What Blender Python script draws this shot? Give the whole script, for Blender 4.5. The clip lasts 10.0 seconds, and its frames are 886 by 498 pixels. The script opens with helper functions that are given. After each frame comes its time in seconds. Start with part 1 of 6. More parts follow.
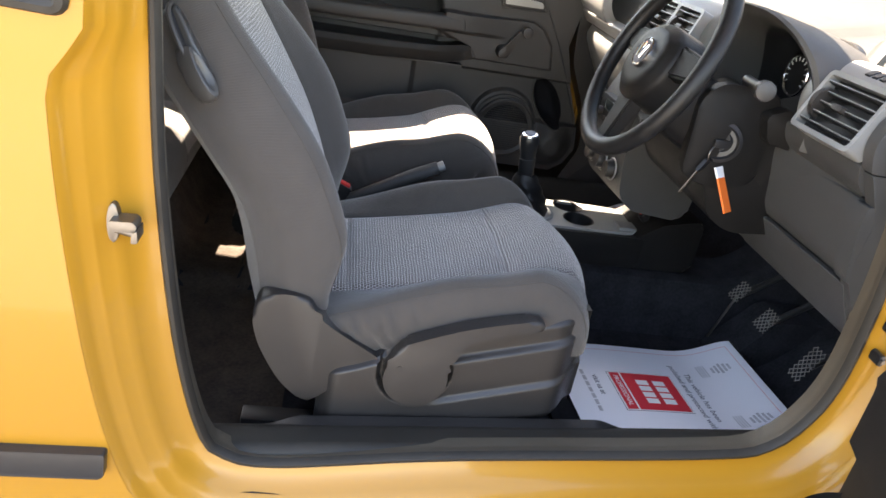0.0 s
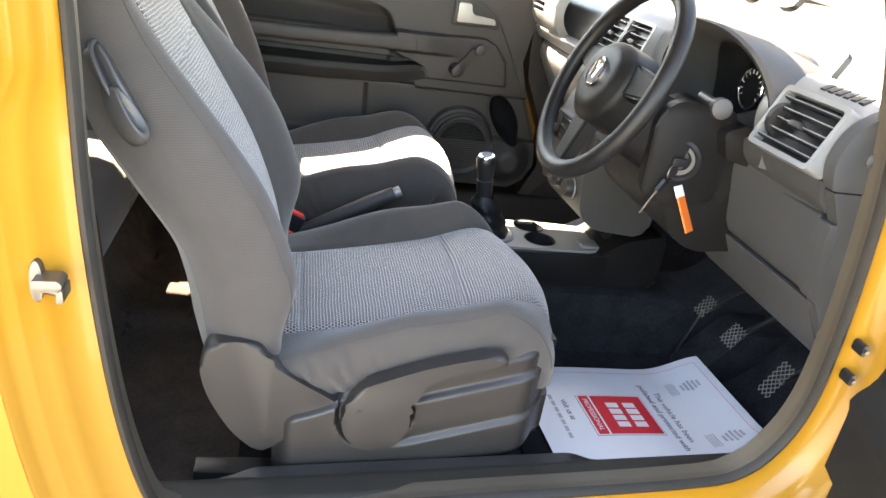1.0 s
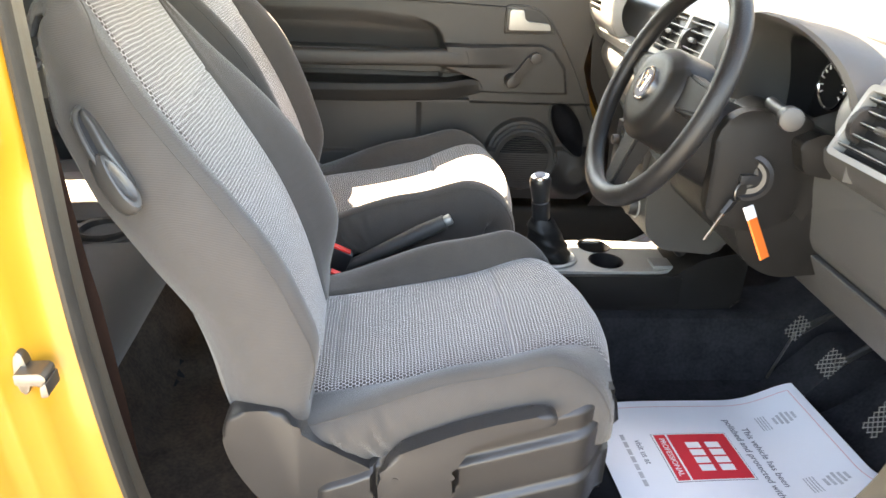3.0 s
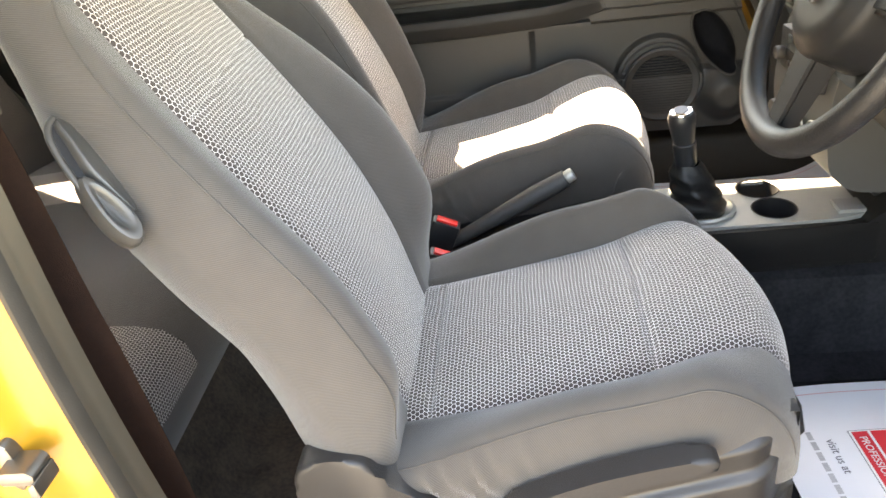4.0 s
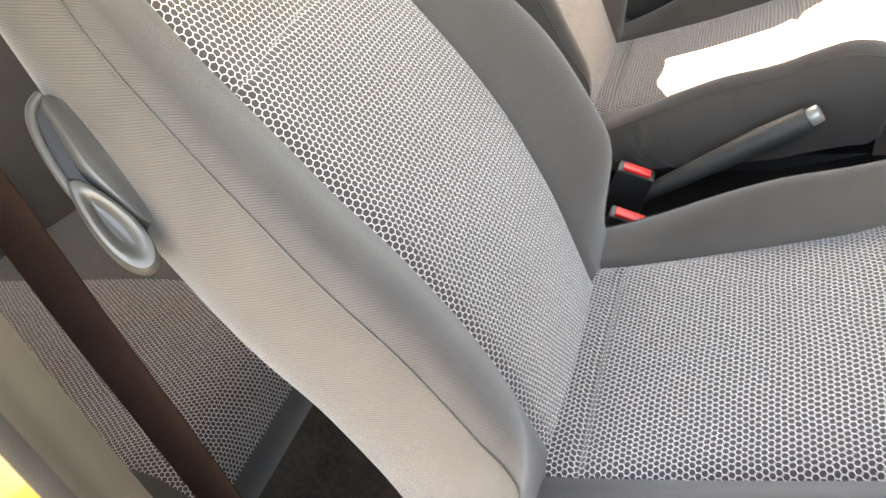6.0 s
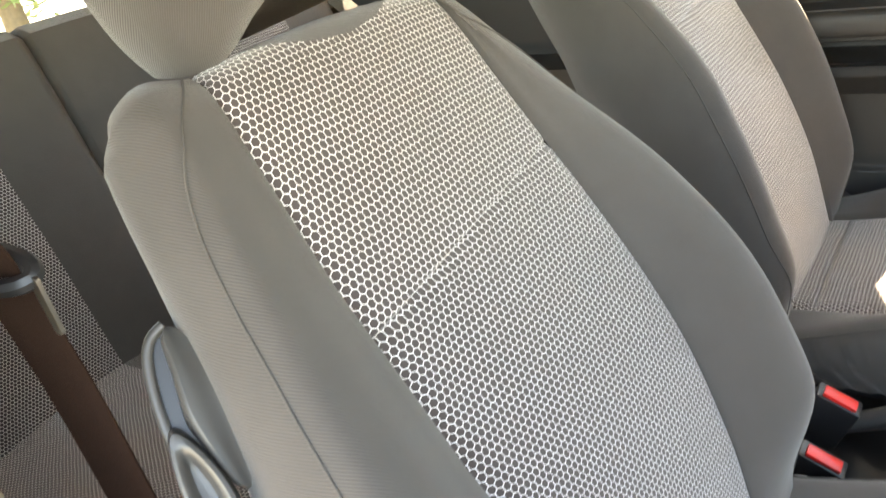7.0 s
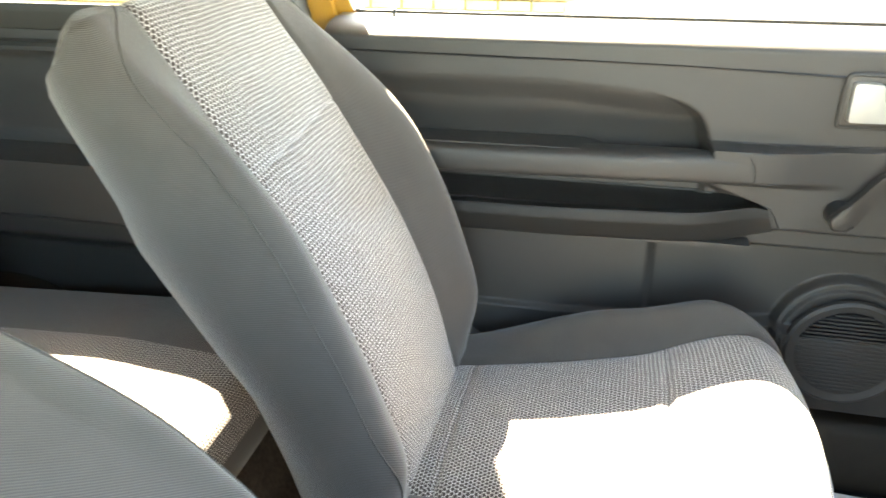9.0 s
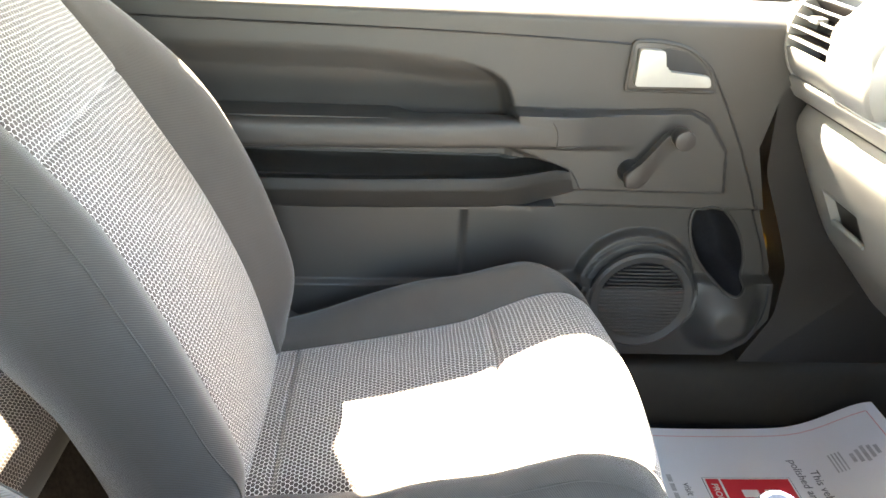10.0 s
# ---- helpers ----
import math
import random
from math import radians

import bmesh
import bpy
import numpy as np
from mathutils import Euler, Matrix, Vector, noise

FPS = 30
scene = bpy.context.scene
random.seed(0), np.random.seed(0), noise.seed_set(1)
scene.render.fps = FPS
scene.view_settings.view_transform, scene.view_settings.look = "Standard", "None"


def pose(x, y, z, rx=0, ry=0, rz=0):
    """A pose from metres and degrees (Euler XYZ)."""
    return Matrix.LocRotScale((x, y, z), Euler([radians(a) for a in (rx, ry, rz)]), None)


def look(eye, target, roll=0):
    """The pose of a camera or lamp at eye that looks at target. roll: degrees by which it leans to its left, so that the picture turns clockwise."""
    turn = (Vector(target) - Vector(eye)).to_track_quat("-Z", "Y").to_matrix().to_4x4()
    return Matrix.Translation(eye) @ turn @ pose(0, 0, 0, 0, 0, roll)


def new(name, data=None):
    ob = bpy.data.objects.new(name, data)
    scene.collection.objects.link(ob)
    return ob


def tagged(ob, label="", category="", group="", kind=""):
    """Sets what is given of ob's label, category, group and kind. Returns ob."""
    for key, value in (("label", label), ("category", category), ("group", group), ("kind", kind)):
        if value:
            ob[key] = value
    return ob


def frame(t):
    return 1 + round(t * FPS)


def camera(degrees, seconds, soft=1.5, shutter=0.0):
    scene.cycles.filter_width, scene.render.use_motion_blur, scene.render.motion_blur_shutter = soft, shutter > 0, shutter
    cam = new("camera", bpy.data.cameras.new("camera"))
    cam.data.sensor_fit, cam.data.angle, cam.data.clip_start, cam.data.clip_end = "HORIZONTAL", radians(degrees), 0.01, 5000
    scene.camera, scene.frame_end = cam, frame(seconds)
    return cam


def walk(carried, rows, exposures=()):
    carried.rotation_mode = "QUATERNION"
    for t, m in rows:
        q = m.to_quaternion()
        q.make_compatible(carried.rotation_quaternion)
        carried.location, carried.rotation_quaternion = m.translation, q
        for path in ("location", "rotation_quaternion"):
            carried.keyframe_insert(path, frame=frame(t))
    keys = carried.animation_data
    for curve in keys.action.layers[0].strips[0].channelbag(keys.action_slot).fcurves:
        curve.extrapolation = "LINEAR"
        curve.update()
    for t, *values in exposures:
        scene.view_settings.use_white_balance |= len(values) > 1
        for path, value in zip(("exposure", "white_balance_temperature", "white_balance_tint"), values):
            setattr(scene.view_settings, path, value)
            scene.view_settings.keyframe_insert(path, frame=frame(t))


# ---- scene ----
cam = camera(61.0, 10.0, shutter=0.2)
PATH = [
    (0, (0.055, -0.81, 1.275), (0.379, 0.97, 0.424), 10.8),
    (0.5, (0.081, -0.788, 1.29), (0.462, 1.0, 0.48), 10.1),
    (1, (0.077, -0.752, 1.289), (0.485, 1.03, 0.478), 9.3),
    (1.5, (0.121, -0.773, 1.3), (0.512, 1.018, 0.502), 8.5),
    (2, (0.181, -0.796, 1.309), (0.494, 1.021, 0.535), 6.7),
    (2.2, (0.213, -0.808, 1.304), (0.436, 1.032, 0.551), 6.2),
    (3.3, (0.173, -0.562, 1.318), (0.266, 1.232, 0.438), 0.2),
    (3.5, (0.183, -0.526, 1.313), (0.19, 1.258, 0.409), -2.7),
    (4, (0.251, -0.379, 1.276), (0.009, 1.34, 0.284), -7.9),
    (4.5, (0.304, -0.293, 1.263), (-0.096, 1.318, 0.148), -10.7),
    (5, (0.32, -0.26, 1.261), (-0.191, 1.289, 0.103), -12.9),
    (5.2, (0.317, -0.238, 1.248), (-0.242, 1.297, 0.095), -13.4),
    (6.3, (0.226, -0.051, 1.224), (-0.645, 1.349, 0.091), -16.1),
    (6.5, (0.208, -0.031, 1.242), (-0.731, 1.367, 0.162), -15.1),
    (7, (0.212, 0.046, 1.286), (-0.948, 1.41, 0.394), -12.6),
    (7.5, (0.233, 0.15, 1.33), (-1.022, 1.443, 0.463), -7.3),
    (8, (0.248, 0.211, 1.331), (-0.937, 1.602, 0.519), -4.9),
    (8.5, (0.227, 0.259, 1.334), (-0.663, 1.845, 0.502), -2.8),
    (9, (0.211, 0.356, 1.315), (-0.217, 2.1, 0.434), -0.7),
    (9.5, (0.159, 0.381, 1.281), (0.119, 2.167, 0.383), 2.5),
    (10, (0.162, 0.385, 1.299), (0.296, 2.15, 0.368), 3.3),
]
EXPOSURES = [(0.0, 3.69, 8200.0, 16.0), (1.0, 4.34, 8500.0, 13.0), (2.0, 4.44, 8200.0, 13.0), (3.5, 4.84, 9800.0, 13.0), (4.5, 4.96, 10600.0, 14.0), (5.2, 5.04, 10800.0, 15.0), (6.5, 5.06, 10800.0, 14.0), (7.5, 4.76, 8900.0, 7.0), (8.5, 5.17, 8400.0, 4.0), (9.2, 5.4, 8500.0, 5.0), (10.0, 5.42, 8400.0, 8.0)]
walk(cam, [(t, look(eye, target, roll)) for t, eye, target, roll in PATH], EXPOSURES)

# ---- light ----
world = bpy.data.worlds.new("sky")
scene.world = world
world.use_nodes = True
SUN_TO = Vector((0.275, -0.36, -0.508)).normalized()
sky = world.node_tree.nodes.new("ShaderNodeTexSky")
sky.sky_type, sky.sun_disc = "NISHITA", False
sky.sun_elevation = math.asin(-SUN_TO.z)
sky.sun_rotation = math.atan2(-SUN_TO.x, -SUN_TO.y)
background = world.node_tree.nodes["Background"]
background.inputs["Strength"].default_value = 0.13
world.node_tree.links.new(sky.outputs["Color"], background.inputs["Color"])
sun = new("sun", bpy.data.lights.new("sun", "SUN"))
sun.data.energy, sun.data.angle, sun.data.color = 5.0, radians(0.55), (1.0, 0.95, 0.88)
sun.rotation_euler = SUN_TO.to_track_quat("-Z", "Y").to_euler()

# ---- materials ----
MATS = {}


def mat(name, colour, rough=0.6, metal=0.0, vary=0.15, scale=40.0, bump=0.0, bump_scale=800.0, spec=0.5, coat=0.0):
    """A surface with blotches at two scales and a fine grain relief, by object coordinates in metres."""
    m = bpy.data.materials.new(name)
    m.use_nodes = True
    n, l = m.node_tree.nodes, m.node_tree.links
    p = n["Principled BSDF"]
    p.inputs["Roughness"].default_value = rough
    p.inputs["Metallic"].default_value = metal
    p.inputs["Specular IOR Level"].default_value = spec
    p.inputs["Coat Weight"].default_value = coat
    p.inputs["Coat Roughness"].default_value = 0.06
    co = n.new("ShaderNodeTexCoord")
    big, small = n.new("ShaderNodeTexNoise"), n.new("ShaderNodeTexNoise")
    big.inputs["Scale"].default_value, small.inputs["Scale"].default_value = scale * 0.15, scale
    big.inputs["Detail"].default_value = small.inputs["Detail"].default_value = 4
    for t in (big, small):
        l.new(co.outputs["Object"], t.inputs["Vector"])
    add = n.new("ShaderNodeMath")
    l.new(big.outputs["Fac"], add.inputs[0])
    l.new(small.outputs["Fac"], add.inputs[1])
    span = n.new("ShaderNodeMapRange")
    span.inputs["From Min"].default_value, span.inputs["From Max"].default_value = 0.6, 1.4
    span.inputs["To Min"].default_value, span.inputs["To Max"].default_value = 1 - vary, 1 + vary
    l.new(add.outputs[0], span.inputs["Value"])
    mul = n.new("ShaderNodeVectorMath")
    mul.operation = "SCALE"
    mul.inputs[0].default_value = colour
    l.new(span.outputs[0], mul.inputs["Scale"])
    l.new(mul.outputs[0], p.inputs["Base Color"])
    r = n.new("ShaderNodeMapRange")
    r.inputs["To Min"].default_value, r.inputs["To Max"].default_value = max(0.02, rough - 0.08), min(1, rough + 0.08)
    l.new(small.outputs["Fac"], r.inputs["Value"])
    l.new(r.outputs[0], p.inputs["Roughness"])
    if bump:
        g = n.new("ShaderNodeTexNoise")
        g.inputs["Scale"].default_value, g.inputs["Detail"].default_value = bump_scale, 2
        l.new(co.outputs["Object"], g.inputs["Vector"])
        b = n.new("ShaderNodeBump")
        b.inputs["Strength"].default_value, b.inputs["Distance"].default_value = bump, 0.001
        l.new(g.outputs["Fac"], b.inputs["Height"])
        l.new(b.outputs[0], p.inputs["Normal"])
    MATS[name] = m
    return m


def cloth(name, colour, hexes=0.0, line=(0.46, 0.42, 0.385), rib=0.0016):
    """Woven seat cloth on a UV map in metres: fine diagonal ribs, or a honeycomb of light threads with cells this wide."""
    m = mat(name, colour, 0.92, vary=0.12, scale=30, spec=0.2)
    n, l = m.node_tree.nodes, m.node_tree.links
    p = n["Principled BSDF"]
    p.inputs["Sheen Weight"].default_value, p.inputs["Sheen Roughness"].default_value = 0.28 if not hexes else 0.5, 0.5
    p.inputs["Sheen Tint"].default_value = (1.0, 0.96, 0.92, 1)
    uv = n.new("ShaderNodeUVMap")
    b = n.new("ShaderNodeBump")
    b.inputs["Distance"].default_value = 0.001
    if not hexes:
        w = n.new("ShaderNodeTexWave")
        w.wave_type, w.bands_direction = "BANDS", "DIAGONAL"
        w.inputs["Scale"].default_value, w.inputs["Distortion"].default_value = 0.45 / rib, 0.3
        w.inputs["Detail"].default_value = 1
        l.new(uv.outputs[0], w.inputs["Vector"])
        l.new(w.outputs["Fac"], b.inputs["Height"])
        b.inputs["Strength"].default_value = 0.35
        base = p.inputs["Base Color"].links[0].from_socket
        k = n.new("ShaderNodeMapRange")
        k.inputs["To Min"].default_value, k.inputs["To Max"].default_value = 0.80, 1.16
        l.new(w.outputs["Fac"], k.inputs["Value"])
        s = n.new("ShaderNodeVectorMath")
        s.operation = "SCALE"
        l.new(base, s.inputs[0])
        l.new(k.outputs[0], s.inputs["Scale"])
        l.new(s.outputs[0], p.inputs["Base Color"])
        l.new(b.outputs[0], p.inputs["Normal"])
        return m

    def vec(op, a, c=None):
        x = n.new("ShaderNodeVectorMath")
        x.operation = op
        for i, v in enumerate((a, c)):
            if v is None:
                continue
            if isinstance(v, tuple):
                x.inputs[i].default_value = v
            else:
                l.new(v, x.inputs[i])
        return x

    def num(op, a, c):
        x = n.new("ShaderNodeMath")
        x.operation = op
        for i, v in enumerate((a, c)):
            if isinstance(v, (int, float)):
                x.inputs[i].default_value = v
            else:
                l.new(v, x.inputs[i])
        return x.outputs[0]

    h = (0.5, math.sqrt(3) / 2, 0.5)
    hn = (-0.5, -math.sqrt(3) / 2, -0.5)
    # a little wobble, as stretched cloth has
    wob = n.new("ShaderNodeTexNoise")
    wob.inputs["Scale"].default_value = 14
    l.new(uv.outputs[0], wob.inputs["Vector"])
    w0 = vec("SUBTRACT", wob.outputs["Color"], (0.5, 0.5, 0.5))
    w1 = vec("MULTIPLY", w0.outputs[0], (0.006, 0.006, 0.0))
    uvw = vec("ADD", uv.outputs[0], w1.outputs[0])
    q = vec("MULTIPLY", uvw.outputs[0], (1 / hexes, 1 / hexes, 0.0))
    cells = []
    for shift in ((0.0, 0.0, 0.0), h):
        d = vec("SUBTRACT", q.outputs[0], shift)
        x = n.new("ShaderNodeVectorMath")
        x.operation = "WRAP"
        l.new(d.outputs[0], x.inputs[0])
        x.inputs[1].default_value, x.inputs[2].default_value = h, hn
        f = vec("MULTIPLY", x.outputs[0], (1.0, 1.0, 0.0))
        a = vec("ABSOLUTE", f.outputs[0])
        slant = vec("DOT_PRODUCT", a.outputs[0], (0.5, math.sqrt(3) / 2, 0.0))
        sep = n.new("ShaderNodeSeparateXYZ")
        l.new(a.outputs[0], sep.inputs[0])
        cells.append(num("MAXIMUM", slant.outputs["Value"], sep.outputs[0]))
    edge = num("SUBTRACT", 0.5, num("MINIMUM", cells[0], cells[1]))
    ramp = n.new("ShaderNodeMapRange")
    ramp.interpolation_type = "SMOOTHSTEP"
    ramp.inputs["From Min"].default_value, ramp.inputs["From Max"].default_value = 0.030, 0.070
    ramp.inputs["To Min"].default_value, ramp.inputs["To Max"].default_value = 1.0, 0.0
    l.new(edge, ramp.inputs["Value"])
    base = p.inputs["Base Color"].links[0].from_socket
    thread = n.new("ShaderNodeTexWave")
    thread.inputs["Scale"].default_value = 330
    thread.bands_direction = "DIAGONAL"
    l.new(uv.outputs[0], thread.inputs["Vector"])
    k = n.new("ShaderNodeMapRange")
    k.inputs["To Min"].default_value, k.inputs["To Max"].default_value = 0.75, 1.15
    l.new(thread.outputs["Fac"], k.inputs["Value"])
    sc = n.new("ShaderNodeVectorMath")
    sc.operation = "SCALE"
    sc.inputs[0].default_value = line
    l.new(k.outputs[0], sc.inputs["Scale"])
    mix = n.new("ShaderNodeMix")
    mix.data_type = "RGBA"
    l.new(ramp.outputs[0], mix.inputs["Factor"])
    l.new(base, mix.inputs["A"])
    l.new(sc.outputs[0], mix.inputs["B"])
    l.new(mix.outputs["Result"], p.inputs["Base Color"])
    l.new(ramp.outputs[0], b.inputs["Height"])
    b.inputs["Strength"].default_value = 0.5
    l.new(b.outputs[0], p.inputs["Normal"])
    return m


def glass(name, tint=(0.93, 0.96, 0.95)):
    m = bpy.data.materials.new(name)
    m.use_nodes = True
    n, l = m.node_tree.nodes, m.node_tree.links
    n.remove(n["Principled BSDF"])
    t, g, mix = n.new("ShaderNodeBsdfTransparent"), n.new("ShaderNodeBsdfGlossy"), n.new("ShaderNodeMixShader")
    t.inputs[0].default_value = (*tint, 1)
    g.inputs["Roughness"].default_value = 0.02
    f = n.new("ShaderNodeFresnel")
    f.inputs["IOR"].default_value = 1.35
    l.new(f.outputs[0], mix.inputs[0])
    l.new(t.outputs[0], mix.inputs[1])
    l.new(g.outputs[0], mix.inputs[2])
    l.new(mix.outputs[0], n["Material Output"].inputs["Surface"])
    return m


CLOTH = cloth("grey_cloth", (0.062, 0.0545, 0.049))
HEX = cloth("honeycomb_cloth", (0.048, 0.036, 0.032), 0.0060, (0.80, 0.735, 0.69))
GRIP = mat("satin_grey_plastic", (0.055, 0.051, 0.047), 0.30, vary=0.12, scale=30, bump=0.12, bump_scale=1200, spec=0.4)
PLASTIC = mat("dark_grey_plastic", (0.025, 0.0222, 0.0208), 0.36, vary=0.12, scale=25, bump=0.35, bump_scale=1400)
TRIM = mat("door_trim_plastic", (0.030, 0.0278, 0.0258), 0.50, vary=0.1, scale=18, bump=0.3, bump_scale=1600)
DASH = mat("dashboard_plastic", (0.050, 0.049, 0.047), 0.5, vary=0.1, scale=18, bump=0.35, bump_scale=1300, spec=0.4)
DARK = mat("near_black_plastic", (0.010, 0.0095, 0.0092), 0.42, vary=0.15, scale=25, bump=0.35, bump_scale=1300, spec=0.2)
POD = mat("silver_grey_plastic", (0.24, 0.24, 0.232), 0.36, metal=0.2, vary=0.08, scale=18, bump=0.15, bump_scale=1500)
BLACK = mat("black_plastic", (0.012, 0.012, 0.013), 0.4, vary=0.2, scale=25)
GLOSS = mat("gloss_black_plastic", (0.012, 0.012, 0.013), 0.36, vary=0.2, scale=25)
LEATHER = mat("black_leather", (0.010, 0.0095, 0.0095), 0.40, vary=0.25, scale=60, bump=0.6, bump_scale=500, spec=0.3)
RUBBER = mat("rubber_seal", (0.024, 0.0205, 0.016), 0.6, vary=0.25, scale=50, bump=0.25, bump_scale=600, spec=0.35)
PAINT = mat("yellow_paint", (0.355, 0.166, 0.014), 0.34, vary=0.03, scale=8, coat=0.4, spec=0.4)
CARPET = mat("dark_carpet", (0.022, 0.022, 0.025), 0.97, vary=0.45, scale=140, bump=1.0, bump_scale=900, spec=0.1)
RUST = mat("brown_carpet", (0.062, 0.049, 0.040), 0.97, vary=0.45, scale=140, bump=1.0, bump_scale=900, spec=0.1)
FELT = mat("mat_felt", (0.012, 0.012, 0.014), 0.95, vary=0.3, scale=140, bump=1.0, bump_scale=900, spec=0.1)
LINER = mat("headliner_cloth", (0.20, 0.197, 0.19), 0.95, vary=0.05, scale=60, bump=0.3, bump_scale=900)
# warm brown stands for sunlight bounced off the yellow jamb
BOUNCE_BROWN = mat("pillar_plastic_bounce_tone", (0.085, 0.067, 0.046), 0.55, vary=0.12, scale=30, bump=0.2, bump_scale=1200)
PILLAR = mat("pillar_trim", (0.16, 0.165, 0.165), 0.6, vary=0.06, scale=30, bump=0.2, bump_scale=1200)
BELT = mat("belt_webbing", (0.022, 0.0105, 0.007), 0.75, vary=0.2, scale=200, bump=0.6, bump_scale=900, spec=0.1)
GREYBELT = mat("grey_belt_webbing", (0.055, 0.055, 0.052), 0.7, vary=0.2, scale=200, bump=0.6, bump_scale=900)
STEEL = mat("zinc_steel", (0.20, 0.185, 0.165), 0.45, metal=1.0, vary=0.15, scale=90)
CHROME = mat("chrome", (0.85, 0.85, 0.86), 0.12, metal=1.0, vary=0.04, scale=60)
SILVER = mat("satin_silver_plastic", (0.34, 0.335, 0.31), 0.35, metal=0.35, vary=0.05, scale=60)
SATIN = mat("console_silver", (0.33, 0.335, 0.32), 0.4, metal=0.3, vary=0.06, scale=50)
THREAD = mat("dark_thread", (0.060, 0.053, 0.047), 0.9, vary=0.2, scale=300)
PAPER = mat("white_paper", (0.80, 0.80, 0.83), 0.75, vary=0.03, scale=10, bump=0.1, bump_scale=60)
RED = mat("red_print", (0.72, 0.028, 0.045), 0.7, vary=0.04, scale=60)
PALE = mat("white_print", (0.82, 0.82, 0.82), 0.7, vary=0.03, scale=60)
INK = mat("grey_ink", (0.16, 0.16, 0.18), 0.75, vary=0.15, scale=200)
FAINT = mat("pale_grey_ink", (0.45, 0.45, 0.47), 0.75, vary=0.25, scale=300)
PINK = mat("thin_red_ink", (0.75, 0.35, 0.36), 0.75, vary=0.1, scale=200)
BUCKLE = mat("red_button", (0.75, 0.02, 0.015), 0.35, vary=0.05, scale=60)
ORANGE = mat("orange_tag", (0.85, 0.17, 0.03), 0.45, vary=0.06, scale=80)
COPPER = mat("brass_key", (0.72, 0.55, 0.38), 0.3, metal=1.0, vary=0.1, scale=120)
DISPLAY = mat("dark_display", (0.03, 0.035, 0.035), 0.2, vary=0.1, scale=60)
GLASS = glass("window_glass")
TINTED = glass("tinted_glass", (0.82, 0.87, 0.85))
CONCRETE = mat("pale_concrete", (0.26, 0.243, 0.22), 0.9, vary=0.35, scale=12, bump=0.8, bump_scale=120)
BUFF = mat("buff_brick", (0.45, 0.31, 0.12), 0.85, vary=0.25, scale=14, bump=0.6, bump_scale=90)
MORTAR = mat("pale_mortar", (0.55, 0.51, 0.42), 0.9, vary=0.15, scale=30, bump=0.5, bump_scale=200)
LEAF = mat("leaf_green", (0.12, 0.16, 0.045), 0.6, vary=0.4, scale=9)
WORN = mat("worn_rubber_edge", (0.14, 0.133, 0.125), 0.7, vary=0.3, scale=120)
BARK = mat("bark", (0.16, 0.11, 0.07), 0.9, vary=0.4, scale=20, bump=1.0, bump_scale=60)

# ---- builders ----


def world_place(ob):
    at = Vector((0, 0, 0))
    while ob is not None:
        at += ob.location
        ob = ob.parent
    return at


def mesh_of(name, bm, material, smooth=True):
    bmesh.ops.recalc_face_normals(bm, faces=bm.faces)
    for f in bm.faces:
        f.smooth = smooth
    me = bpy.data.meshes.new(name)
    bm.to_mesh(me)
    bm.free()
    me.materials.append(material)
    if smooth:
        me.set_sharp_from_angle(angle=radians(38))
    return me


def thing(name, at, label, category, group="", kind=""):
    ob = new(name)
    ob.location = at
    ob.empty_display_size = 0.05
    return tagged(ob, label, category, group, kind)


def part(name, bm, material, parent, label="", smooth=True):
    """Links a bmesh in world metres as one mesh under a thing or a part."""
    bm.transform(Matrix.Translation(-world_place(parent)))
    ob = new(name, mesh_of(name, bm, material, smooth))
    ob.parent = parent
    if label:
        ob["label"] = label
    return ob


def setting(name, bm, material, label, category="", smooth=True):
    ob = new(name, mesh_of(name, bm, material, smooth))
    return tagged(ob, label, category, kind="structure")


def box(lo, hi, bevel=0.0, bm=None, seg=2, m=None):
    out = bm or bmesh.new()
    lo, hi = Vector(lo), Vector(hi)
    made = bmesh.ops.create_cube(out, size=1)["verts"]
    bmesh.ops.transform(out, matrix=Matrix.Translation((lo + hi) / 2) @ Matrix.Diagonal((*(hi - lo), 1)), verts=made)
    if bevel:
        edges = list({e for v in made for e in v.link_edges})
        got = bmesh.ops.bevel(out, geom=edges, offset=bevel, segments=seg, profile=0.6, affect="EDGES", clamp_overlap=True)
        made = list({v for f in got["faces"] for v in f.verts} | {v for v in made if v.is_valid})
    if m is not None:
        bmesh.ops.transform(out, matrix=m, verts=made)
    return out


def rod(a, b, r0, r1=None, n=20, bm=None, bevel=0.0):
    """A round bar from a to b."""
    out = bm or bmesh.new()
    a, b = Vector(a), Vector(b)
    d = b - a
    m = Matrix.Translation((a + b) / 2) @ d.to_track_quat("Z", "Y").to_matrix().to_4x4()
    made = bmesh.ops.create_cone(out, cap_ends=True, segments=n, radius1=r0, radius2=r0 if r1 is None else r1, depth=d.length, matrix=m)["verts"]
    if bevel:
        edges = [e for e in {e for v in made for e in v.link_edges} if sum(len(f.verts) > 4 for f in e.link_faces) == 1]
        bmesh.ops.bevel(out, geom=edges, offset=bevel, segments=2, profile=0.6, affect="EDGES", clamp_overlap=True)
    return out


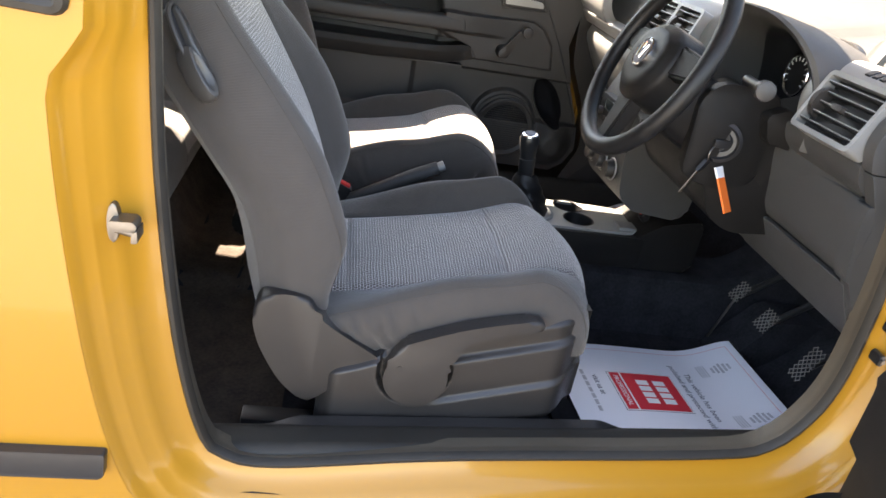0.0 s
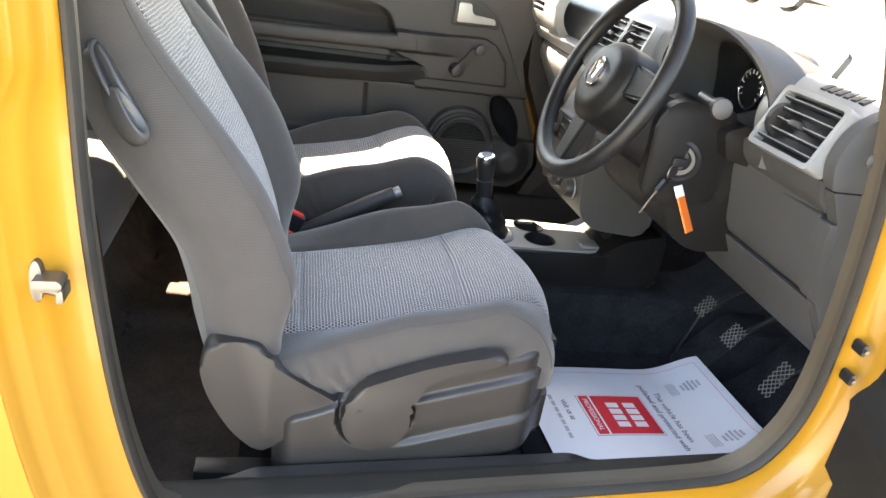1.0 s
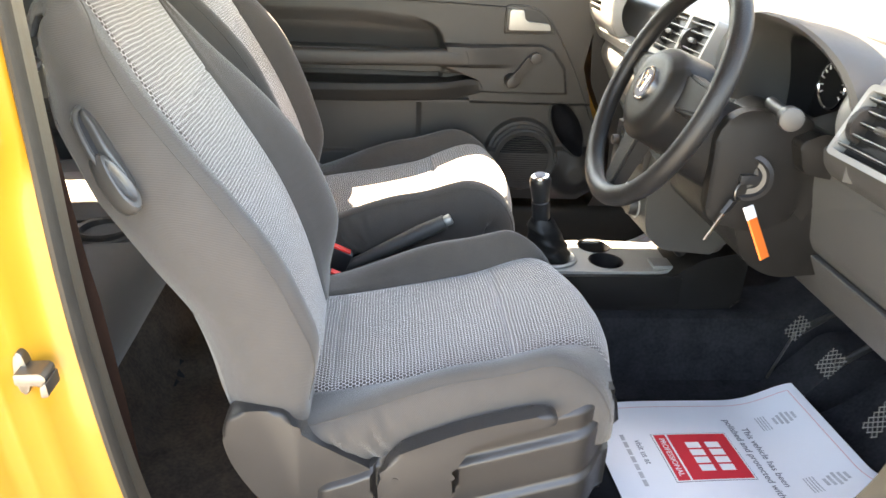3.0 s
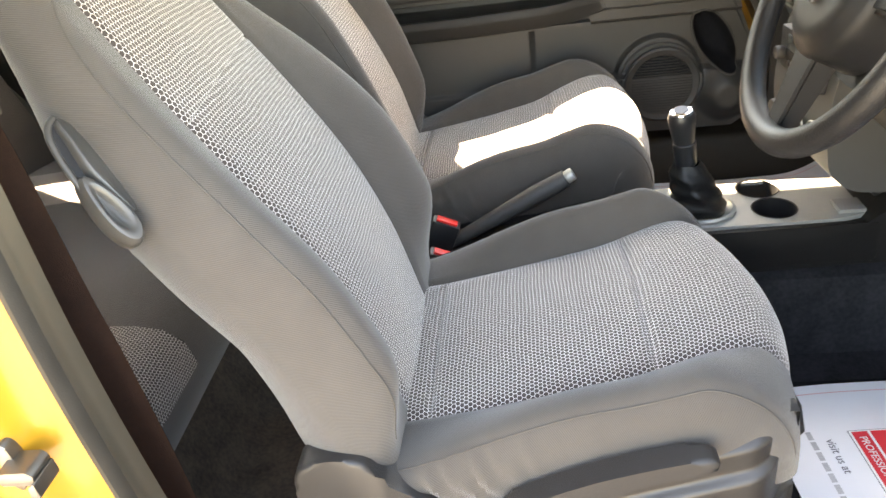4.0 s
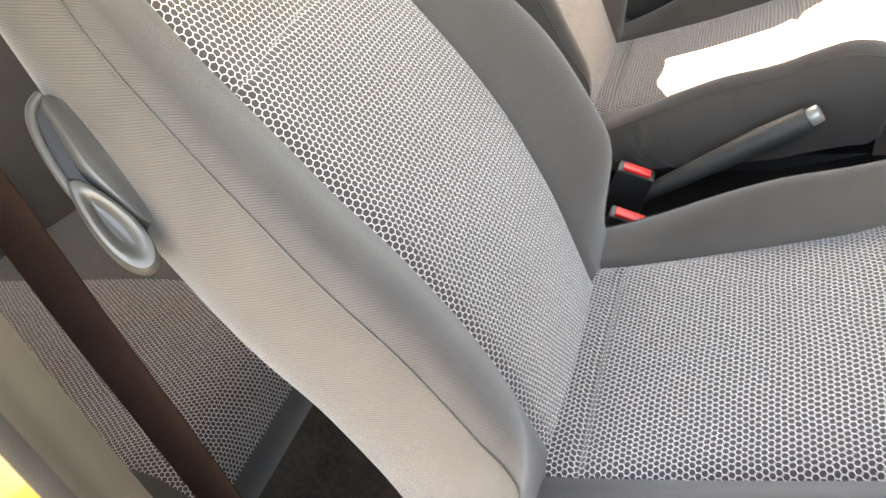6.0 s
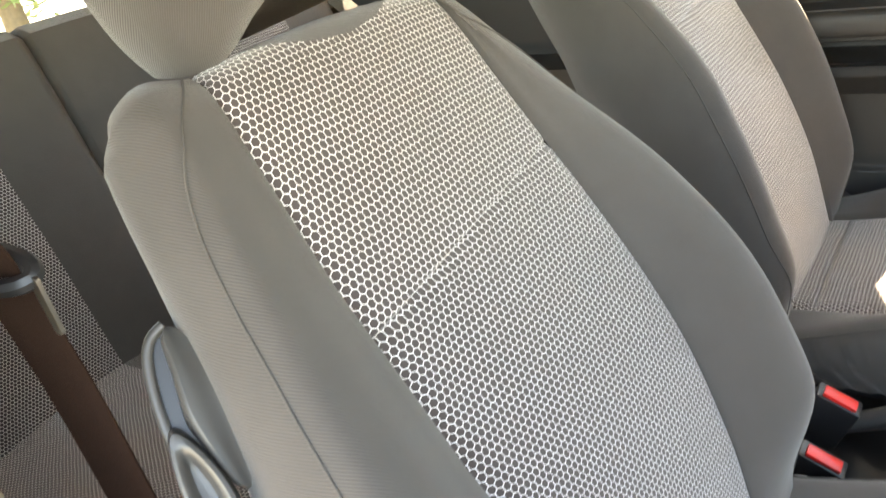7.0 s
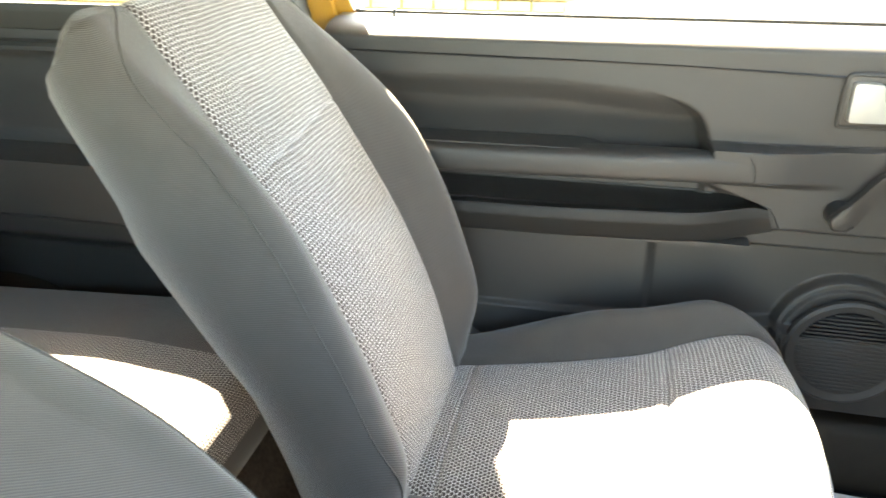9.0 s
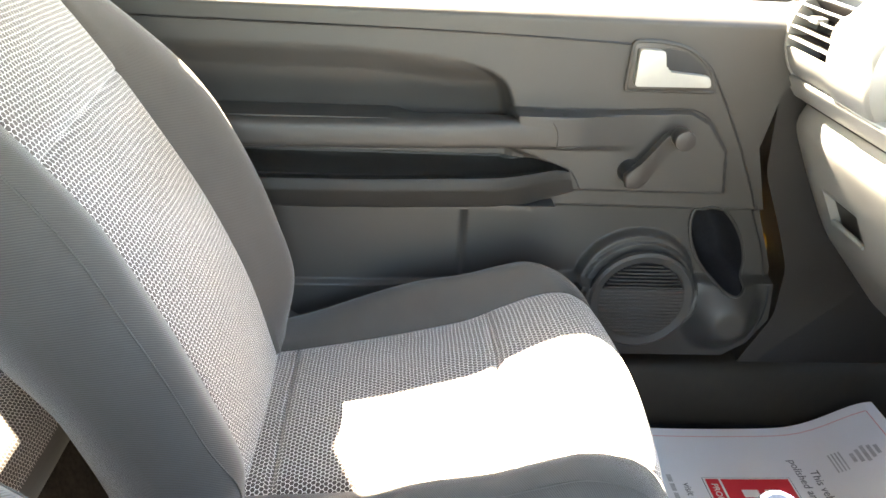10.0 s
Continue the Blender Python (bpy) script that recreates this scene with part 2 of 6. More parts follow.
def tube(points, r, n=10, bm=None, closed=False):
    """A round bar along a line of points; r is one radius or one for each point."""
    out = bm or bmesh.new()
    pts = [Vector(p) for p in points]
    rs = r if isinstance(r, (list, tuple)) else [r] * len(pts)
    rings, side = [], None
    for i, p in enumerate(pts):
        a = pts[i - 1] if i or closed else p
        b = pts[(i + 1) % len(pts)] if i < len(pts) - 1 or closed else p
        d = (b - a).normalized()
        if side is None:
            side = d.orthogonal().normalized()
        side = (side - d * side.dot(d)).normalized()
        up = d.cross(side)
        rings.append([out.verts.new(p + rs[i] * (math.cos(2 * math.pi * k / n) * side + math.sin(2 * math.pi * k / n) * up)) for k in range(n)])
    last = len(rings) if closed else len(rings) - 1
    for i in range(last):
        a, b = rings[i], rings[(i + 1) % len(rings)]
        for k in range(n):
            out.faces.new((a[k], a[(k + 1) % n], b[(k + 1) % n], b[k]))
    if not closed:
        out.faces.new(rings[0][::-1])
        out.faces.new(rings[-1])
    return out


def strip(points, width_dir, half, thick, bm=None):
    """A flat band along points, half wide to both sides along width_dir."""
    out = bm or bmesh.new()
    pts = [Vector(p) for p in points]
    w = Vector(width_dir).normalized() * half
    rows = []
    for i, p in enumerate(pts):
        d = (pts[min(i + 1, len(pts) - 1)] - pts[max(i - 1, 0)]).normalized()
        nrm = d.cross(w).normalized() * thick / 2
        rows.append([out.verts.new(p + s) for s in (-w - nrm, w - nrm, w + nrm, -w + nrm)])
    for a, b in zip(rows, rows[1:]):
        for k in range(4):
            out.faces.new((a[k], a[(k + 1) % 4], b[(k + 1) % 4], b[k]))
    out.faces.new(rows[0][::-1])
    out.faces.new(rows[-1])
    return out


def prism(outline, axis, a, b, bevel=0.0, bm=None, seg=2):
    """A solid with a flat outline: pairs in the two other axes (in x, y, z order), from a to b along the axis."""
    out = bm or bmesh.new()
    k = "xyz".index(axis)

    def at(p, d):
        c = list(p)
        c.insert(k, d)
        return c
    lower = [out.verts.new(at(p, a)) for p in outline]
    upper = [out.verts.new(at(p, b)) for p in outline]
    n = len(outline)
    faces = [out.faces.new(lower[::-1]), out.faces.new(upper)]
    faces += [out.faces.new((lower[i], lower[(i + 1) % n], upper[(i + 1) % n], upper[i])) for i in range(n)]
    if bevel:
        rim = [e for e in set(faces[0].edges) | set(faces[1].edges)]
        bmesh.ops.bevel(out, geom=rim, offset=bevel, segments=seg, profile=0.6, affect="EDGES", clamp_overlap=True)
    return out


def grid(f, us, vs, uv=None, bm=None, wrap=False):
    """A sheet through f(u, v); uv(u, v) gives its cloth coordinates."""
    out = bm or bmesh.new()
    layer = out.loops.layers.uv.verify() if uv else None
    pts = [[out.verts.new(f(u, v)) for u in us] for v in vs]
    for j in range(len(vs) - 1):
        for i in range(len(us) - (0 if wrap else 1)):
            i2 = (i + 1) % len(us)
            try:
                face = out.faces.new((pts[j][i], pts[j][i2], pts[j + 1][i2], pts[j + 1][i]))
            except ValueError:
                continue
            if uv:
                for loop, (a, b) in zip(face.loops, ((i, j), (i2, j), (i2, j + 1), (i, j + 1))):
                    loop[layer].uv = uv(us[a], vs[b])
    return out


def curve(points, n=None):
    """A smooth line through points (Catmull-Rom), as a function of 0 to 1 by length."""
    p = np.array(points, float)
    fine = []
    for i in range(len(p) - 1):
        p0, p1, p2, p3 = p[max(i - 1, 0)], p[i], p[i + 1], p[min(i + 2, len(p) - 1)]
        for t in np.linspace(0, 1, 12, endpoint=False):
            fine.append(0.5 * (2 * p1 + (p2 - p0) * t + (2 * p0 - 5 * p1 + 4 * p2 - p3) * t * t + (3 * p1 - p0 - 3 * p2 + p3) * t ** 3))
    fine.append(p[-1])
    fine = np.array(fine)
    s = np.concatenate([[0], np.cumsum(np.linalg.norm(np.diff(fine, axis=0), axis=1))])

    def f(t):
        return np.array([np.interp(t * s[-1], s, fine[:, k]) for k in range(fine.shape[1])])
    f.length = s[-1]
    return f


def span(a, b, n):
    return [float(v) for v in np.linspace(a, b, n)]


def lerp(x, xs, ys):
    return float(np.interp(x, xs, ys))


def smooth(a, b, x):
    t = min(1.0, max(0.0, (x - a) / (b - a)))
    return t * t * (3 - 2 * t)


def ring(c, r, n, axis="y", squash=1.0):
    """Points round a circle across an axis."""
    out = []
    for k in range(n):
        a, b = r * math.cos(2 * math.pi * k / n), r * squash * math.sin(2 * math.pi * k / n)
        v = {"x": (0, a, b), "y": (a, 0, b), "z": (a, b, 0)}[axis]
        out.append(Vector(c) + Vector(v))
    return out


def lathe(profile, c, axis, n=32, bm=None):
    """A turned solid: pairs of (radius, place along the axis) round the point c."""
    out = bm or bmesh.new()
    q = Vector(axis).normalized().to_track_quat("Z", "Y")
    rows = [[out.verts.new(Vector(c) + q @ Vector((r * math.cos(2 * math.pi * k / n), r * math.sin(2 * math.pi * k / n), h))) for k in range(n)] for r, h in profile]
    for a, b in zip(rows, rows[1:]):
        for k in range(n):
            out.faces.new((a[k], a[(k + 1) % n], b[(k + 1) % n], b[k]))
    out.faces.new(rows[0][::-1])
    out.faces.new(rows[-1])
    return out


def turned(profile, c, n=30):
    """An open turned surface about the upright axis through c."""
    return grid(lambda a, v: Vector(c) + Vector((profile[int(v)][0] * math.cos(a), profile[int(v)][0] * math.sin(a), profile[int(v)][1])), span(0, 2 * math.pi, n + 1)[:-1], [float(k) for k in range(len(profile))], wrap=True)


def words(text, size, m, material, parent, name="lettering", spread=1.0):
    """Raised print: text in the built-in font, centred on the pose m."""
    data = bpy.data.curves.new(name, "FONT")
    data.body, data.size, data.align_x, data.align_y, data.extrude = text, size, "CENTER", "CENTER", 0.0002
    data.space_character = spread
    tmp = new("tmp", data)
    me = bpy.data.meshes.new_from_object(tmp.evaluated_get(bpy.context.evaluated_depsgraph_get()))
    bpy.data.objects.remove(tmp)
    bm = bmesh.new()
    bm.from_mesh(me)
    bm.transform(m)
    return part(name, bm, material, parent, smooth=False)

# ---- seats ----
FLOOR = 0.36
CUSHION = curve([(-0.02, 0.632), (0.06, 0.642), (0.16, 0.655), (0.30, 0.676), (0.41, 0.694), (0.47, 0.699), (0.508, 0.690), (0.532, 0.662), (0.540, 0.62), (0.535, 0.565)])
BACK = curve([(0.075, 0.60), (0.057, 0.68), (0.032, 0.78), (-0.008, 0.88), (-0.058, 0.97), (-0.113, 1.06), (-0.161, 1.132), (-0.188, 1.174), (-0.202, 1.188), (-0.222, 1.190), (-0.240, 1.176), (-0.252, 1.150)])


def eased(x, xs, ys, r=0.03):
    """lerp() with its corners rounded off over r."""
    return sum(lerp(x + r * k / 4, xs, ys) for k in range(-4, 5)) / 9


def normal_of(line, t):
    a, b = line(max(0, t - 0.01)), line(min(1, t + 0.01))
    d = b - a
    return np.array([-d[1], d[0]]) / np.linalg.norm(d)


def cushion_at(cy, t, q):
    """A point of the seat cushion: t from back to front, q from -1 to 1 across."""
    if cy < 0.8 and t > 0.88:
        t = 0.88 + (t - 0.88) * 0.45
    c, nrm = CUSHION(t), normal_of(CUSHION, t)
    x = c[0]
    a, s = abs(q), math.copysign(1, q)
    front = smooth(0.44, 0.54, x) * (1 if t > 0.5 else 0)
    wi = lerp(x, (0, 0.1, 0.5), (0.140, 0.146, 0.182))
    if cy < 0.8:
        # the driver's panel runs a little askew
        wi = lerp(x, (0, 0.1, 0.34, 0.5), (0.152, 0.154, 0.176, 0.198)) if q > 0 else lerp(x, (0, 0.1, 0.34, 0.5), (0.150, 0.148, 0.138, 0.114))
    crest = max(0.216, wi + 0.02)
    b = 0.052 * smooth(0.02, 0.30, x) * (1 - 0.85 * smooth(0.42, 0.535, x))
    side = 0.250 - 0.012 * front
    if a <= 0.5:
        k = a / 0.5
        y, d = wi * k, 0.007 * math.cos(k * math.pi / 2) - 0.004 * smooth(0.93, 1.0, k)
    elif a <= 0.7:
        k = (a - 0.5) / 0.2
        y, d = wi + (crest - wi) * k, -0.004 * (1 - smooth(0, 0.12, k)) + b * math.sin(k * math.pi / 2) ** 1.2
    elif a <= 0.84:
        k = (a - 0.7) / 0.14
        y, d = crest + (side - crest) * math.sin(k * math.pi / 2), b - (b + 0.022) * (1 - math.cos(k * math.pi / 2))
    else:
        k = (a - 0.84) / 0.16
        drop = lerp(x, (0, 0.1, 0.45, 0.54), (0.03, 0.04, 0.075, 0.05))
        y, d = side - 0.012 * k * k, -0.022 - drop * k
    if a > 0.7:
        fold = smooth(0.04, 0.09, x) * (1 - smooth(0.16, 0.26, x)) * smooth(0.72, 0.80, a)
        y += 0.0022 * fold * math.sin(x * 210 - a * 40) + 0.0012 * fold * math.sin(x * 330 - a * 25)
    x, z = c[0] + nrm[0] * d, c[1] + nrm[1] * d
    if t < 0.9 or cy > 0.8:
        rise = lerp(x, (0.24, 0.33, 0.35, 0.39, 0.427, 0.455, 0.483, 0.54), (0.002, 0.006, 0.009, 0.022, 0.033, 0.038, 0.039, 0.026)) * (1 - 0.5 * smooth(0.5, 0.75, a))
        z += rise * (1.0 if cy > 0.8 else 0.25) * (1 - smooth(0.90, 1.0, t))
    x -= (0.055 if cy < 0.8 else 0.022) * (y / 0.25) ** 2 * smooth(0.30, 0.54, x)
    x += 0.0 if cy < 0.8 else 0.028 * smooth(0.28, 0.52, x)
    return Vector((x, cy + s * y, z))


def back_lean(cy, z, a, q):
    """How far the driver's backrest is pushed over at this height."""
    if cy > 0.8:
        return 0.0
    lean = lerp(z, (0.65, 0.9, 1.15), (-0.004, -0.004, -0.008)) * (1 - smooth(0.45, 0.84, a)) + lerp(z, (0.80, 1.0, 1.18), (0.0, -0.005, -0.009))
    if q > 0:
        lean -= 0.016 * smooth(0.98, 1.15, z) * smooth(0.5, 0.7, a)
        lean += lerp(z, (0.65, 0.8, 0.95, 1.08, 1.18), (0.016, 0.022, 0.016, -0.001, -0.014)) * min(1, a / 0.45) * (1 - smooth(0.45, 0.84, a))
    return lean


def back_at(cy, t, q):
    """A point of the backrest: t from the bottom over the top, q from -1 to 1 across; the ends lie at its rear."""
    c, nrm = BACK(t), -normal_of(BACK, t)
    z = c[1]
    over = smooth(-0.192, -0.245, c[0]) if cy < 0.8 else 0.75 * smooth(-0.200, -0.250, c[0])
    a, s = abs(q), math.copysign(1, q)
    if cy < 0.8 and q < 0:
        over *= 0.9
    if c[0] < -0.212:
        z = 2.382 - z
    w = eased(z, (0.60, 0.68, 0.80, 0.92, 1.02, 1.10, 1.16, 1.20, 1.22), (0.236, 0.246, 0.256, 0.258, 0.250, 0.228, 0.204, 0.184, 0.172))
    wi = lerp(z, (0.62, 0.80, 1.04, 1.20), (0.132, 0.137, 0.139, 0.131))
    if cy < 0.8:
        wi = (lerp(z, (0.62, 0.80, 0.87, 0.95, 1.03, 1.1, 1.15, 1.2), (0.122, 0.127, 0.1325, 0.134, 0.1295, 0.122, 0.1175, 0.110)) if q > 0 else lerp(z, (0.62, 0.72, 0.82, 0.95, 1.07, 1.2), (0.119, 0.122, 0.130, 0.142, 0.140, 0.126))) - s * back_lean(cy, z, 0.45, q)
        b = 0.048 * smooth(0.64, 0.78, z) * (1 - 0.9 * smooth(0.86, 1.16, z))
    else:
        b = lerp(z, (0.80, 0.95), (0.043, 0.054)) * smooth(0.62, 0.75, z) * (1 - 0.9 * smooth(0.95, 1.17, z))
    if cy < 0.8 and q > 0:
        w -= 0.006 * smooth(0.72, 0.84, z) + lerp(z, (1.06, 1.12, 1.16, 1.22), (0.0, 0.005, 0.012, 0.024))
    if cy < 0.8 and q < 0:
        w += eased(z, (0.93, 1.02, 1.08, 1.12, 1.155, 1.18, 1.22), (0.0, -0.014, -0.019, -0.015, -0.006, -0.002, 0.006))
    if cy > 0.8 and q < 0:
        w += lerp(z, (0.9, 1.0, 1.06, 1.1, 1.16, 1.22), (0.0, -0.006, -0.008, 0.002, 0.030, 0.052))
    if cy > 0.8 and q > 0:
        w -= lerp(z, (0.62, 0.70, 0.78, 0.86, 0.95, 1.05, 1.12), (0.030, 0.018, 0.009, 0.008, 0.012, 0.008, 0.0))
    if a <= 0.45:
        k = a / 0.45
        y, d = wi * k, 0.005 * math.cos(k * math.pi / 2) - 0.004 * smooth(0.93, 1.0, k)
    elif a <= 0.68:
        k = (a - 0.45) / 0.23
        y, d = wi + (w - 0.036 - wi) * k, -0.004 * (1 - smooth(0, 0.12, k)) + b * math.sin(k * math.pi / 2) ** 1.3
    elif a <= 0.84:
        k = (a - 0.68) / 0.16
        y, d = w - 0.036 + 0.036 * math.sin(k * math.pi / 2), b - (b + 0.034) * (1 - math.cos(k * math.pi / 2))
    else:
        k = (a - 0.84) / 0.16
        deep = lerp(z, (0.60, 0.70, 0.85, 0.95, 1.02, 1.1, 1.2), (0.10, 0.10, 0.090, 0.102, 0.112, 0.104, 0.045))
        if cy > 0.8:
            deep = lerp(z, (0.60, 0.70, 0.85, 0.95, 1.02, 1.1, 1.16, 1.2), (0.10, 0.10, 0.092, 0.108, 0.120, 0.112, 0.096, 0.074))
        y, d = w - (0.036 if cy < 0.8 and q < 0 else 0.03) * k * k, -0.034 - (deep - 0.034) * k
    z = c[1]
    d *= 1 - 0.75 * over
    y *= 1 - 0.06 * over
    lean = back_lean(cy, z, a, q)
    up = smooth(0.70, 1.10, z) if cy > 0.8 else 0.0
    lift = 0.0
    if cy < 0.8:
        lift = 0.011 * smooth(1.05, 1.17, z)
        if q < 0:
            lift += 0.005 * smooth(-0.10, -0.20, c[0]) * smooth(0.45, 0.72, a) * (1 - 0.6 * smooth(0.80, 1.0, a))
    return Vector((c[0] + nrm[0] * d - 0.014 * up, cy + s * y + lean, c[1] + nrm[1] * d + lift - (0.03 if cy > 0.8 or q > 0 else 0.010) * over * (y / 0.2) ** 2 + 0.038 * up))


TOPS = ((0, 0.04, 0.085, 0.125, 0.2), (0.883, 0.890, 0.916, 0.932, 0.932))


def seat(name, cy, outer, dx, dz, label):
    """A front seat round the centre cy; outer is the side (-1 or 1) with the levers."""
    s = thing(name, (0.2, cy, FLOOR), label, "car seat", "front seats")
    ts = span(0.0, 1.0, 120)
    L, B = CUSHION.length, BACK.length
    cush = lambda q, t: cushion_at(cy, t, q)
    cuv = lambda q, t: (cushion_at(cy, t, q).y - cy, t * L)
    seam_back, seam_mid = 0.172, 0.59
    for lo, hi, tag in ((0.0, seam_back, "rear"), (seam_back, seam_mid, "middle"), (seam_mid, 0.93, "front")):
        def dip(q, t, lo=lo, hi=hi):
            p = cushion_at(cy, t, q)
            e = min(t - lo, hi - t) if lo else hi - t
            p.z -= 0.008 * (1 - smooth(0, 0.012, e)) * (1 - smooth(0.44, 0.5, abs(q)))
            return p
        part("cushion_insert", grid(dip, span(-0.5, 0.5, 25), sorted(set(span(lo, hi, 16) + [lo + 0.006, hi - 0.006, lo + 0.014, hi - 0.014])), cuv), HEX, s, "honeycomb-patterned cloth panel")
    for side in (-1, 1):
        qs = [side * v for v in span(0.5, 1.0, 22)]
        part("cushion_bolster", grid(cush, qs, ts, lambda q, t: (q * 0.3, t * L)), CLOTH, s, "plain dark grey cloth bolster")
        part("stitching", tube([cush(side * 0.745, t) + Vector((0, side * 0.0003, 0.0003)) for t in span(0.12, 0.90, 60)], 0.0009, 6), THREAD, s)
    part("cushion_front", grid(cush, span(-0.5, 0.5, 25), span(0.93, 1.0, 5), cuv), CLOTH, s)
    part("cushion_pan", box((-0.02, cy - 0.225, 0.545), (0.49, cy + 0.225, 0.60), 0.02), BLACK, s)
    back = lambda q, t: back_at(cy, t, q)
    top = lambda q: lerp(abs(back_at(0, 0.75, q).y), *TOPS)
    buv = lambda q, t: (back_at(cy, 0.5, q).y - cy, t * B)
    mid = (lambda q: 0.67 + 0.045 * q) if cy < 0.8 else (lambda q: 0.625 + 0.035 * q)

    def low(q, k):
        t = 0.02 + (mid(q) - 0.02) * k
        p = back_at(cy, t, q)
        p.x -= 0.003 * smooth(0.985, 1, k)
        return p

    def high(q, k):
        t = mid(q) + (top(q) - mid(q)) * k
        p = back_at(cy, t, q)
        p.x -= 0.003 * (1 - smooth(0, 0.02, k))
        return p
    part("back_insert", grid(low, span(-0.45, 0.45, 25), span(0, 0.97, 28) + [0.985, 1.0], lambda q, k: buv(q, 0.02 + (mid(q) - 0.02) * k)), HEX, s, "honeycomb-patterned cloth panel")
    part("back_insert", grid(high, span(-0.45, 0.45, 37), [0, 0.015] + span(0.04, 1.0, 22), lambda q, k: buv(q, mid(q) + (top(q) - mid(q)) * k)), HEX, s, "honeycomb-patterned cloth panel")
    part("back_top", grid(lambda q, k: back_at(cy, top(q) + (1 - top(q)) * k, q), span(-0.45, 0.45, 37), span(0, 1, 10), lambda q, k: buv(q, top(q) + (1 - top(q)) * k)), CLOTH, s)
    seam_at = lambda t: sum(lerp(t + 0.008 * k, (0.1, 0.24, 0.45, 0.60, 0.75, 0.82, 0.86, 0.895, 0.915), (0.68, 0.738, 0.742, 0.742, 0.748, 0.722, 0.672, 0.57, 0.46)) for k in range(-4, 5)) / 9
    for side in (-1, 1):
        qs = [side * v for v in span(0.45, 1.0, 24)]
        part("back_bolster", grid(back, qs, span(0, 1, 48), lambda q, t: (q * 0.3, t * B)), CLOTH, s, "plain dark grey cloth bolster")
        part("stitching", tube([back(side * seam_at(t), t) + Vector((0.0002, side * 0.0003, 0)) for t in span(0.10, 0.912, 110)], 0.0009, 6), THREAD, s)
    def rear(v, t):
        a, b = back(-1, t), back(1, t)
        p = a.lerp(b, (v + 1) / 2)
        nrm = normal_of(BACK, t)
        g = 0.035 * (1 - v ** 4)
        return p + Vector((nrm[0], 0, nrm[1])) * g
    part("back_panel", grid(rear, span(-1, 1, 14), span(0, 1, 30), lambda q, t: (q * 0.25, t * B)), CLOTH, s)
    # headrest: a rounded block with an arch below, on two posts
    def head(a, v):
        ca, sa = math.cos(a), math.sin(a)
        z = 1.190 + 0.215 * v
        w = 0.134 * (0.82 + 0.20 * math.sin(min(1, v * 2.2 + 0.25) * math.pi / 2)) * (1 - 0.25 * smooth(0.75, 1, v))
        e = 1.0 if 0.001 < v < 0.999 else 0.0
        round_off = math.sqrt(max(0.0, 1 - max(0, (0.16 - v) / 0.16) ** 2 * 0.55)) * math.sqrt(max(0.0, 1 - max(0, (v - 0.72) / 0.28) ** 2 * 0.75))
        y = math.copysign(abs(ca) ** 0.62, ca) * w
        x = math.copysign(abs(sa) ** 0.75, sa) * 0.062 * round_off
        z += 0.030 * (1 - smooth(0.0, 0.5, v)) * (1 - smooth(0.02, 0.105, abs(y)))
        z += 0.042 if cy > 0.8 else 0.011
        lean = -0.262 - 0.30 * (z - 1.215) + 0.10 * (y / 0.136) ** 2 * 0.25
        return Vector((lean + x, cy - 0.008 + y, z))
    bm = grid(head, span(0, 2 * math.pi, 49)[:-1], span(0, 1, 24), lambda a, v: (a * 0.09, v * 0.2), wrap=True)
    holes = [e for e in bm.edges if e.is_boundary]
    bmesh.ops.holes_fill(bm, edges=holes, sides=60)
    part("headrest", bm, CLOTH, s, "plain grey cloth headrest with an arched underside")
    # under-seat frame and rails
    part("seat_frame", box((0.0, cy - 0.20, 0.47), (0.47, cy + 0.20, 0.55), 0.015), BLACK, s)
    for side in (-1, 1):
        part("rail", box((-0.06, cy + side * 0.20 - 0.02, FLOOR + 0.03), (0.56, cy + side * 0.20 + 0.02, FLOOR + 0.055), 0.004), GLOSS, s, "black steel seat rail")
        part("rail_foot", box((0.40, cy + side * 0.20 - 0.015, FLOOR), (0.55, cy + side * 0.20 + 0.015, FLOOR + 0.032), 0.003), BLACK, s)
        part("rail_foot", box((-0.05, cy + side * 0.20 - 0.015, FLOOR), (0.06, cy + side * 0.20 + 0.015, FLOOR + 0.032), 0.003), BLACK, s)
    Y = lambda d: cy + outer * d
    # outer side cover: two stepped creases rising to the front, hollow round the lever
    def cover(u, v):
        x = 0.062 + 0.443 * u
        z0 = lerp(x, (0.062, 0.264, 0.49), (0.434, 0.452, 0.500))
        z1 = eased(x, (0.062, 0.072, 0.085, 0.122, 0.169, 0.200, 0.27, 0.38, 0.457, 0.492), (0.535, 0.552, 0.564, 0.577, 0.598, 0.615, 0.640, 0.668, 0.688, 0.684), 0.008)
        z = z0 + (z1 - z0) * v
        fore = smooth(0.235, 0.275, x)
        c1, c2 = 0.592 + 0.29 * (x - 0.27), 0.520 + 0.29 * (x - 0.27)
        out = 0.270 - fore * (0.011 * smooth(c1 - 0.004, c1 + 0.007, z) + 0.008 * smooth(c2 - 0.004, c2 + 0.007, z))
        out -= 0.014 * (1 - smooth(0.0, 0.16, v)) ** 2
        out -= 0.055 * smooth(0.430, 0.505, x) ** 2
        out -= 0.030 * (1 - smooth(0.060, 0.100, x)) ** 2
        out -= 0.012 * smooth(0.93, 1.0, v) ** 2
        r = math.hypot(x - 0.214, z - 0.571)
        out -= 0.016 * (1 - smooth(0.055, 0.063, r))
        return Vector((x, Y(out), z))
    bm = grid(cover, span(0, 1, 110), span(0, 1, 80))
    rim = [e for e in bm.edges if e.is_boundary]
    got = bmesh.ops.extrude_edge_only(bm, edges=rim)["geom"]
